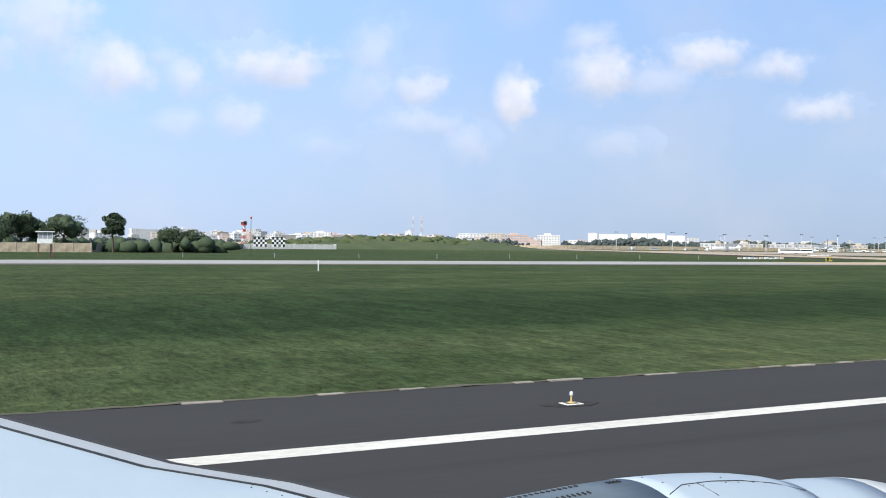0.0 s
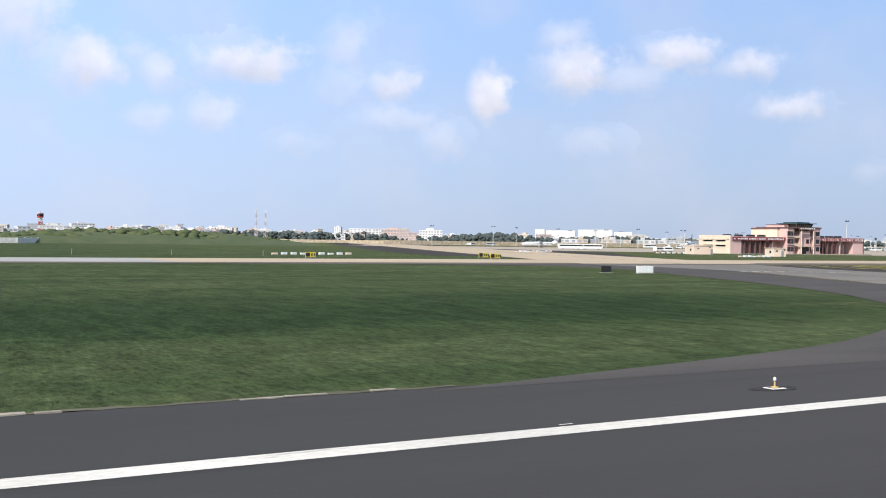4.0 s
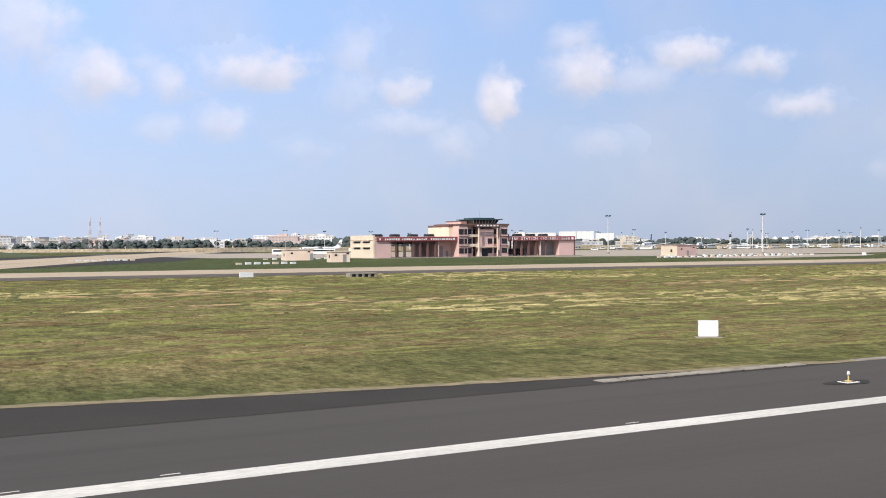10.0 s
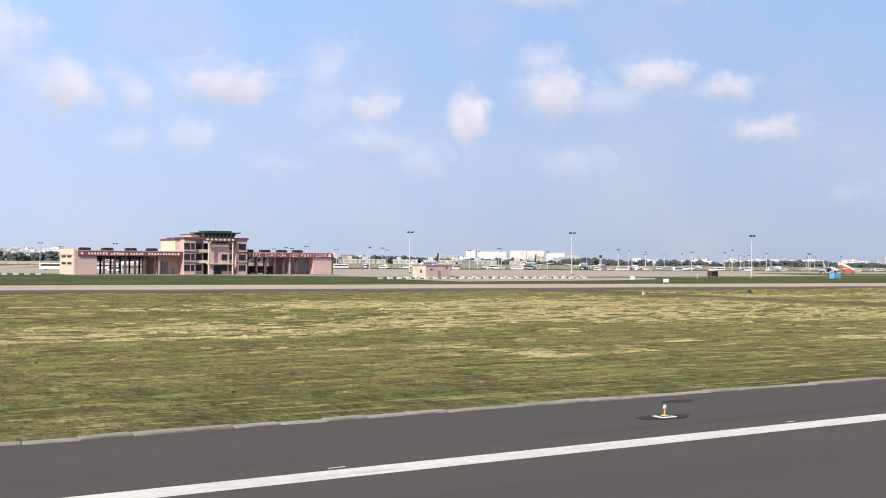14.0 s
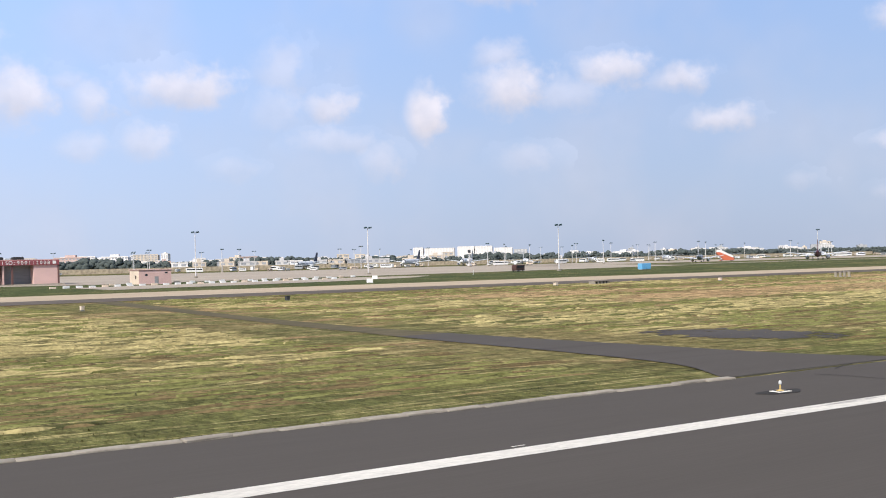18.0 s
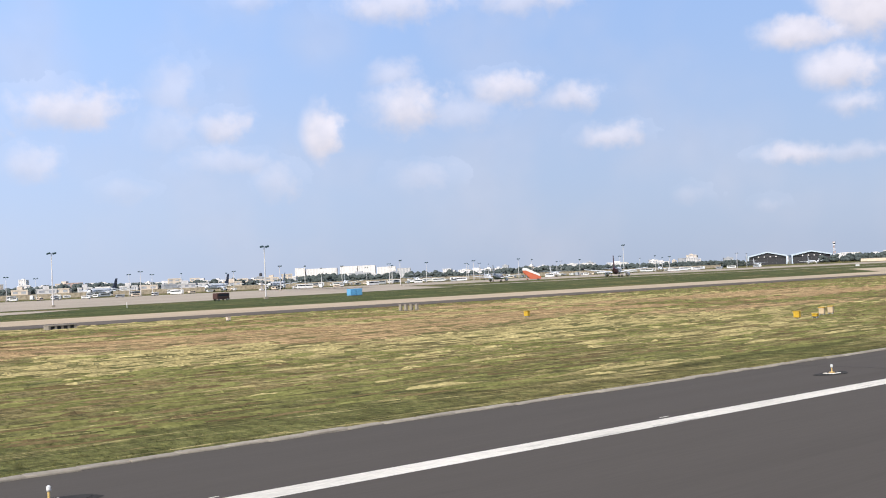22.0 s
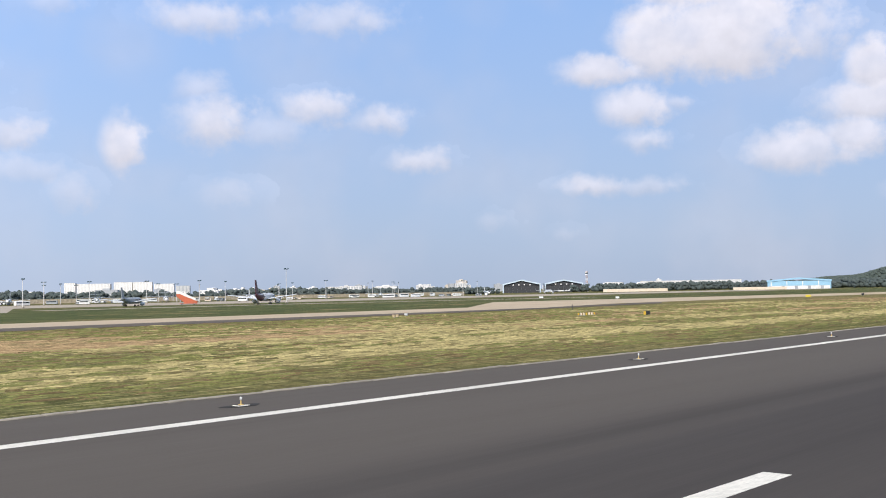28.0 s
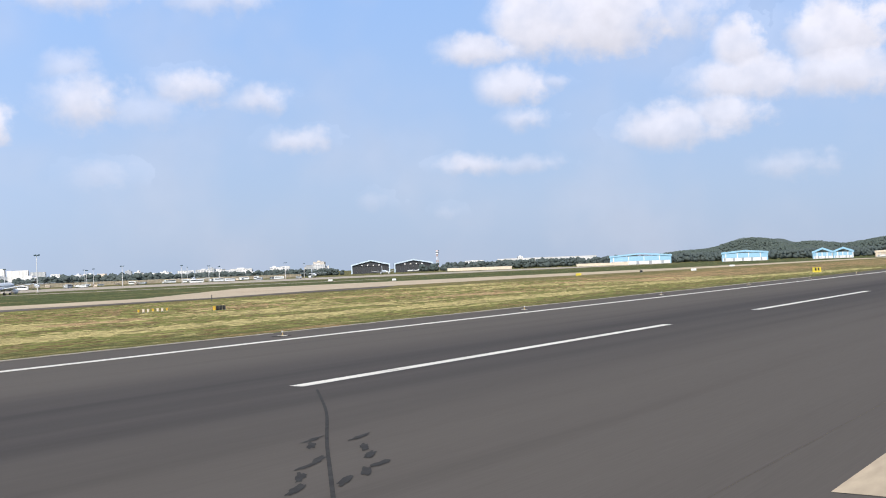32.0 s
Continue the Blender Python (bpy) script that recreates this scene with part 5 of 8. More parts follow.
    part("inner_wall", box(69.0, 69.4, 0.3, deep, 0, 5.7), PINK, fs)
    part("recessed_wall", box(69.4, 77.6, 4.2, 4.6, 0, 5.7), GREYWALL, fs, "grey shutter set back in the shade")
    part("column", box(71.4, 71.9, 0.1, 0.8, 0, 5.7), DARKPINK, fs)
    part("bay_wall", box(77.6, 84.8, 0.0, deep, 0, 5.7), PINK, fs, "pink rendered bay wall")
    part("corner_pier", box(84.4, 84.9, -0.2, 0.3, 0, 5.7), DARKPINK, fs)
    # black tanks on the roofs
    for x in (4.0, 10.8, 18.0, 24.6, 56.6, 62.6, 68.6, 74.4):
        t = base("water_tank", 0, 0, 0, z=0, label="low black plastic water tank on the fire station roof", category="tank", group="roof tanks")
        w = fs.matrix_world @ Vector((x, 6.0, 7.15 - 1.05))
        t.matrix_world = Matrix.Translation(w) @ pose(0, 0, 0, 0, 0, 1.5)
        part("tank_body", box(-1.7, 1.7, -1.2, 1.2, 0.25, 2.0, 0.3), BLACK, t)
        for u in (-1.6, 1.3):
            part("tank_stand", box(u, u + 0.3, -1.1, 1.1, 0, 0.25), STEEL, t)
    return fs


FS = fire_station()


def wheels(parent, spots, r=0.5, w=0.3):
    for x, y in spots:
        wh = part("wheel", tube((x, y - w / 2, r), (x, y + w / 2, r), r, r, 14), RUBBER, parent, "black tyre")
        part("rim", tube((x, y - w / 2 - 0.02, r), (x, y + w / 2 + 0.02, r), r * 0.55, r * 0.55, 10), STEEL, wh)


def fire_engine(x, y, turn):
    e = base("fire_engine", x, y, turn, label="dark fire engine parked inside the open bay", category="fire engine")
    part("body", box(-4.2, 2.4, -1.25, 1.25, 0.7, 3.0, 0.08), DARK, e)
    part("cab", box(2.45, 4.6, -1.25, 1.25, 0.7, 3.1, 0.2), DARK, e)
    part("windscreen", box(4.56, 4.64, -1.05, 1.05, 1.8, 2.8), GLASS, e)
    part("side_stripe", boxes((-4.1, 2.3, -1.28, -1.24, 1.5, 1.7), (-4.1, 2.3, 1.24, 1.28, 1.5, 1.7)), RED, e)
    part("monitor", tube((1.0, 0, 3.0), (2.6, 0, 3.6), 0.12, 0.08), STEEL, e)
    wheels(e, [(-2.9, -1.1), (-2.9, 1.1), (-1.5, -1.1), (-1.5, 1.1), (3.3, -1.1), (3.3, 1.1)], 0.6)


w0 = FS.matrix_world @ Vector((62.0, 8.0, 0))
fire_engine(w0.x, w0.y, 170)


def hut(x, y, turn, wide, deep, high, front, side, label, door_at=None):
    h = base("service_hut", x, y, turn, label=label, category="hut")
    part("front_wall", box(0, wide, 0, 0.25, 0, high), front, h)
    part("side_wall", box(0, 0.25, 0.252, deep - 0.252, 0, high), side, h)
    part("side_wall", box(wide - 0.25, wide, 0.252, deep - 0.252, 0, high), side, h)
    part("rear_wall", box(0, wide, deep - 0.25, deep, 0, high), front, h)
    part("roof", box(-0.25, wide + 0.25, -0.25, deep + 0.25, high, high + 0.22, 0.03), front, h, "flat roof slab")
    if door_at is not None:
        part("door", box(door_at, door_at + 1.0, -0.05, 0.0, 0, 2.1), GREYWALL, h, "dark metal door")
        part("vent", box(wide * 0.18, wide * 0.18 + 0.7, -0.05, 0.0, high * 0.6, high * 0.6 + 0.5), GLASS, h)
        part("vent", box(wide * 0.8, wide * 0.8 + 0.7, -0.05, 0.0, high * 0.75, high * 0.75 + 0.4), GLASS, h)
        part("side_window", box(-0.05, 0.0, deep * 0.3, deep * 0.3 + 0.9, high * 0.4, high * 0.4 + 0.9), GLASS, h)
    return h


hut(563.3, 284.6, 0, 8.8, 8.6, 3.8, PINK, CREAM, "flat-roofed pump hut with pink front and cream side wall", 4.2)
hut(428.5, 307.5, -8, 8.6, 6, 3.3, PEACH, CREAM, "low peach and cream service hut beside the fire station", 7.5)
hut(425.3, 264.5, -8, 5.2, 4.8, 2.8, PEACH, CREAM, "small peach and cream guard hut in the grass", 3.2)

# ---- lights, signs and boxes along the runway ----
def edge_light(x, y):
    e = base("runway_edge_light", x, y, label="runway edge light with a glass head on a pale plate", category="runway light", group="runway edge lights")
    e.location.z = gz(x, y) + 0.03
    part("patch", slab([(0.92 * math.cos(a) * (1 + 0.12 * math.sin(3 * a)), 0.42 * math.sin(a) * (1 + 0.1 * math.cos(5 * a))) for a in np.linspace(0, 2 * math.pi, 20, endpoint=False)], 0.0, 0.012), TAR, e, "dark tar patch round the base")
    part("base_plate", box(-0.27, 0.27, -0.22, 0.22, 0.012, 0.032, 0.008), BEIGEWALL, e, "pale concrete plate")
    part("cover", box(-0.18, 0.18, -0.14, 0.14, 0.033, 0.040), TAR, e, "dark steel cover")
    part("collar", lathe([(0.035, 0.12, 0), (0.06, 0.11, 0), (0.075, 0.05, 0)], 12, "Z"), STEM, e)
    part("stem", tube((0, 0, 0.07), (0, 0, 0.23), 0.026, 0.024, 10), STEM, e, "ochre painted stem")
    part("lamp_ring", lathe([(0.225, 0.035, 0), (0.24, 0.05, 0), (0.255, 0.05, 0)], 12, "Z"), STEEL, e)
    part("lamp", lathe([(0.25, 0.044, 0), (0.27, 0.052, 0), (0.33, 0.046, 0), (0.355, 0.018, 0)], 12, "Z"), LAMP, e, "clear glass lamp")
    return e


first = edge_light(16.8, 22.9)
for x in [-10, 41.4, 66.2, 91.2, 116.6, 142, 168, 313.4, 340.3, 366.5, 393.7, 421.6, 449, 476, 504.4, 533.0, 561.2, 590.1, 618.6, 647, 679.3, 708.6, 738, 769, 801, 832, 862, 891, 920, 949, 978, 1007, 1036, 1065]:
    copy_thing(first, pose(x, 22.75, 0.03))
for x in (41.4, 66.2, 91.2, 116.6, 142, 168, 276.4, 302.2, 313.4, 340.3, 366.5, 393.7, 421.6, 449, 476, 504.4, 533.0, 561.2, 590.1, 618.6, 647):
    for step_ in (2.5, 16.6):
        painted("edge_tick", [(x + step_ - 0.2, 20.42), (x + step_, 20.43), (x + step_ + 0.2, 20.44)], 0.07, 0.037, WHITE_LINE, False, label="short white tick beside the side stripe", category="road marking", group="stripe ticks")
copy_thing(first, pose(187.6, 23.3, 0.035))


def taxi_light(x, y):
    e = base("taxiway_light", x, y, label="small yellow taxiway edge light", category="runway light", group="taxiway edge lights")
    e.location.z = gz(x, y) + 0.045
    part("foot", box(-0.14, 0.14, -0.14, 0.14, 0, 0.03, 0.01), STONE, e)
    part("stem", tube((0, 0, 0.03), (0, 0, 0.28), 0.045, 0.04, 8), YELLOW, e)
    part("lamp", lathe([(0.28, 0.06, 0), (0.33, 0.07, 0), (0.40, 0.03, 0)], 10, "Z"), DARK, e)
    return e


copy_thing(first, pose(188.5, 23.2, 0.035))
tl = taxi_light(291.6, 27.9)
tl.scale = (0.75, 0.75, 0.75)
for x, y in [(297.9, 25.5), (304.4, 23.5), (287.6, 32.5), (283, 37.5), (278.8, 42.3), (275.4, 47.4), (273.2, 53.5), (281.8, 103.5), (195.3, 25.8), (201.3, 28.1), (212.2, 34.9), (220.5, 43.3), (227, 53.3)]:
    copy_thing(tl, pose(x, y, gz(x, y) + 0.06))


def sign_board(x, y, turn, wide, high, face, name="taxiway_sign", label="", ribs=0, foot=0.12, group=""):
    """A box sign on short legs; its ribs stand on the face."""
    s = base(name, x, y, turn, label=label, category="sign", group=group)
    part("panel", box(-wide / 2, wide / 2, -0.1, 0.1, foot, foot + high, 0.015), face, s)
    for k in range(ribs):
        u = -wide / 2 + wide * (k + 0.5) / ribs
        part("rib", box(u - 0.02, u + 0.02, -0.14, -0.1, foot - 0.02, foot + high + 0.03), WHITE, s)
    n = max(2, int(wide / 0.9) + 1)
    for k in range(n):
        u = -wide / 2 + 0.12 + (wide - 0.24) * k / (n - 1)
        part("leg", box(u - 0.05, u + 0.05, -0.06, 0.06, -0.1, foot), STEEL, s)
    part("plinth", box(-wide / 2 - 0.15, wide / 2 + 0.15, -0.35, 0.35, -0.12, 0.04), STONE, s, "concrete plinth")
    return s


WHITE_BACK = "white ribbed back of a taxiway sign in the grass"
sign_board(295.25, 51.0, -10, 2.3, 0.74, WHITE, label=WHITE_BACK, ribs=4, foot=0.04, group="sign backs")
sign_board(296.7, 89.5, -10, 2.4, 0.85, WHITE, label=WHITE_BACK, ribs=5, group="sign backs")
sign_board(305.6, 122, -10, 1.4, 0.75, WHITE, label=WHITE_BACK, ribs=3, group="sign backs")
sign_board(361.2, 143, 0, 2.0, 0.7, WHITE, label="plain white back of a taxiway sign", group="sign backs")
sign_board(235.7, 108.6, -5, 2.6, 0.9, WHITE, label=WHITE_BACK, ribs=5, group="sign backs")
sign_board(232.0, 112, -5, 1.5, 0.8, BLACK, label="black taxiway sign on a plinth")
sign_board(347.9, 37.1, -35, 0.9, 0.74, WHITE, "marker_box", "white cabinet standing in the mown grass", foot=0.05)
s = sign_board(133.6, 38.2, -20, 1.35, 1.12, SIGN_YELLOW, label="yellow taxiway direction sign with black arrow and letter P")
words("P", 0.75, BLACK, s, 0.28, -0.12, 0.42, "letter", 0.01)
part("arrow", slab([(-0.5, 0.0), (-0.28, 0.14), (-0.28, 0.045), (0.0, 0.045), (0.0, -0.045), (-0.28, -0.045), (-0.28, -0.14)], -0.012, 0.012), BLACK, s, "black arrow").matrix_basis = pose(0.02, -0.115, 0.68, 90, 0, 0)
part("yellow_strip", box(-0.7, 0.7, -0.5, -0.42, -0.02, 0.05), YELLOW, s)
for x, y, w in ((271.7, 202, 2.6), (228, 204, 2.3), (276, 214, 2.6)):
    s = sign_board(x, y, 0, w, 1.0, SIGN_YELLOW, label="yellow taxiway sign with a black panel", foot=0.2)
    part("black_panel", box(-w / 2 + 0.1, -w / 2 + 1.0, -0.13, -0.1, 0.3, 1.1), BLACK, s, "black location panel")
    for k in range(3):
        part("marking", box(-w / 2 + 1.3 + k * 0.55, -w / 2 + 1.6 + k * 0.55, -0.125, -0.1, 0.45, 0.95), BLACK, s)
s = sign_board(942.9, 36.3, -40, 2.0, 1.05, SIGN_YELLOW, label="yellow taxiway sign with two black marks")
for k in range(2):
    part("marking", box(-0.55 + k * 0.7, -0.15 + k * 0.7, -0.125, -0.1, 0.5, 1.1), BLACK, s)
for x, y, w, m in ((1096, 173, 2.4, SIGN_YELLOW), (1149, 146, 2.6, WHITE), (1292, 181, 3.2, WHITE), (1140, 166, 1.2, BLACK), (1105, 273, 1.8, WHITE), (1158, 358, 2.4, WHITE), (592, 209, 1.4, WHITE), (616, 250, 1.4, WHITE)):
    sign_board(x, y, -35, w, 0.9, m, label="small pale taxiway sign board in the grass", group="far signs")


def cabinet(x, y, turn, w, h, mat, label, group, lid=None):
    c = base("equipment_box", x, y, turn, label=label, category="equipment box", group=group)
    part("housing", box(-w / 2, w / 2, -w / 2, w / 2, 0.12, h, 0.03), mat, c)
    part("lid", box(-w / 2 - 0.04, w / 2 + 0.04, -w / 2 - 0.04, w / 2 + 0.04, h, h + 0.06, 0.01), lid or mat, c)
    for a in (-1, 1):
        for b in (-1, 1):
            part("foot", box(a * w * 0.38 - 0.04, a * w * 0.38 + 0.04, b * w * 0.38 - 0.04, b * w * 0.38 + 0.04, -0.15, 0.12), STEEL, c)
    return c


cabinet(626.3, 48.2, 15, 0.44, 0.58, YELLOW, "yellow equipment box on short legs in the grass", "approach light boxes")
cabinet(627.5, 47.4, 15, 0.4, 0.3, YELLOW, "low yellow equipment box beside a taller one", "approach light boxes")
cabinet(631.9, 49.6, 15, 0.42, 0.62, BOX_CREAM, "cream equipment box with a yellow lid", "approach light boxes", YELLOW)
cabinet(633.5, 49.8, 15, 0.42, 0.64, BOX_CREAM, "cream equipment box with a yellow lid", "approach light boxes", YELLOW)
cabinet(633.7, 87, 15, 0.5, 0.65, YELLOW, "yellow equipment box on short legs in the grass", "approach light boxes")
# these cream boxes take the browner stone colour to stand in for shade
for k in range(4):
    cabinet(646.4 + k * 0.62, 128.3 - k * 0.5, 15, 0.40, 0.9, STONE, "post box in a row, browner colour standing in for shade", "row of weathered boxes")
for k in range(4):
    cabinet(828.3 + k * 0.87, 93.4 + k * 0.23, 40, 0.42, 0.72, BLACK if k else YELLOW, "small dark equipment box in a row", "row of dark boxes")
for k in range(7):
    cabinet(823.5 + k * 0.95, 105.0 + k * 0.03, 40, 0.30, 0.50, YELLOW if k % 3 == 0 else CREAM, "low cream light box in a row", "row of cream lights")
cabinet(590.6, 141.5, 10, 0.6, 0.5, CREAM, "small cream box in the grass", "grass boxes")
cabinet(620.8, 133, 10, 0.5, 0.5, CREAM, "small cream box in the grass", "grass boxes")
cabinet(534.7, 126.3, 10, 0.5, 0.6, DARK, "small dark box in the grass", "grass boxes")
cabinet(508, 122, 10, 0.4, 0.5, CREAM, "small white box in the grass", "grass boxes")
cabinet(806, 137, 10, 0.45, 0.6, BOX_CREAM, "small cream box in the grass", "grass boxes")
cabinet(808, 138, 10, 0.45, 0.6, BOX_CREAM, "small cream box in the grass", "grass boxes")
cabinet(819, 146, 10, 0.5, 0.5, WHITE, "small white box in the grass", "grass boxes")


def drain(x, y, turn, w, d):
    c = base("drain_chamber", x, y, turn, label="low concrete drain chamber with dark openings", category="drain")
    part("slab", box(-w / 2, w / 2, -d / 2, d / 2, 0.45, 0.6, 0.02), STONE, c)
    # solid dark box in place of the shade between the piers
    part("chamber", box(-w / 2 + 0.3, w / 2 - 0.3, -d / 2 + 0.3, d / 2 - 0.1, -0.1, 0.44), DARK, c, "dark box standing in for the shade under the slab")
    for k in range(5):
        u = -w / 2 + 0.15 + (w - 0.3) * k / 4
        part("pier", box(u - 0.15, u + 0.15, -d / 2 + 0.05, d / 2 - 0.05, -0.1, 0.45), STONE, c)


drain(376, 137, -3, 4.0, 1.6), drain(601.3, 142.8, 10, 4.0, 1.4)
slab_base = base("broken_slab", 367.6, 38.8, 0, label="flat pale concrete slab broken in four, lying in the grass", category="slab")
for outline, top, m in (([(-1.1, -0.8), (-0.9, -0.95), (-0.72, -0.98), (-0.6, -0.3), (-0.68, 0.1), (-0.5, 0.85), (-0.9, 0.9), (-1.0, 0.2)], 0.05, CREAM),
                        ([(-0.62, -1.05), (0.1, -1.15), (0.2, -0.2), (0.36, 0.3), (0.4, 1.05), (-0.36, 0.95), (-0.5, 0.1)], 0.07, BEIGEWALL),
                        ([(0.2, -1.05), (0.52, -0.85), (0.6, 0.1), (0.8, 0.9), (0.5, 1.0), (0.42, 0.1)], 0.045, STONE),
                        ([(0.62, -0.8), (0.95, -0.6), (1.0, 0.2), (1.2, 1.1), (0.9, 1.05), (0.7, 0.1)], 0.06, CREAM)):
    part("fragment", slab(outline, -0.03, top), m, slab_base)


def marker_post(x, y, high, mat, label, group):
    p = base("marker_post", x, y, label=label, category="post", group=group)
    part("post", box(-0.06, 0.06, -0.06, 0.06, -0.1, high, 0.015), mat, p)
    part("cap", box(-0.07, 0.07, -0.07, 0.07, high, high + 0.05, 0.01), mat, p)
    part("foot", box(-0.16, 0.16, -0.16, 0.16, -0.12, 0.05), STONE, p)


marker_post(110.6, 36.3, 0.6, WHITE, "white marker post in the long grass", "white posts")
marker_post(50, 126, 1.3, WHITE, "white marker post in the long grass", "white posts")
marker_post(660, 268, 1.5, WHITE, "white marker post in the long grass", "white posts")
marker_post(868, 137, 1.4, DARK, "dark marker post in the grass", "dark posts")
for k in range(9):
    marker_post(60 + k * 21, 232, 1.1, STEEL, "slim pale fence post in the far grass", "far fence posts")
# painted kerb blocks in front of the fire station and beside the apron
for (ax, ay, bx, by, n) in ((536, 262, 618, 272, 26), (556, 284, 640, 300, 18), (430, 330, 462, 334, 10), (395, 250, 412, 252, 7), (372, 345, 395, 352, 9), (236, 246, 260, 250, 9)):
    for k in range(n):
        x, y = ax + (bx - ax) * k / n, ay + (by - ay) * k / n
        b = base("marker_block", x, y, 5, label="white painted concrete marker block in a row", category="marker block", group="white marker blocks")
        part("block", box(-0.75, 0.75, -0.3, 0.3, -0.05, 0.55 if k % 3 else 0.45, 0.05), WHITE if k % 4 else CREAM, b)


def light_mast(x, y, high, heads=2):
    m = base("light_mast", x, y, label="tall steel floodlight mast on the apron", category="light mast", group="apron light masts")
    # pole in off-white instead of steel, which stands in for haze
    part("pole", tube((0, 0, 0), (0, 0, high), 0.26, 0.12, 10), FAINT, m, "pale pole with haze put into its colour")
    part("footing", box(-0.6, 0.6, -0.6, 0.6, 0, 0.7, 0.05), STONE, m)
    fr = part("head_frame", boxes((-1.35, 1.35, -0.08, 0.08, high - 0.1, high + 0.05)), STEEL, m)
    for k in range(4):
        u = (-1.25, -0.62, 0.62, 1.25)[k]
        part("floodlight", box(u - 0.27, u + 0.27, -0.5, 0.1, high - 0.3 + 0.12 * (k % 2), high + 0.3 + 0.12 * (k % 2), 0.08), TEAL, fr, "dark slate floodlight head")
    return m


for x, y, top in ((617.9, 394, 17.4), (666.5, 346, 17.2), (715.8, 296, 16.2), (1024, 427, 18.2), (764, 246 + 60, 16.5)):
    if y != 306:
        light_mast(x, y, top)
fm = light_mast(674.9, 635, 14.5)
for x, y in ((722.6, 640), (740, 655), (800, 600), (870, 560), (905, 590), (915, 500), (965, 640), (985, 610), (1010, 600), (1045, 590), (1075, 575), (1130, 620), (1210, 600), (1300, 640), (1420, 640), (560, 660), (600, 690), (520, 680)):
    copy_thing(fm, pose(x, y, gz(x, y), 0, 0, random.uniform(-40, 40)))


def equipment_mast(x, y, high):
    """A narrow steel mast with a dark cabinet and two small platforms."""
    m = base("equipment_mast", x, y, 20, label="narrow pale equipment mast with a dark cabinet on top", category="mast")
    for a in (-0.45, 0.45):
        for b in (-0.45, 0.45):
            part("leg", box(a - 0.07, a + 0.07, b - 0.07, b + 0.07, 0, high), CITY_A, m)
    for k in range(6):
        part("crosspiece", boxes((-0.52, 0.52, -0.52, -0.46, high * (k + 0.6) / 7, high * (k + 0.6) / 7 + 0.12), (-0.52, 0.52, 0.46, 0.52, high * (k + 0.6) / 7, high * (k + 0.6) / 7 + 0.12)), STEEL, m)
    for z in (0.05, 0.42):
        part("platform", box(-1.3, 1.3, -0.9, 0.9, high * z + 0.2, high * z + 1.0, 0.05), CITY_A, m)
    part("cabinet", box(-0.75, 0.75, -0.6, 0.6, high, high + 1.9, 0.06), DARK, m, "dark cabinet")
    part("aerial", tube((0, 0, high + 1.9), (0, 0, high + 3.0), 0.06, 0.04, 5), STEEL, m)
    part("footing", box(-1.2, 1.2, -1.2, 1.2, 0, 0.3), STONE, m)


equipment_mast(861.9, 568.6, 9.0)
fm2 = light_mast(700, 720, 14.0)
r = random.Random(31)
for k in range(26):
    x, y = 640 + k * 34 + r.uniform(-12, 12), r.uniform(660, 790)
    copy_thing(fm2, pose(x, y, gz(x, y), 0, 0, r.uniform(-60, 60)))

# ---- parked aircraft and vehicles ----
def wing_plate(root, tip, t_root, t_tip):
    """A wing: leading and trailing edge at root and tip as (x, y, z)."""
    bm = bmesh.new()
    (rl, rt), (tl_, tt) = root, tip
    vs = []
    for (l, tr, th) in ((rl, rt, t_root), (tl_, tt, t_tip)):
        l, tr = Vector(l), Vector(tr)
        mid = l.lerp(tr, 0.35)
        vs.append([bm.verts.new(p) for p in (l, mid + Vector((0, 0, th * 0.6)), tr, mid - Vector((0, 0, th * 0.4)))])
    a, b = vs
    for i in range(4):
        bm.faces.new((a[i], a[(i + 1) % 4], b[(i + 1) % 4], b[i]))
    bm.faces.new(a[::-1]), bm.faces.new(b)
    bmesh.ops.recalc_face_normals(bm, faces=bm.faces)
    return bm


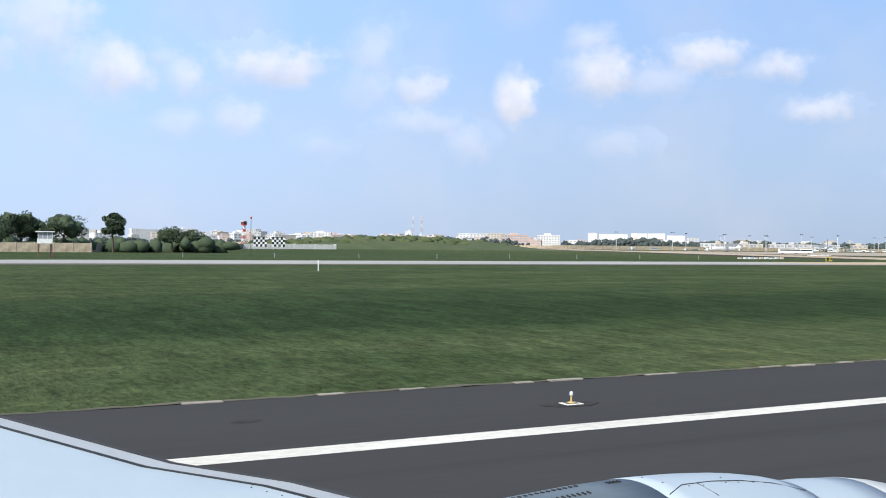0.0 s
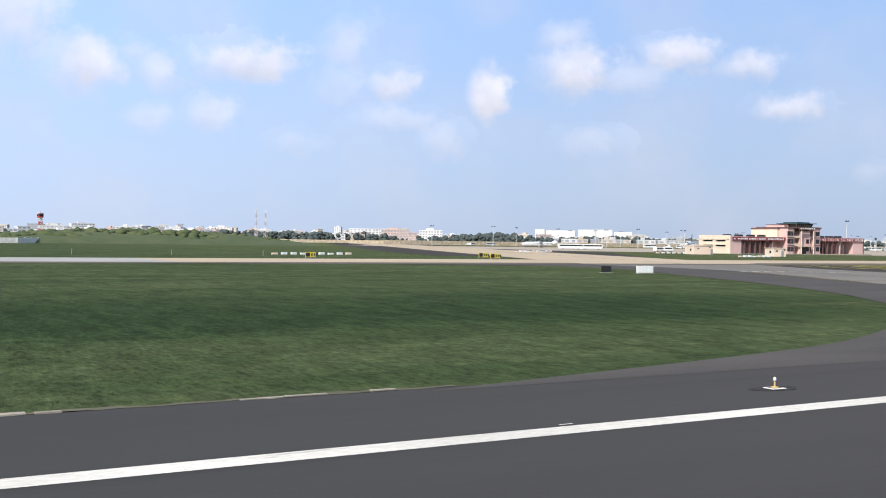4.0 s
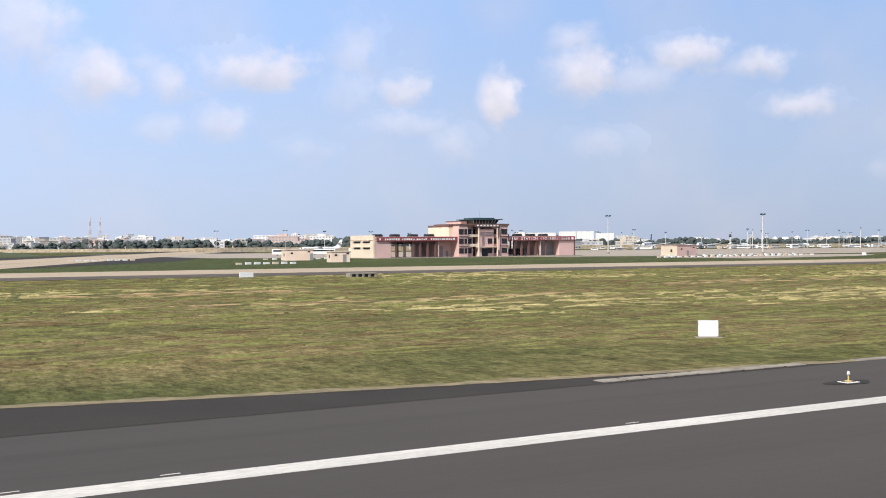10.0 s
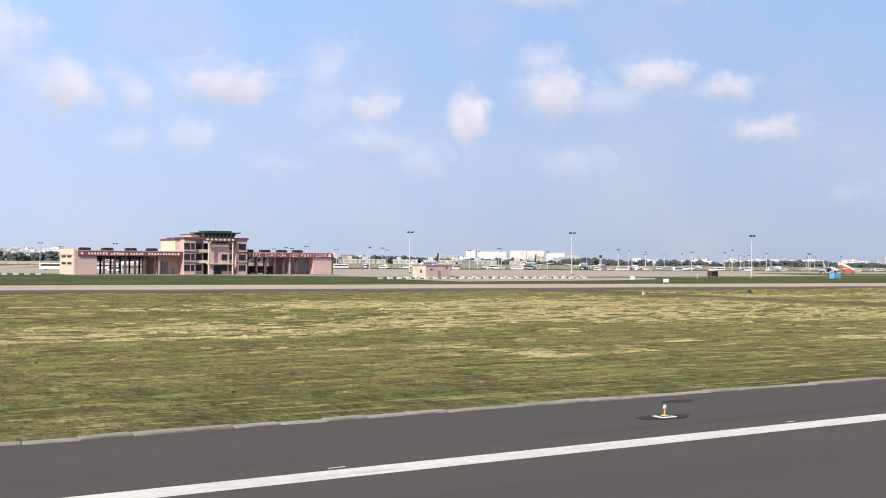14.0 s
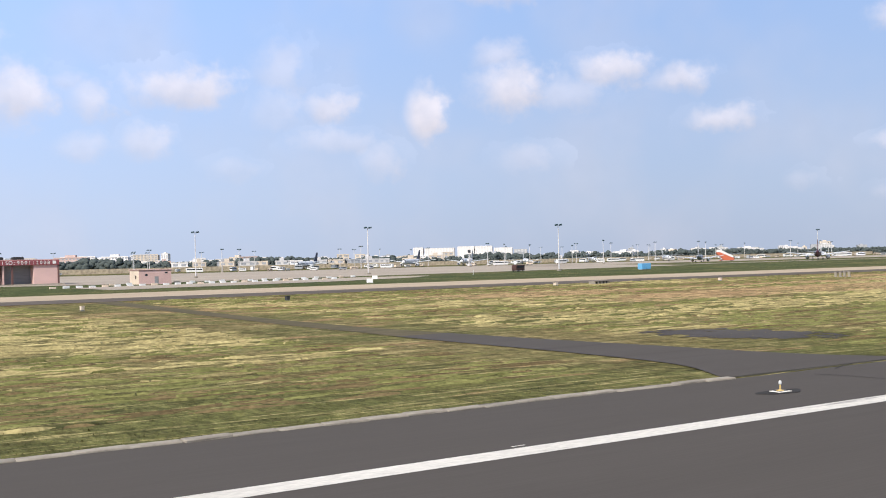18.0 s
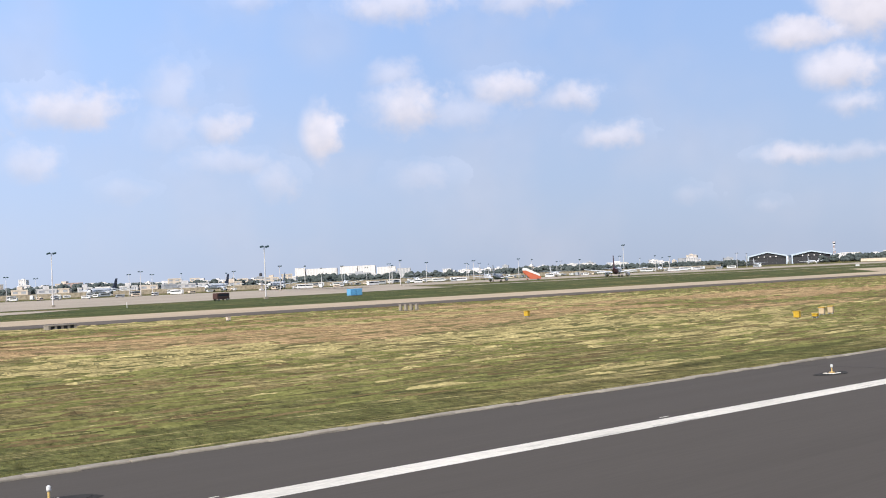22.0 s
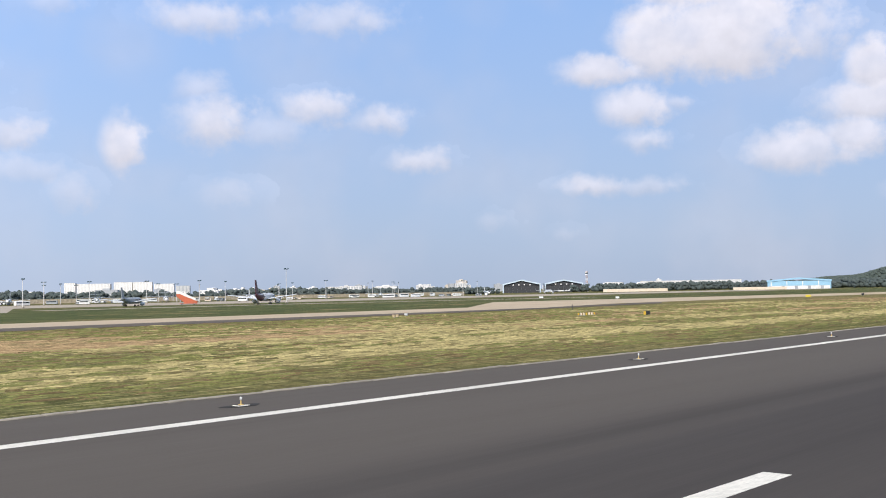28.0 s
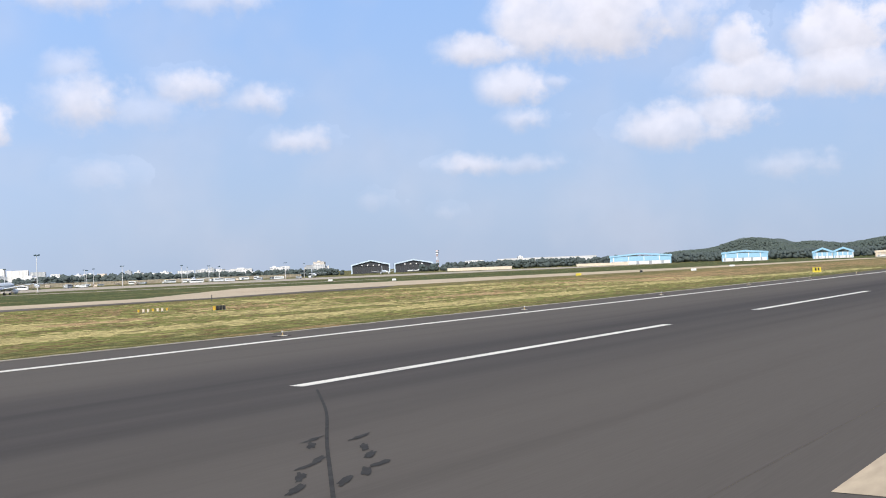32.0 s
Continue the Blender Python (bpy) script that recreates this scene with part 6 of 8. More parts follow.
def airliner(x, y, turn, tail_mat, rear_mat, label, size=1.0, prop=False, body=None):
    """A parked airliner; its nose points along +x before the turn."""
    p = base("airliner", x, y, turn, label=label, category="aircraft", group="parked aircraft")
    p.location.z = gz(x, y) + 0.05
    p.scale = (size, size, size)
    part("fuselage", lathe([(18.6, 0.12, 3.2), (18.2, 0.6, 3.2), (17.2, 1.2, 3.3), (15.5, 1.75, 3.5), (13.5, 1.95, 3.6), (-6, 1.95, 3.6), (-8, 1.9, 3.65)], 18), body or SKIN_WHITE, p, "painted fuselage", True)
    part("rear_fuselage", lathe([(-8, 1.9, 3.65), (-11, 1.6, 3.9), (-15, 0.95, 4.4), (-18.4, 0.3, 4.8)], 18), rear_mat, p, "", True)
    part("cockpit_window", lathe([(16.0, 1.66, 3.62), (16.6, 1.44, 3.62)], 18), GLASS, p, "dark cockpit windows")
    for s in (-1, 1):
        part("window_row", box(-12, 14, s * 1.9 - 0.06, s * 1.9 + 0.06, 3.95, 4.2), GLASS, p, "row of dark cabin windows")
        if prop:
            part("wing", wing_plate(((2.6, s * 0.5, 5.6), (-1.2, s * 0.5, 5.5)), ((1.6, s * 17, 5.8), (-0.4, s * 17, 5.75)), 0.6, 0.25), SKIN_GREY, p)
            e = part("engine", lathe([(4.6, 0.35, 5.1), (4.0, 0.6, 5.1), (-1.0, 0.55, 5.0), (-2.4, 0.2, 5.0)], 12), SKIN_WHITE, p)
            e.location.y = s * 5.0
            part("propeller", boxes((4.6, 4.7, s * 5 - 0.1, s * 5 + 0.1, 3.4, 6.8), (4.6, 4.7, s * 5 - 1.7, s * 5 + 1.7, 5.0, 5.2)), BLACK, e).location.y = -s * 5.0
        else:
            part("wing", wing_plate(((4.0, s * 1.6, 2.6), (-3.0, s * 1.6, 2.5)), ((-3.6, s * 17, 4.7), (-5.2, s * 17, 4.7)), 0.9, 0.35), SKIN_WHITE, p)
            part("winglet", wing_plate(((-3.6, s * 17, 4.7), (-5.2, s * 17, 4.7)), ((-5.0, s * 17.5, 6.8), (-5.8, s * 17.5, 6.8)), 0.2, 0.1), tail_mat, p)
            e = part("engine", lathe([(5.4, 0.9, 1.55), (5.2, 1.1, 1.55), (3.4, 1.15, 1.55), (1.4, 0.85, 1.6), (0.4, 0.45, 1.65)], 16), SKIN_WHITE, p, "", True)
            e.location.y = s * 5.6
            part("intake", lathe([(5.25, 0.8, 1.55), (5.45, 0.82, 1.55)], 16), DARK, e, "dark engine intake")
        hz = 8.6 if prop else 4.6
        part("tailplane", wing_plate(((-13.6, s * 0.4, hz), (-17.2, s * 0.4, hz)), ((-16.6, s * 6.2, hz + 0.5), (-18.2, s * 6.2, hz + 0.5)), 0.35, 0.15), SKIN_GREY, p)
    bm = bmesh.new()
    outline = [(-11.0, 5.4), (-13.6, 6.6), (-17.0, 11.6), (-19.2, 11.6), (-17.8, 5.0)]
    lo = [bm.verts.new((a, -0.16, b)) for a, b in outline]
    hi = [bm.verts.new((a, 0.16, b)) for a, b in outline]
    bm.faces.new(lo[::-1]), bm.faces.new(hi)
    for i in range(5):
        bm.faces.new((lo[i], lo[(i + 1) % 5], hi[(i + 1) % 5], hi[i]))
    bmesh.ops.recalc_face_normals(bm, faces=bm.faces)
    part("tail_fin", bm, tail_mat, p, "coloured tail fin")
    for gx_, gy_, r in ((14, 0, 0.42), (-1.2, -2.8, 0.6), (-1.2, 2.8, 0.6)):
        leg = part("gear_leg", tube((gx_, gy_, r), (gx_, gy_, 2.4), 0.12, 0.14, 8), STEEL, p)
        for s in (-1, 1):
            part("tyre", tube((gx_, gy_ + s * 0.3 - 0.12, r), (gx_, gy_ + s * 0.3 + 0.12, r), r, r, 14), RUBBER, leg)
    return p


airliner(984, 396, 38, TAIL_PLUM, TAIL_PLUM, "parked airliner with a dark plum tail and rear fuselage")
airliner(834, 752, 220, TAIL_NAVY, SKIN_WHITE, "parked white airliner with a dark navy tail", 1.1)
airliner(902, 708, 220, TAIL_NAVY, SKIN_WHITE, "parked white airliner with a dark navy tail", 1.1)
airliner(935, 680, 222, SKIN_GREY, SKIN_WHITE, "parked white airliner with a pale grey tail")
airliner(1010, 705, 240, SKIN_GREY, SKIN_GREY, "parked grey airliner facing the field", 0.8)
airliner(1068, 690, 242, TAIL_NAVY, SKIN_WHITE, "parked turboprop with a high wing", 0.75, True)
airliner(1066, 600, 238, SKIN_GREY, SKIN_WHITE, "parked turboprop with a high wing", 0.8, True)
airliner(1154, 620, 240, SKIN_WHITE, SKIN_WHITE, "parked turboprop with a high wing", 0.75, True)
airliner(1330, 660, 225, SKIN_GREY, SKIN_WHITE, "parked white airliner seen from ahead", 0.8)
airliner(1480, 660, 230, SKIN_WHITE, SKIN_WHITE, "parked turboprop with a high wing", 0.75, True)
airliner(1640, 700, 230, SKIN_GREY, SKIN_WHITE, "parked white airliner seen from ahead", 0.8)
airliner(943, 447, 40, SKIN_GREY, SKIN_GREY, "parked grey airliner with its tail towards the field", 0.8, body=SKIN_GREY)
airliner(560, 600, 160, SKIN_WHITE, SKIN_WHITE, "parked turboprop beside the fire station", 0.7, True)


def stairs_truck(x, y, turn):
    s = base("boarding_stairs", x, y, turn, label="orange and white mobile boarding stairs", category="boarding stairs")
    s.scale = (1.08, 1.0, 1.0)
    bm = bmesh.new()
    side = [(-4, 0.7), (1.4, 0.7), (4.4, 3.4), (5.6, 4.4), (5.6, 5.9), (4.2, 5.9), (-4, 2.0)]
    for yy in (-1.1, 1.0):
        lo = [bm.verts.new((a, yy, b)) for a, b in side]
        hi = [bm.verts.new((a, yy + 0.1, b)) for a, b in side]
        bm.faces.new(lo[::-1]), bm.faces.new(hi)
        for i in range(len(side)):
            bm.faces.new((lo[i], lo[(i + 1) % len(side)], hi[(i + 1) % len(side)], hi[i]))
    bmesh.ops.recalc_face_normals(bm, faces=bm.faces)
    part("side_panel", bm, ORANGE, s, "orange side panels")
    for k in range(16):
        part("tread", box(-3.8 + k * 0.5, -3.3 + k * 0.5, -1.0, 1.0, 0.85 + k * 0.235, 0.95 + k * 0.235), WHITE, s)
    bm = bmesh.new()
    for yy in (-1.14, 1.04):
        vs = [bm.verts.new((a, yy + d, b)) for d in (0, 0.1) for a, b in ((-3.6, 2.1), (4.2, 5.8), (5.7, 5.8), (5.7, 7.4), (4.0, 7.4), (-3.6, 3.3))]
        bm.faces.new(vs[:6][::-1]), bm.faces.new(vs[6:])
        for i in range(6):
            bm.faces.new((vs[i], vs[(i + 1) % 6], vs[6 + (i + 1) % 6], vs[6 + i]))
    bmesh.ops.recalc_face_normals(bm, faces=bm.faces)
    part("handrail_panel", bm, WHITE, s, "white handrail panels")
    part("platform", box(4.2, 5.8, -1.0, 1.0, 4.5, 4.65), STEEL, s)
    part("chassis", box(-4.4, 4.2, -1.0, 1.0, 0.5, 0.85, 0.05), ORANGE, s)
    part("cab", box(-4.6, -3.0, -1.0, 0.0, 0.85, 2.1, 0.1), ORANGE, s)
    part("prop", boxes((3.6, 3.9, -0.9, -0.7, 0.8, 4.4), (3.6, 3.9, 0.7, 0.9, 0.8, 4.4)), STEEL, s)
    wheels(s, [(-3, -0.9), (-3, 0.9), (3, -0.9), (3, 0.9)], 0.45)


stairs_truck(995, 474, 150)


def van(x, y, turn, mat, long, high, label, cat="van"):
    v = base(cat.replace(" ", "_"), x, y, turn, label=label, category=cat, group="apron vehicles")
    part("body", box(-long / 2, long / 2, -1.0, 1.0, 0.45, high, 0.15), mat, v)
    part("bumper", box(long / 2 - 0.05, long / 2 + 0.12, -0.95, 0.95, 0.4, 0.62, 0.04), BLACK, v)
    part("side_window", boxes((-long / 2 + 0.6, long / 2 - 0.5, -1.03, -0.97, high * 0.6, high * 0.85), (-long / 2 + 0.6, long / 2 - 0.5, 0.97, 1.03, high * 0.6, high * 0.85)), GLASS, v)
    part("windscreen", box(long / 2 - 0.03, long / 2 + 0.03, -0.85, 0.85, high * 0.55, high * 0.88), GLASS, v)
    wheels(v, [(-long * 0.32, -0.85), (-long * 0.32, 0.85), (long * 0.32, -0.85), (long * 0.32, 0.85)], 0.38, 0.25)
    return v


van(490, 470, -20, WHITE, 14, 3.1, "long white apron bus with dark windows", "bus")
van(512, 480, -25, WHITE, 12, 3.0, "long white apron bus with dark windows", "bus")
van(706, 307, 20, BROWN_COAT, 5.6, 2.4, "dark brown service truck on the apron", "truck")
for x, y, a in ((484, 392, 12), (497, 400, 170), (536, 396, 5), (546, 410, 160)):
    van(x, y, a, WHITE, 5.2, 2.3, "white service van behind the fire station")
rng = random.Random(5)
for k in range(120):
    x = rng.uniform(600, 1480)
    y = rng.uniform(600, 790)
    kind = rng.random()
    if kind < 0.55:
        van(x, y, rng.uniform(0, 360), rng.choice([WHITE, WHITE, CREAM, SKIN_GREY]), rng.uniform(4.2, 5.6), rng.uniform(1.7, 2.4), "small pale service van on the apron")
    elif kind < 0.8:
        van(x, y, rng.uniform(0, 360), rng.choice([SKIN_GREY, WHITE, SKIN_WHITE]), rng.uniform(6, 9), rng.uniform(2.6, 3.3), "service truck on the apron", "truck")
    else:
        van(x, y, rng.uniform(0, 360), WHITE, rng.uniform(9, 12), 3.0, "white apron bus with dark windows", "bus")


def container(x, y, turn):
    c = base("blue_cabin", x, y, turn, label="bright blue portable cabin in two halves", category="cabin")
    c.scale = (0.74, 0.74, 0.78)
    for s in (0, 1):
        b = part("cabin_box", box(-3.0 + s * 3.1, -0.1 + s * 3.1, -1.3, 1.3, 0.2, 2.7, 0.04), BRIGHTBLUE, c)
        for k in range(7):
            part("rib", box(-2.8 + s * 3.1 + k * 0.4, -2.7 + s * 3.1 + k * 0.4, -1.36, -1.3, 0.3, 2.6), BRIGHTBLUE, b)
        part("skid", box(-2.9 + s * 3.1, -0.2 + s * 3.1, -1.1, 1.1, 0, 0.2), STEEL, b)


container(731, 269, 5)


def control_mast(x, y, high, mats, label):
    """A lattice mast with a cabin at its top."""
    t = base("lattice_tower", x, y, 20, label=label, category="tower")
    n = 6
    for k in range(n):
        z0, z1 = high * 0.78 * k / n, high * 0.78 * (k + 1) / n
        w0, w1 = 1.7 - 0.7 * k / n, 1.7 - 0.7 * (k + 1) / n
        bm = bmesh.new()
        for sx in (-1, 1):
            for sy in (-1, 1):
                add_tube(bm, (sx * w0, sy * w0, z0), (sx * w1, sy * w1, z1), 0.2, 0.2, 5)
        for a, b in (((-1, -1), (1, -1)), ((1, -1), (1, 1)), ((1, 1), (-1, 1)), ((-1, 1), (-1, -1))):
            add_tube(bm, (a[0] * w0, a[1] * w0, z0), (b[0] * w1, b[1] * w1, z1), 0.14, 0.14, 4)
            add_tube(bm, (b[0] * w0, b[1] * w0, z0), (a[0] * w1, a[1] * w1, z1), 0.14, 0.14, 4)
        part("lattice_bay", bm, mats[k % 2], t)
    part("cabin", box(-1.8, 1.8, -1.8, 1.8, high * 0.78, high * 0.92, 0.15), mats[0], t)
    part("cabin_roof", box(-2.1, 2.1, -2.1, 2.1, high * 0.92, high * 0.95, 0.1), mats[1], t)
    part("cabin_window", box(-1.85, 1.85, -1.85, 1.85, high * 0.84, high * 0.89), GLASS, t)
    part("aerial", tube((0, 0, high * 0.95), (0, 0, high), 0.1, 0.05, 5), mats[0], t)


control_mast(283, 893, 22.5, (RED, WHITE), "red and white banded lattice tower with a cabin")
control_mast(2105, 958, 34, (CITY_A, CITY_C), "red and white banded lattice tower beside the hangars")


def slim_mast(x, y, high):
    t = base("radio_mast", x, y, 10, label="slim red and white guyed radio mast", category="radio mast", group="twin radio masts")
    for k in range(8):
        z0, z1 = high * k / 8, high * (k + 1) / 8
        bm = bmesh.new()
        w0, w1 = 1.5 - 1.2 * k / 8, 1.5 - 1.2 * (k + 1) / 8
        for sx in (-1, 1):
            for sy in (-1, 1):
                add_tube(bm, (sx * w0, sy * w0, z0), (sx * w1, sy * w1, z1), 0.14, 0.14, 4)
        add_tube(bm, (-w0, -w0, z0), (w1, w1, z1), 0.1, 0.1, 4), add_tube(bm, (w0, -w0, z0), (-w1, w1, z1), 0.1, 0.1, 4)
        part("mast_bay", bm, (CITY_C, CITY_A)[k % 2], t)


slim_mast(501, 1003, 32), slim_mast(509, 998, 32)


def checker_board(x, y, turn):
    c = base("checker_board", x, y, turn, label="black and white chequered screen on posts", category="sign board", group="chequered screens")
    part("backing", box(-2.9, 2.9, -0.1, 0.1, 1.4, 5.6), WHITE, c)
    for i in range(6):
        for j in range(4):
            if (i + j) % 2:
                part("checker", box(-2.85 + i * 0.95, -1.9 + i * 0.95, -0.16, -0.1, 1.45 + j * 1.03, 2.48 + j * 1.03), BLACK, c)
    part("roof_edge", box(-3.1, 3.1, -0.3, 0.5, 5.6, 5.8), DARK, c)
    for u in (-2.4, 0, 2.4):
        part("post", box(u - 0.12, u + 0.12, 0.1, 0.3, -0.2, 5.4), STEEL, c)


checker_board(149.5, 448, -16), checker_board(157.2, 446, -16)

# ---- trees, scrub, walls ----
def add_clump(bm, c, r, flat=0.8, seed=0):
    """An uneven puff of leaves."""
    made = bmesh.ops.create_icosphere(bm, subdivisions=2, radius=1.0)["verts"]
    c = Vector(c)
    for v in made:
        n = 1 + 0.55 * noise.noise(v.co * 1.7 + Vector((seed * 3.1, c.x, c.y))) + 0.3 * noise.noise(v.co * 4.5 + Vector((c.y, seed, 1)))
        v.co = c + Vector((v.co.x * r * n, v.co.y * r * n, v.co.z * r * flat * n))
    return bm


def tree(x, y, high, spread_, seed, label):
    r = random.Random(seed)
    t = base("tree", x, y, r.uniform(0, 360), label=label, category="tree", group="trees by the perimeter wall")
    bm = bmesh.new()
    add_tube(bm, (0, 0, -0.3), (0.2, 0.1, high * 0.45), 0.03 * high, 0.018 * high, 9)
    for k in range(6):
        a = k * 1.05 + r.uniform(-0.3, 0.3)
        add_tube(bm, (0.2, 0.1, high * (0.3 + 0.03 * k)), (math.cos(a) * spread_ * 0.6, math.sin(a) * spread_ * 0.6, high * (0.55 + 0.06 * k)), 0.011 * high, 0.004 * high, 6)
    part("trunk", bm, BARK, t, "grey-brown trunk with limbs")
    # leaves: many small folded blades gathered into clumps
    vs, fs = [], []
    for k in range(34):
        a, d = r.uniform(0, 6.283), spread_ * math.sqrt(r.random()) * 0.85
        cz = high * (0.45 + 0.47 * r.random() * (1 - (d / spread_) ** 2 * 0.5))
        cr = spread_ * r.uniform(0.2, 0.36)
        cx, cyy = d * math.cos(a), d * math.sin(a)
        for q in range(120):
            th, ph = r.uniform(0, 6.283), math.acos(r.uniform(-1, 1))
            rr = cr * r.uniform(0.55, 1.05)
            p = Vector((cx + rr * math.sin(ph) * math.cos(th), cyy + rr * math.sin(ph) * math.sin(th), cz + rr * 0.8 * math.cos(ph)))
            u = Vector((r.uniform(-1, 1), r.uniform(-1, 1), r.uniform(-1, 1))).normalized()
            w = u.orthogonal().normalized()
            s = r.uniform(0.16, 0.34) * high / 10
            i = len(vs)
            vs += [p - u * s, p + w * s * 0.6, p + u * s, p - w * s * 0.6]
            fs.append((i, i + 1, i + 2, i + 3))
    me = bpy.data.meshes.new("crown")
    me.from_pydata(vs, [], fs)
    me.materials.append(LEAF)
    crown = new("crown", me)
    crown.parent = t
    bm = bmesh.new()
    for k in range(9):
        a, d = r.uniform(0, 6.283), spread_ * r.uniform(0.1, 0.55)
        add_clump(bm, (d * math.cos(a), d * math.sin(a), high * r.uniform(0.5, 0.78)), spread_ * r.uniform(0.28, 0.42), 0.8, seed + k)
    part("inner_foliage", bm, LEAF, t)
    return t


for k, (x, y, h, s) in enumerate(((22, 318, 10, 5.5), (31, 322, 9.0, 5), (38, 330, 12.5, 6.5), (48, 318, 11.5, 6.5), (59.5, 306, 11.8, 3.4), (80, 322, 8.0, 4.6), (87, 326, 7.5, 4.4), (10, 325, 11, 6), (-4, 325, 12, 6.5), (-20, 330, 12, 7), (43, 338, 10, 6))):
    tree(x, y, h, s, 40 + k, "broad dark green tree behind the perimeter wall")


def woods(name, label, items, material, seed):
    """Far woodland in one piece: overlapping uneven crowns."""
    r = random.Random(seed)
    vs, fs = [], []
    src = bmesh.new()
    bmesh.ops.create_icosphere(src, subdivisions=1, radius=1.0)
    ico_v = [v.co.copy() for v in src.verts]
    ico_f = [tuple(v.index for v in f.verts) for f in src.faces]
    src.free()
    for x, y, z, rad, up in items:
        i = len(vs)
        s = r.uniform(0, 100)
        for v in ico_v:
            n = 1 + 0.5 * noise.noise(v * 1.6 + Vector((s, 0, 0))) + 0.32 * noise.noise(v * 4.2 + Vector((0, s, 0)))
            vs.append((x + v.x * rad * n, y + v.y * rad * n, z + v.z * up * n))
        fs += [tuple(i + q for q in f) for f in ico_f]
    me = bpy.data.meshes.new(name)
    me.from_pydata(vs, [], fs)
    me.materials.append(material)
    me.polygons.foreach_set("use_smooth", [True] * len(me.polygons))
    return tagged(new(name, me), label=label, category="trees", kind="stuff")


r = random.Random(9)
items = [(r.uniform(-40, 98), r.uniform(319, 340), 1.6 + r.uniform(0, 1.6), r.uniform(1.6, 3.2), r.uniform(1.4, 2.6)) for k in range(150)]
woods("hedge", "dense dark shrubs under the trees behind the wall", items, LEAF, 12)
rng = random.Random(11)


def crowns(trees):
    """Puffs for a run of trees, (x, y, height) each: a rounded crown of eight uneven lobes over a low skirt."""
    out = []
    for x, y, high in trees:
        z0 = gz(x, y)
        out.append((x, y, z0 + high * 0.30, high * 0.42, high * 0.34))
        for k in range(8):
            a, d = rng.uniform(0, 6.283), high * rng.uniform(0.05, 0.36)
            z = z0 + high * rng.uniform(0.45, 0.86) - 0.35 * d
            lobe = high * rng.uniform(0.13, 0.24)
            out.append((x + d * math.cos(a), y + d * math.sin(a), z, lobe * 1.15, lobe))
    return out


belt = []
for k in range(1060):  # behind the apron wall
    x = 640 + 1210 * (k / 1060) + rng.uniform(-5, 5)
    y = 872 + rng.uniform(-10, 60) + 40 * noise.noise((x * 0.01, 0, 0)) + max(0, x - 1500) * 0.25
    belt.append((x, y, rng.uniform(6.5, 11.0) * (1.0 + 0.45 * noise.noise((x * 0.012, 7, 0)))))
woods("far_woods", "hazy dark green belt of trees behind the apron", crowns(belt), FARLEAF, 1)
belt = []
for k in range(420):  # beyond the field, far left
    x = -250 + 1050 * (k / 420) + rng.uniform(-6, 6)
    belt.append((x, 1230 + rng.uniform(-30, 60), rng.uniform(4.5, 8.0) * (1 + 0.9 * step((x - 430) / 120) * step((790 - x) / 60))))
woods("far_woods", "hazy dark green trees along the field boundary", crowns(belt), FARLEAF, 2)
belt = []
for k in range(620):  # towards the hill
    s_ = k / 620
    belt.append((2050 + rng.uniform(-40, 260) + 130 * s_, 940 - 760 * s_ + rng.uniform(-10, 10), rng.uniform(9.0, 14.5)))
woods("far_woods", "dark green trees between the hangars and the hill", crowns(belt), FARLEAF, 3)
# scrub on the low mound
items = []
for k in range(420):
    a, d = rng.uniform(0, 6.283), math.sqrt(rng.random())
    x, y = 285 + 95 * d * math.cos(a), 600 + 40 * d * math.sin(a)
    items.append((x, y, gz(x, y) + 6.0 * (1 - d * d) + 0.4, rng.uniform(2.2, 5), rng.uniform(1.2, 2.6)))
woods("scrub", "low green bushes covering the mound", items, SCRUB, 4)
bm = bmesh.new()
N = 40
grid = []
for j in range(N + 1):
    row = []
    for i in range(N + 1):
        x, y = 165 + 240 * i / N, 545 + 110 * j / N
        d = math.hypot((x - 285) / 118, (y - 600) / 54)
        row.append(bm.verts.new((x, y, gz(x, y) - 0.1 + 6.2 * max(0, 1 - d * d) * (1 + 0.3 * noise.noise((x * 0.04, y * 0.04, 0))))))
    grid.append(row)
for a, b in zip(grid, grid[1:]):
    for i in range(N):
        bm.faces.new((a[i], a[i + 1], b[i + 1], b[i]))
tagged(link_mesh("mound", bm, SCRUB, True), label="low overgrown earth mound", category="mound", kind="structure")
# hill
bm = bmesh.new()
grid = []
NX, NY = 90, 40
for j in range(NY + 1):
    row = []
    for i in range(NX + 1):
        u, v = i / NX, j / NY
        x, y = 2760 + 700 * v, 1080 - 1180 * u
        ridge = 20 + 22 * math.exp(-((u - 0.262) / 0.05) ** 2) + 9 * math.exp(-((u - 0.37) / 0.03) ** 2) + 13 * math.exp(-((u - 0.52) / 0.06) ** 2) + 16 * math.exp(-((u - 0.8) / 0.12) ** 2)
        z = ridge * step(v / 0.4) * step((1 - v) / 0.4) * step(u / 0.15)
        z += 4.5 * noise.noise((x * 0.02, y * 0.02, 0)) * step(v / 0.3) + 2.5 * noise.noise((x * 0.07, y * 0.07, 4)) * step(v / 0.2)
        row.append(bm.verts.new((x, y, -5 + z)))
    grid.append(row)
for a, b in zip(grid, grid[1:]):
    for i in range(NX):
        bm.faces.new((a[i], a[i + 1], b[i + 1], b[i]))
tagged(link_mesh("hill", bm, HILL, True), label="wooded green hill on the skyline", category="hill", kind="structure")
items = []
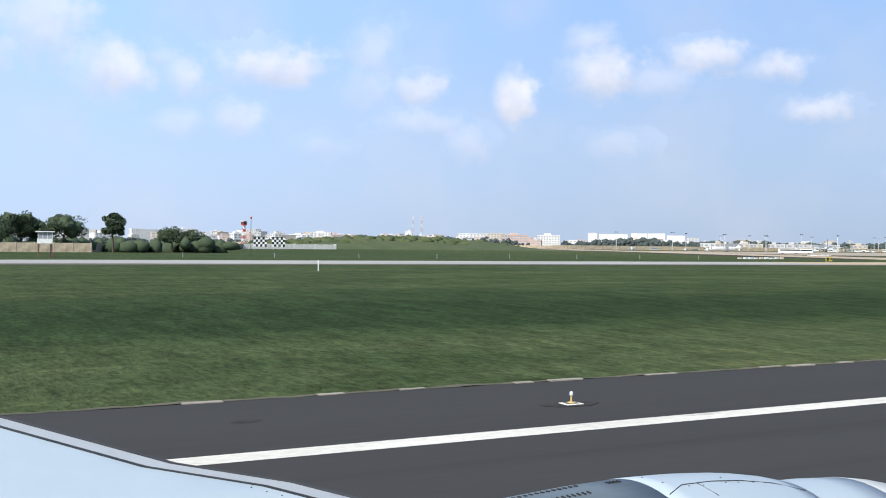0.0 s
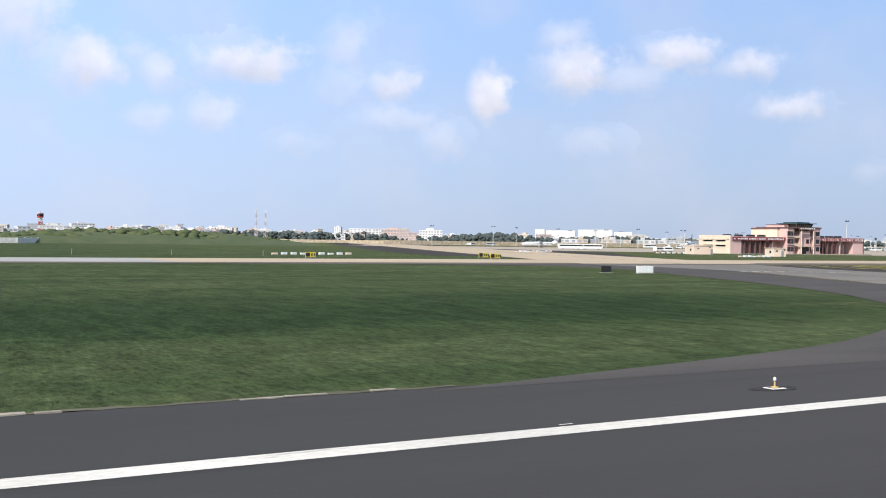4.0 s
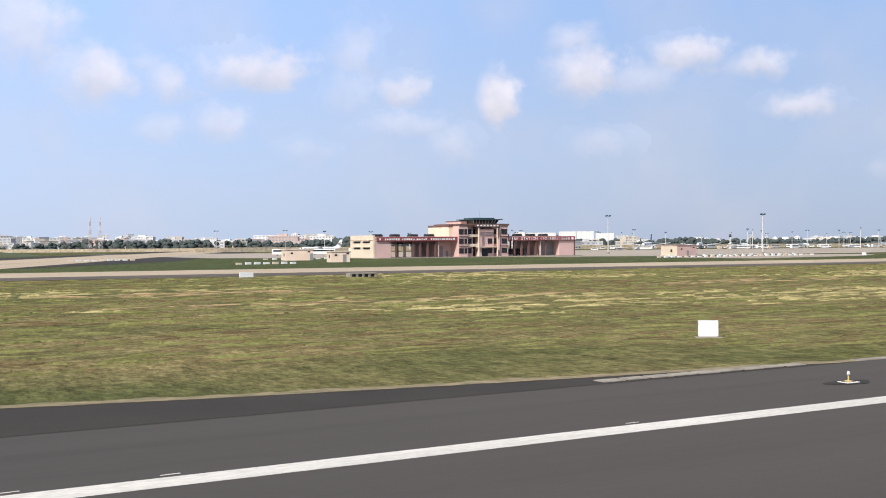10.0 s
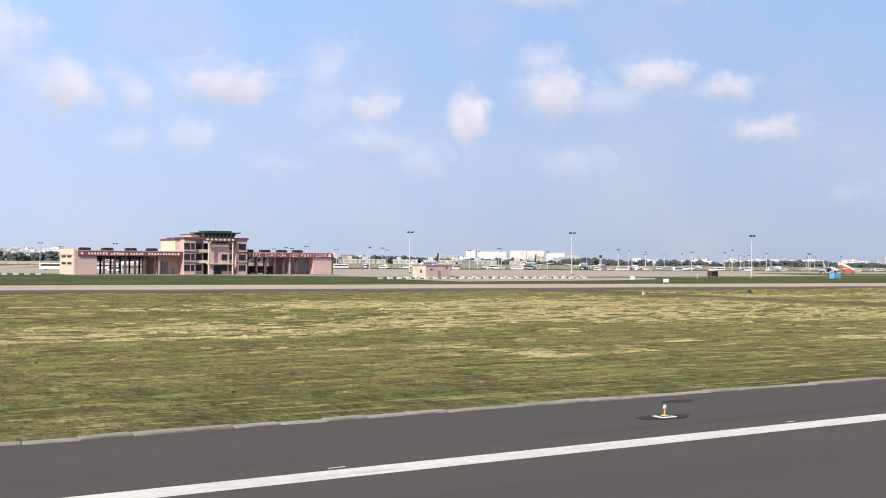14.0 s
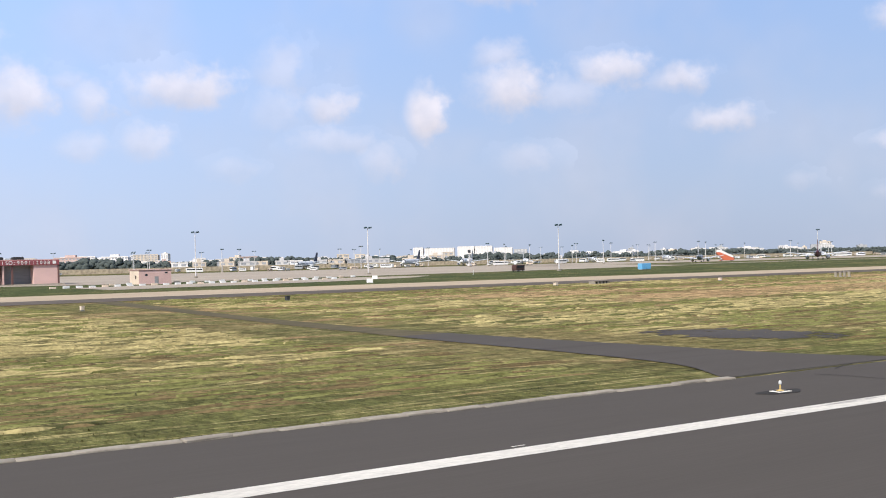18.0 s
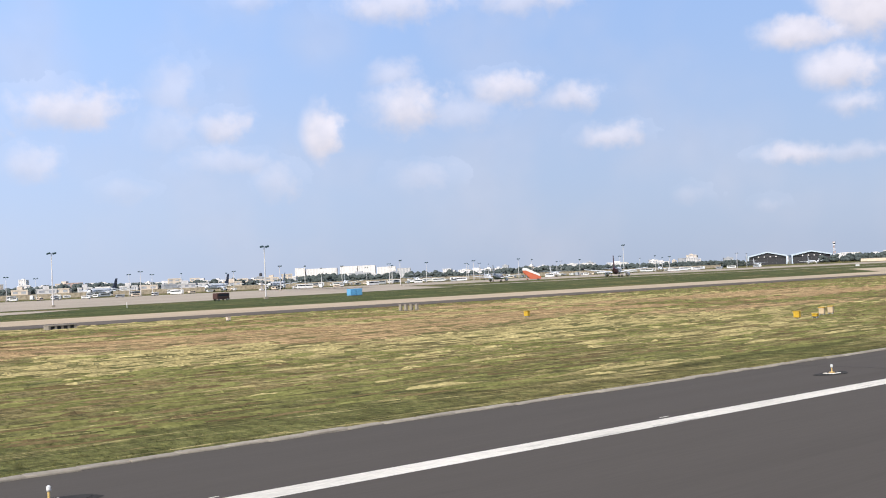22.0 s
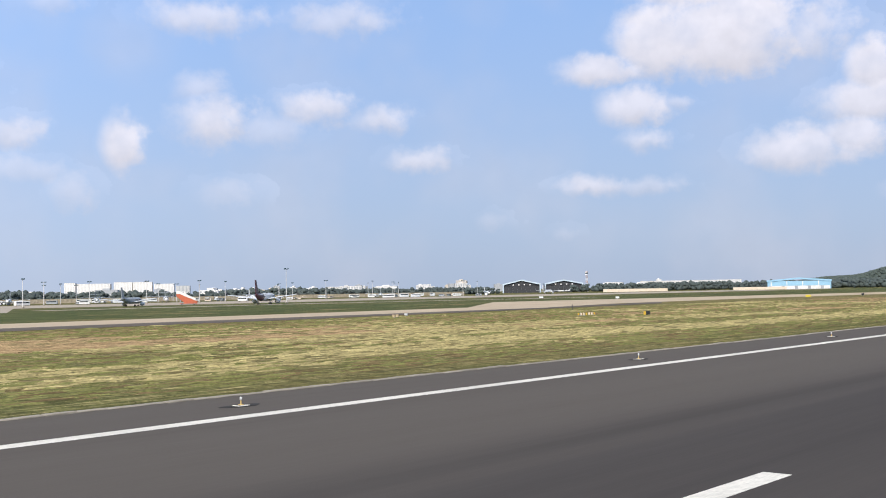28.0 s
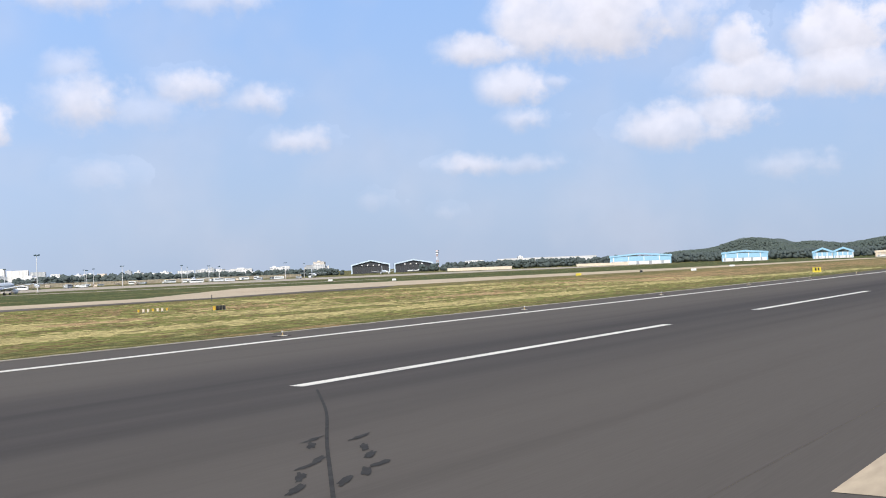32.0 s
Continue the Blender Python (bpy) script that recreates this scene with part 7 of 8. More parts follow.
for k in range(9000):
    u, v = rng.random() * 0.9 + 0.1, rng.uniform(0.02, 0.5)
    x, y = 2760 + 700 * v, 1080 - 1180 * u
    ridge = 20 + 22 * math.exp(-((u - 0.262) / 0.05) ** 2) + 9 * math.exp(-((u - 0.37) / 0.03) ** 2) + 13 * math.exp(-((u - 0.52) / 0.06) ** 2) + 16 * math.exp(-((u - 0.8) / 0.12) ** 2)
    z = ridge * step(v / 0.4) * step((1 - v) / 0.4) * step(u / 0.15)
    items.append((x, y, -3.6 + z, rng.uniform(1.6, 3.8), rng.uniform(1.2, 3.0)))
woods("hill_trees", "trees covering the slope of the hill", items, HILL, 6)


WEATHERED = surface("stained_ochre_wall", (0.62, 0.52, 0.36), (0.30, 0.24, 0.18), 0.9, 0.5, 3, 0.2, contrast=0.6)


def wall_run(name, points, high, thick, material, label, panel=6.0, pillar=True):
    """A boundary wall of panels between pillars."""
    w = base(name, *points[0], z=0, label=label, category="wall")
    ox, oy = points[0]
    for (ax, ay), (bx, by) in zip(points, points[1:]):
        length = math.hypot(bx - ax, by - ay)
        n = max(1, int(length / panel))
        ang = math.degrees(math.atan2(by - ay, bx - ax))
        L = length / n
        pm = None
        for k in range(n):
            x, y = ax + (bx - ax) * k / n, ay + (by - ay) * k / n
            if pm is None:
                ob = part("wall_panel", boxes((0, L - 0.3, -thick / 2, thick / 2, -0.6, high), (L - 0.3, L, -thick / 2 - 0.1, thick / 2 + 0.1, -0.6, high + 0.15)), material, w)
                pm = ob.data
            else:
                ob = new("wall_panel", pm)
                ob.parent = w
            ob.matrix_basis = pose(x - ox, y - oy, gz(x, y), 0, 0, ang)
    return tagged(w, kind="structure")


wall_run("perimeter_wall", [(-80, 315), (55, 314)], 2.6, 0.25, WEATHERED, "stained ochre perimeter wall", 5.0)
wall_run("perimeter_wall", [(55.5, 317), (100, 382), (172, 530)], 2.4, 0.25, BRICKWALL, "weathered grey and ochre perimeter wall", 5.0)
wall_run("apron_wall", [(540, 800), (1100, 810), (1500, 830), (1660, 842)], 3.6, 0.3, WEATHERED, "long weathered boundary wall behind the apron", 20)
wall_run("field_wall", [(330, 1090), (520, 1000), (620, 960), (760, 900), (960, 830)], 3.0, 0.3, WEATHERED, "long weathered boundary wall across the field", 20)
wall_run("yellow_wall", [(1862, 770), (1912, 702)], 3.8, 0.4, CREAM, "low cream wall by the hangars", 14)
wall_run("yellow_wall", [(1952, 628), (1985, 570)], 3.4, 0.4, CREAM, "low cream wall by the hangars", 14)
wall_run("field_wall", [(140, 500), (215, 520), (230, 560)], 2.5, 0.3, BEIGEWALL, "pale wall beside the chequered screens", 12)


def booth(x, y, turn):
    b = base("guard_booth", x, y, turn, label="white lookout booth on stilts with a roof", category="booth")
    for a in (-1.2, 1.2):
        for c in (-1.2, 1.2):
            part("stilt", box(a - 0.12, a + 0.12, c - 0.12, c + 0.12, -0.2, 2.6), DARKPINK, b)
    part("floor_slab", box(-1.6, 1.6, -1.6, 1.6, 2.6, 2.75), STONE, b)
    part("booth_wall", boxes((-1.4, 1.4, -1.4, -1.3, 2.75, 3.7), (-1.4, -1.3, -1.3, 1.4, 2.75, 3.7), (1.3, 1.4, -1.3, 1.4, 2.75, 3.7), (-1.3, 1.3, 1.3, 1.4, 2.75, 5.0)), WHITE, b)
    for a in (-1.35, -0.45, 0.45, 1.35):
        part("mullion", box(a - 0.06, a + 0.06, -1.4, -1.3, 3.7, 5.0), WHITE, b)
    part("window", box(-1.3, 1.3, -1.34, -1.32, 3.7, 5.0), FARGLASS, b)
    part("roof", box(-1.8, 1.8, -1.8, 1.8, 5.0, 5.2, 0.05), WHITE, b)
    part("ladder", boxes((1.5, 1.56, -0.3, -0.24, -0.1, 2.7), (1.5, 1.56, 0.24, 0.3, -0.1, 2.7)), RED, b)


booth(31, 229, -5)
pole = base("flag_pole", 78, 240, label="slim dark pole with a red top", category="pole")
part("pole", tube((0, 0, 0), (0, 0, 9), 0.1, 0.06, 6), DARK, pole)
part("lamp", box(-0.2, 0.2, -0.2, 0.2, 9, 9.4, 0.05), RED, pole)


# ---- hangars ----
def hangar(x, y, turn, wide, deep, eave, ridge, side_mat, label, open_front=True, doors=3):
    """A gabled hangar; its front faces -y before the turn."""
    h = base("hangar", x, y, turn, label=label, category="hangar")
    hw = wide / 2
    bm = bmesh.new()
    add_box(bm, -hw, -hw + 1.2, 0, deep, 0, eave), add_box(bm, hw - 1.2, hw, 0, deep, 0, eave), add_box(bm, -hw + 1.2, hw - 1.2, deep - 0.8, deep, 0, eave)
    part("wall", bm, side_mat, h)
    bm = bmesh.new()
    front = [(-hw - 0.8, eave - 0.9), (0, ridge - 0.6), (hw + 0.8, eave - 0.9), (hw + 0.8, eave + 1.2), (0, ridge + 1.4), (-hw - 0.8, eave + 1.2)]
    lo = [bm.verts.new((a, -0.8, b)) for a, b in front]
    hi = [bm.verts.new((a, deep + 0.5, b)) for a, b in front]
    for q in ((0, 1, 4, 5), (1, 2, 3, 4)):
        bm.faces.new([lo[i] for i in q]), bm.faces.new([hi[i] for i in q][::-1])
    for i in range(6):
        bm.faces.new((lo[i], lo[(i + 1) % 6], hi[(i + 1) % 6], hi[i]))
    bmesh.ops.recalc_face_normals(bm, faces=bm.faces)
    part("roof", bm, side_mat if not open_front else HANGAR_FRAME, h, "pitched sheet roof")
    if open_front:
        # gable, floor and front panels: interior shade put into a dark colour
        bm = bmesh.new()
        vs = [bm.verts.new(p) for p in ((-hw + 1.2, 1.5, eave * 0.86), (hw - 1.2, 1.5, eave * 0.86), (hw - 1.2, 1.5, eave), (0, 1.5, ridge), (-hw + 1.2, 1.5, eave))]
        bm.faces.new(vs)
        part("gable_panel", bm, DARK, h)
        for k in range(4):
            part("gable_window", box(-hw * 0.45 + k * hw * 0.3 - 1, -hw * 0.45 + k * hw * 0.3 + 1, 1.35, 1.5, eave * 0.9, eave * 0.9 + 1.6), CITY_A, h)
        part("jamb", boxes((-hw - 0.6, -hw + 1.4, -0.9, -0.5, 0, eave + 0.4), (hw - 1.4, hw + 0.6, -0.9, -0.5, 0, eave + 0.4)), HANGAR_FRAME, h, "pale blue door jambs")
        part("floor", box(-hw + 1.2, hw - 1.2, 0.2, deep - 0.8, 0.05, 0.1), DARK, h)
        for k in range(8):
            u = -hw + 1.3 + (wide - 2.6) * k / 8
            part("leaf_and_shade_panel", box(u + 0.05, u + (wide - 2.6) / 8 - 0.05, 2.0 + 0.5 * (k % 2), 2.4 + 0.5 * (k % 2), 0.12, eave * 0.86), DARK, h, "dark panel standing in for the shade inside the hangar")
    else:
        part("front_wall", box(-hw + 1.2, hw - 1.2, 0.0, 0.6, eave * 0.42, eave), side_mat, h)
        part("door_recess", box(-hw + 1.2, hw - 1.2, 0.3, 0.6, 0, eave * 0.42), CITY_A, h)
        for k in range(14):
            u = -hw + 2 + (wide - 4) * k / 14
            part("leaf_and_shade_panel", box(u, u + (wide - 4) / 14 * 0.7, 0.1, 0.3, 0.2, eave * 0.4), FARGLASS if k % 3 == 0 else CITY_A, h)
        for k in range(4):
            part("pilaster", box(-hw + wide * k / 4 + 4, -hw + wide * k / 4 + 5, -0.3, 0.0, 0, eave), CITY_A, h)
    return h


hangar(2002, 1012, -51, 59, 60, 13, 19.5, SKIN_WHITE, "large open-fronted hangar with dark painted interior and pale blue frame")
hangar(2042, 959, -51, 59, 60, 13, 18.5, SKIN_WHITE, "large open-fronted hangar with dark painted interior and pale blue frame")
hangar(1992, 556, -65, 78, 40, 10.5, 13.5, BLUE, "long light blue maintenance hangar", False)
hangar(1945, 402, -72, 52, 40, 9.5, 11.5, BLUE, "light blue hangar with a dark doorway", False)
hangar(1874, 293, -75, 20, 30, 6.5, 10.5, BLUE, "small twin-gabled light blue hangar", False)
hangar(1879, 273, -75, 20, 30, 6.5, 10.5, BLUE, "small twin-gabled light blue hangar", False)
hangar(1900, 225, -75, 40, 20, 5, 6.0, CREAM, "low cream workshop building", False)
airliner(2030, 950, 130, SKIN_WHITE, SKIN_WHITE, "small white aircraft in front of the hangar", 0.55, True)


# ---- the city beyond ----
def block(x, y, turn, wide, deep, floors, wall, label, cols=None, tank=True, storey=3.2, name="apartment_block", glass=None):
    """A far block with its storeys: ledges, columns of windows and a roof room."""
    b = base(name, x, y, turn, z=gz(x, y) - 1.0, label=label, category="building")
    high = floors * storey + 1
    part("body", box(-wide / 2, wide / 2, -deep / 2, deep / 2, 0, high), wall, b)
    cols = cols or max(2, int(wide / 5))
    bm = bmesh.new()
    for f in range(floors):
        z = 2.2 + f * storey
        for c in range(cols):
            u = -wide / 2 + wide * (c + 0.5) / cols
            add_box(bm, u - wide / cols * 0.28, u + wide / cols * 0.28, -deep / 2 - 0.06, -deep / 2 + 0.1, z, z + storey * 0.52)
        for c in range(max(2, int(deep / 6))):
            v = -deep / 2 + deep * (c + 0.5) / max(2, int(deep / 6))
            add_box(bm, -wide / 2 - 0.06, -wide / 2 + 0.1, v - 1.3, v + 1.3, z, z + storey * 0.52)
    tagged(part("window_grid", bm, glass or FARGLASS, b), kind="stuff")
    part("parapet", boxes((-wide / 2 - 0.2, wide / 2 + 0.2, -deep / 2 - 0.2, -deep / 2 + 0.2, high, high + 1.0), (-wide / 2 - 0.2, -wide / 2 + 0.2, -deep / 2 + 0.2, deep / 2, high, high + 1.0)), wall, b)
    if tank:
        part("roof_room", box(-wide * 0.2, wide * 0.12, -deep * 0.2, deep * 0.25, high, high + 3.4), wall, b)
    return b


rng = random.Random(21)
palette = [CITY_A, CITY_A, CITY_A, CITY_A, FAINT, CITY_B, CITY_D]
made = 0
for k in range(330):
    a = -8 + 92 * (k / 330) + rng.uniform(-0.2, 0.2)
    d = rng.uniform(1450, 3100)
    x, y = 330 + d * math.sin(radians(a)), d * math.cos(radians(a))
    if (x > 1700 and y < 1350) or y < 1000:
        continue
    w = rng.uniform(14, 46) * (1 if a < 22 else 0.75)
    top = d * rng.uniform(0.0055, 0.0118) * (1.15 if a < 22 else 0.68)
    fl = max(2, int(top / 3.3))
    block(x, y, -a + rng.uniform(-25, 25), w, rng.uniform(12, 22), fl, rng.choice(palette), "pale apartment block on the hazy skyline", tank=rng.random() < 0.6)
# low houses near the boundary
for k in range(70):
    a = 0 + 40 * (k / 70) + rng.uniform(-0.3, 0.3)
    d = rng.uniform(1270, 1420)
    x, y = 300 + d * math.sin(radians(a)), d * math.cos(radians(a))
    block(x, y, -a + rng.uniform(-20, 20), rng.uniform(9, 20), rng.uniform(8, 14), rng.randint(2, 4), rng.choice([CITY_A, CITY_A, FAINT, CITY_B, CITY_C]), "small pale house at the edge of the field", tank=rng.random() < 0.4, name="house")
# white houses just behind the apron wall
for k in range(16):
    x, y = 770 + k * 14 + rng.uniform(-5, 5), rng.uniform(832, 858)
    block(x, y, rng.uniform(-35, -5), rng.uniform(9, 17), rng.uniform(7, 11), 2, rng.choice([CITY_A, FAINT, FAINT, CITY_B, CITY_D]), "small white house behind the apron wall", tank=rng.random() < 0.5, name="house")
# a pair of long pink housing blocks
block(775, 1240, -30, 36, 14, 5, CITY_C, "pink and white housing block with rows of balconies", 9)
block(820, 1225, -30, 30, 14, 5, CITY_A, "pink and white housing block with rows of balconies", 8)
# the large white office group
for along, w, hgt, m in ((-236, 42, 59, CITY_A), (-144, 128, 53, CITY_A), (-30, 72, 61, CITY_A), (46, 74, 61, CITY_A), (130, 78, 52, CITY_A), (204, 56, 42, CITY_D)):
    bx, by = 3060, 3790
    u = Vector((0.778, -0.628))
    block(bx + u.x * along, by + u.y * along, -38.9, w, 40, int(hgt / 4.4), m, "large white office block on the skyline", max(4, int(w / 12)), False, 4.4, "office_block", FAINT)
block(1700, 1720, -45, 40, 20, 5, CITY_D, "grey institutional block above the trees", 12)
block(2350, 1650, -55, 46, 20, 5, CITY_A, "white institutional block above the trees", 14)
block(2500, 1560, -57, 24, 20, 8, CITY_B, "cream tower block above the trees", 8)
block(2620, 1050, -62, 200, 30, 5, FAINT, "long low white shed behind the trees", 30, False, name="long_shed", glass=FAINT)

# ---- kerb stones and grass tufts ----
kerb = tagged(base("kerb", 345, EDGE_Y, z=0, label="pale broken kerb stones between asphalt and grass", category="kerb"), kind="structure")
rng = random.Random(3)
stone_meshes = []
for k in range(5):
    bm = box(-0.645, 0.645, -0.21, 0.21, -0.05, 0.035 + 0.006 * k, 0.02)
    for v in bm.verts:
        v.co += Vector((0.05 * noise.noise(v.co * 3 + Vector((k, 0, 0))), 0.06 * noise.noise(v.co * 4 + Vector((0, k, 0))), 0))
    me = bpy.data.meshes.new("stone")
    bm.to_mesh(me)
    bm.free()
    me.materials.append(STONE)
    stone_meshes.append(me)


def kerb_y(x):
    return edge_at(x) + 0.12 + 0.30 * noise.noise((x * 0.05, 3, 0))


x = 346.0
count = 0
while count < 300:
    if not 506 < x < 518:
        ob = new("stone", stone_meshes[count % 5])
        ob.parent = kerb
        ob.matrix_basis = pose(x - 345, kerb_y(x) - EDGE_Y + rng.uniform(-0.06, 0.06), 0.02 + rng.uniform(-0.01, 0.015), 0, 0, rng.uniform(-5, 5))
        count += 1
    x += rng.choice([1.28, 1.29, 1.3, 1.31])
bm = bmesh.new()
for lo, hi, keep in ((-20, 158, 0.34), (x, 900, 0.96)):
    q = lo
    while q < hi:
        if rng.random() < keep:
            y, w = kerb_y(q) + rng.uniform(-0.08, 0.08), 0.22 if keep > 0.5 else rng.uniform(0.07, 0.16)
            add_box(bm, q - 345, q - 345 + (1.26 if keep > 0.5 else rng.uniform(0.5, 1.3)), y - w - EDGE_Y, y + w - EDGE_Y, 0.0, 0.045 + rng.uniform(0, 0.02))
        q += 1.3
tagged(part("stones", bm, STONE, kerb), kind="stuff")
# a ragged line of dirt between asphalt and grass where the kerb is lost
verge = [(q, kerb_y(q) - 0.10 + 0.20 * noise.noise((q * 0.9, 1, 0)) + 0.12 * noise.noise((q * 3.1, 2, 0))) for q in np.arange(-60, 160, 0.4)]
strip_between("verge", verge, [(a, b + 0.30 + 0.28 * noise.noise((a * 0.6, 5, 0)) + 0.14 * noise.noise((a * 2.7, 6, 0))) for a, b in verge], 0.036, DIRT,
              label="ragged line of pale dirt along the shoulder", category="verge")
fan_edge = [(px_, py_) for k in range(130) for px_, py_ in [(284.5 + 0.47 * k, float(np.interp(284.5 + 0.47 * k, [v[0] for v in east_grass[::-1] if v[1] < 55], [v[1] for v in east_grass[::-1] if v[1] < 55])))]]
verge = [(px_ + 0.1 * noise.noise((px_ * 2.2, 3, 0)), py_ - 0.05 + 0.16 * noise.noise((px_ * 1.1, 1, 0))) for px_, py_ in fan_edge]
strip_between("verge", verge, [(u + 0.22, w + 0.62 + 0.36 * noise.noise((u * 0.8, 5, 0)) + 0.16 * noise.noise((u * 2.9, 6, 0))) for u, w in verge], 0.046, STUBBLE,
              label="ragged tan line of dry grass and dirt round the fillet", category="verge")
verge = [(q, kerb_y(q) + 0.15 + 0.12 * noise.noise((q * 1.3, 1, 0))) for q in np.arange(346, 880, 0.8)]
strip_between("verge", verge, [(a, b + 0.35 + 0.25 * noise.noise((a * 0.6, 5, 0))) for a, b in verge], 0.012, DIRT,
              label="thin line of dirt behind the kerb stones", category="verge")
bm = bmesh.new()
for k in range(9):
    add_box(bm, 334 + k * 1.0, 334.85 + k * 1.0, 26.75 + 0.05 * (k % 2), 27.3, 0.03, 0.06)
part("paving_blocks", bm, STONE, tagged(base("paving_strip", 0, 0, z=0, label="short strip of broken paving at the shoulder", category="paving"), kind="structure"))


def tufts(name, n, x0, x1, y0, y1, high, wide, material, label, seed, blades=4, power=1.0):
    """Grass tufts in one piece: a few leaning blades each."""
    r = np.random.RandomState(seed)
    x = r.uniform(x0, x1, n)
    y = y0 + (y1 - y0) * r.uniform(0, 1, n) ** power
    keep = ~(((x > 158) & (x < 346) & (y < 34)) | ((x > 178) & (x < 310) & (y < 160)) | ((x > 505) & (x < 516) & (y < 48)) | ((x > 508) & (x < 517) & (y > 44) & (y < 70)))
    x, y = x[keep], y[keep]
    n = len(x)
    vs = np.zeros((n, blades, 3, 3))
    for b in range(blades):
        a = r.uniform(0, 6.283, n)
        h = high * r.uniform(0.5, 1.3, n)
        w = wide * r.uniform(0.6, 1.3, n)
        ox, oy = x + r.uniform(-0.15, 0.15, n), y + r.uniform(-0.15, 0.15, n)
        z = np.array([gz(p, q) for p, q in zip(ox, oy)])
        vs[:, b, 0] = np.stack([ox - np.cos(a) * w, oy - np.sin(a) * w, z], 1)
        vs[:, b, 1] = np.stack([ox + np.cos(a) * w, oy + np.sin(a) * w, z], 1)
        vs[:, b, 2] = np.stack([ox + r.uniform(-0.5, 0.5, n) * h, oy + r.uniform(-0.5, 0.5, n) * h, z + h], 1)
    v = vs.reshape(-1, 3)
    me = bpy.data.meshes.new(name)
    me.from_pydata(v.tolist(), [], np.arange(len(v)).reshape(-1, 3).tolist())
    me.materials.append(material)
    return tagged(new(name, me), label=label, category="grass", kind="stuff")


tufts("grass_tufts", 70000, -10, 820, 27.0, 42, 0.035, 0.018, GRASS, "short grass tufts along the shoulder", 1, 3, 1.6)


def hay_material(name, low, high):
    """Cut hay and stubble: every clump with a shade of its own."""
    m = surface(name, low, high, 1.0, 0.5, 5, 0.3, contrast=0.7, spec=0.05, grain=(0.7, 1.25))
    t = m.node_tree
    b = t.nodes["Principled BSDF"]
    geo = t.nodes.new("ShaderNodeNewGeometry")
    r_ = t.nodes.new("ShaderNodeMapRange")
    r_.inputs["To Min"].default_value, r_.inputs["To Max"].default_value = 0.72, 1.28
    sc = t.nodes.new("ShaderNodeVectorMath")
    sc.operation = "SCALE"
    t.links.new(geo.outputs["Random Per Island"], r_.inputs["Value"])
    t.links.new(b.inputs["Base Color"].links[0].from_socket, sc.inputs[0]), t.links.new(r_.outputs[0], sc.inputs["Scale"])
    t.links.new(sc.outputs[0], b.inputs["Base Color"])
    return m


HAY = [hay_material("cut_hay", (0.40, 0.335, 0.160), (0.28, 0.236, 0.108)), hay_material("green_tussock", (0.135, 0.140, 0.048), (0.20, 0.190, 0.072)), hay_material("brown_stubble", (0.185, 0.135, 0.066), (0.115, 0.088, 0.044)),
       hay_material("dry_red_earth", (0.42, 0.295, 0.160), (0.31, 0.218, 0.118))]


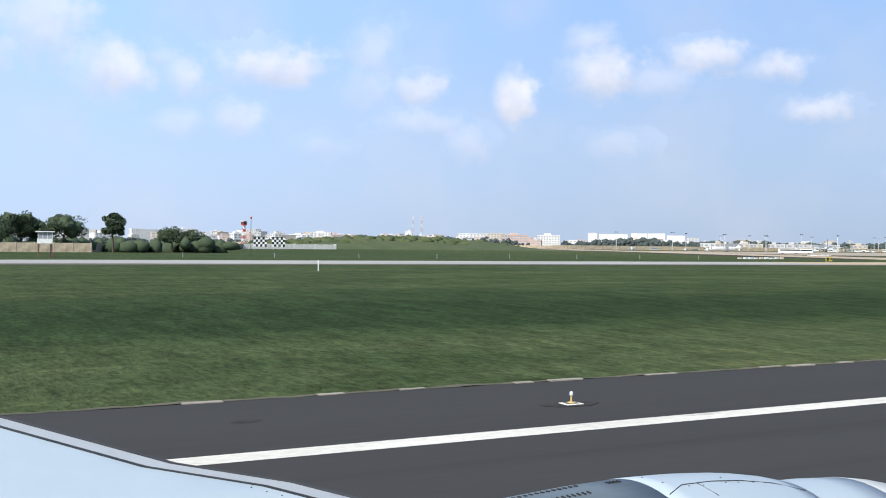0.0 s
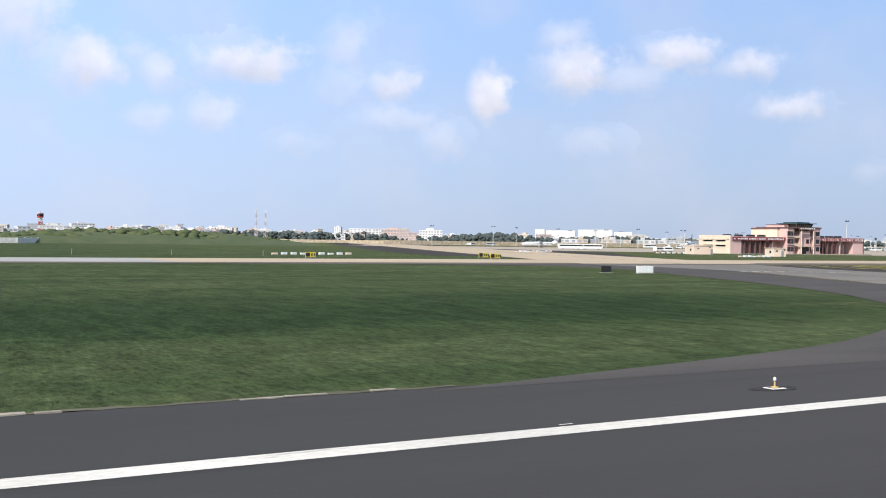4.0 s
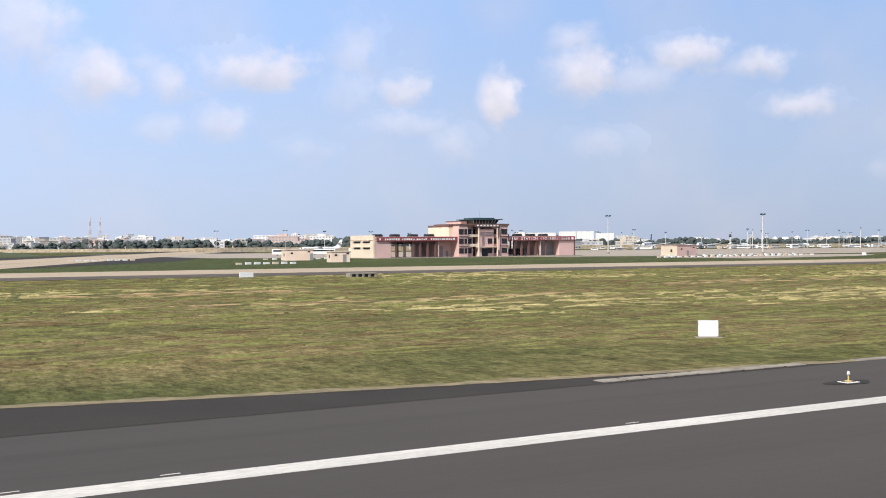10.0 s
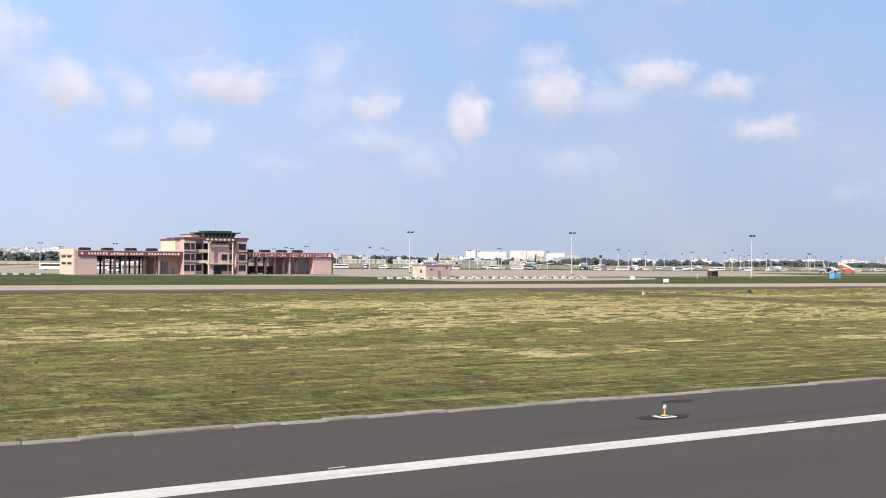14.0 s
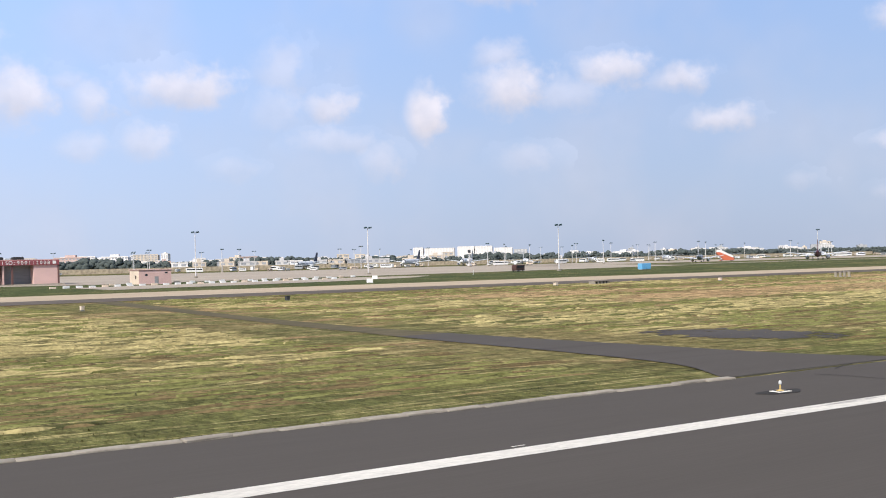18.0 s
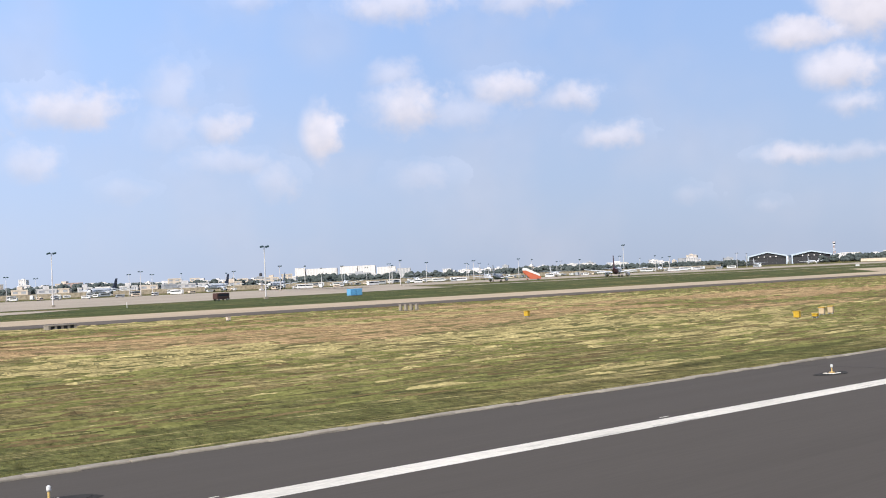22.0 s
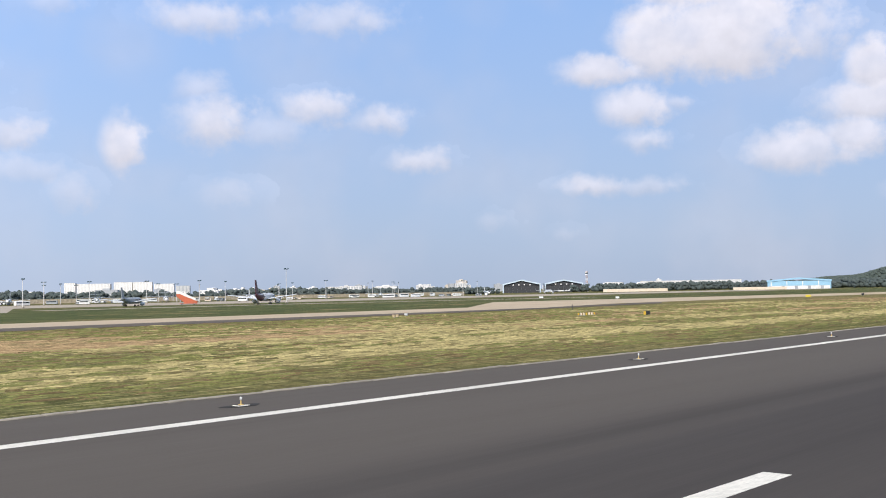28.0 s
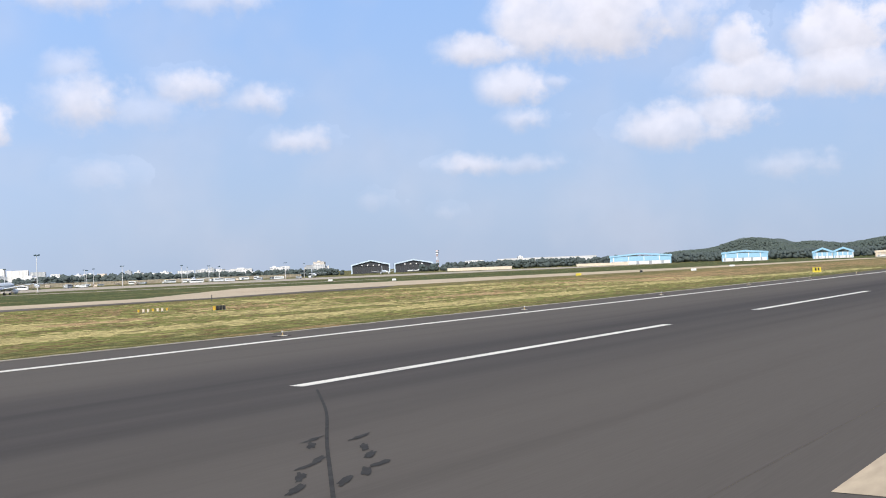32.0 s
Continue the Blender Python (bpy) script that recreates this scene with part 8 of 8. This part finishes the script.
def hay_clumps(n, seed):
    """Low uneven heaps left by the mower, in rows along the strip, sorted into four looks."""
    r = np.random.RandomState(seed)
    y = 31 + 118 * r.uniform(0, 1, n) ** 1.25
    y = np.where(r.uniform(0, 1, n) < 0.75, np.round(y / 1.7) * 1.7 + r.normal(0, 0.22, n), y)
    x = r.uniform(300, 1010, n)
    road = (x > 505) & (x < 520) & (y < 150)
    patch_ = ((x - 522.6) / 4.4) ** 2 + ((y - 41) / 7) ** 2 < 1
    fan = (x < 345) & (y < 36 + (345 - x) * 0.12)
    keep = ~(road | patch_ | fan | (y < 31) | ((x < 420) & (r.uniform(0, 1, n) < 0.35)))
    x, y = x[keep], y[keep]
    dry = np.array([noise.noise((a * 0.014, b * 0.05, 1)) + 0.6 * noise.noise((a * 0.05, b * 0.22, 4)) for a, b in zip(x, y)]) + r.normal(0, 0.16, len(x)) + np.interp(y, (31, 38, 48, 110, 149), (-0.42, -0.28, 0.16, 0.02, -0.25)) - np.interp(x, (300, 380, 480), (0.42, 0.26, 0.0))
    look_ = np.where(dry > 0.10, 0, np.where(dry > -0.16, 1, np.where(r.uniform(0, 1, len(x)) < 0.45, 2, 1)))
    worn_ = np.array([noise.noise((a * 0.022, b * 0.07, 9)) for a, b in zip(x, y)]) + np.interp(y, (58, 82, 112, 132), (-0.5, 0.10, 0.10, -0.4)) + np.interp(x, (520, 590, 670, 760), (-0.35, 0.10, 0.10, -0.25))
    look_ = np.where(worn_ > 0.12, 3, look_)
    for kind in range(4):
        px, py = x[look_ == kind], y[look_ == kind]
        k, st = len(px), 7
        long_ = r.uniform(0.35, 1.9, k)
        high = r.uniform(0.04, 0.14, k) * (1.0, 0.85, 0.7, 0.5)[kind] * np.interp(py, (31, 60), (0.7, 1.1))
        wide = r.uniform(0.12, 0.36, k)
        u = np.linspace(-1, 1, st)
        swell = np.sqrt(np.clip(1 - u ** 2, 0, 1))[None, :] * r.uniform(0.45, 1.25, (k, st))
        sx = px[:, None] + u[None, :] * long_[:, None] + r.uniform(-0.1, 0.1, (k, st))
        sy = py[:, None] + 0.09 * np.cumsum(r.normal(0, 1, (k, st)), axis=1)
        fall = np.clip(0.75 - 0.0024 * sx, -4.0, 0.7)
        q = np.clip((sy - 27) / 50, 0, 1)
        ground_z = fall * q * q * (3 - 2 * q)
        half = wide[:, None] * (0.4 + 0.6 * swell)
        v = np.zeros((k, st, 3, 3))
        v[:, :, 0] = np.stack([sx, sy - half, ground_z - 0.02], 2)
        v[:, :, 1] = np.stack([sx, sy + r.uniform(-0.1, 0.1, (k, st)), ground_z + high[:, None] * swell], 2)
        v[:, :, 2] = np.stack([sx, sy + half, ground_z - 0.02], 2)
        first_ = (np.arange(k) * st * 3)[:, None] + (np.arange(st - 1) * 3)[None, :]
        faces = np.concatenate([np.stack([first_ + c, first_ + c + 3, first_ + c + 4, first_ + c + 1], 2).reshape(-1, 4) for c in (0, 1)])
        me = bpy.data.meshes.new("hay")
        me.from_pydata(v.reshape(-1, 3).tolist(), [], faces.tolist())
        me.materials.append(HAY[kind])
        tagged(new(("cut_hay", "grass_tussocks", "brown_stubble", "earth_clods")[kind], me),
               label=("pale dry heaps of cut hay in rows on the strip", "low olive green tussocks left by the mower", "short brown stubble between the rows of hay", "dry reddish clods of bare earth in the strip")[kind], category="grass", kind="stuff")


hay_clumps(46000, 6)
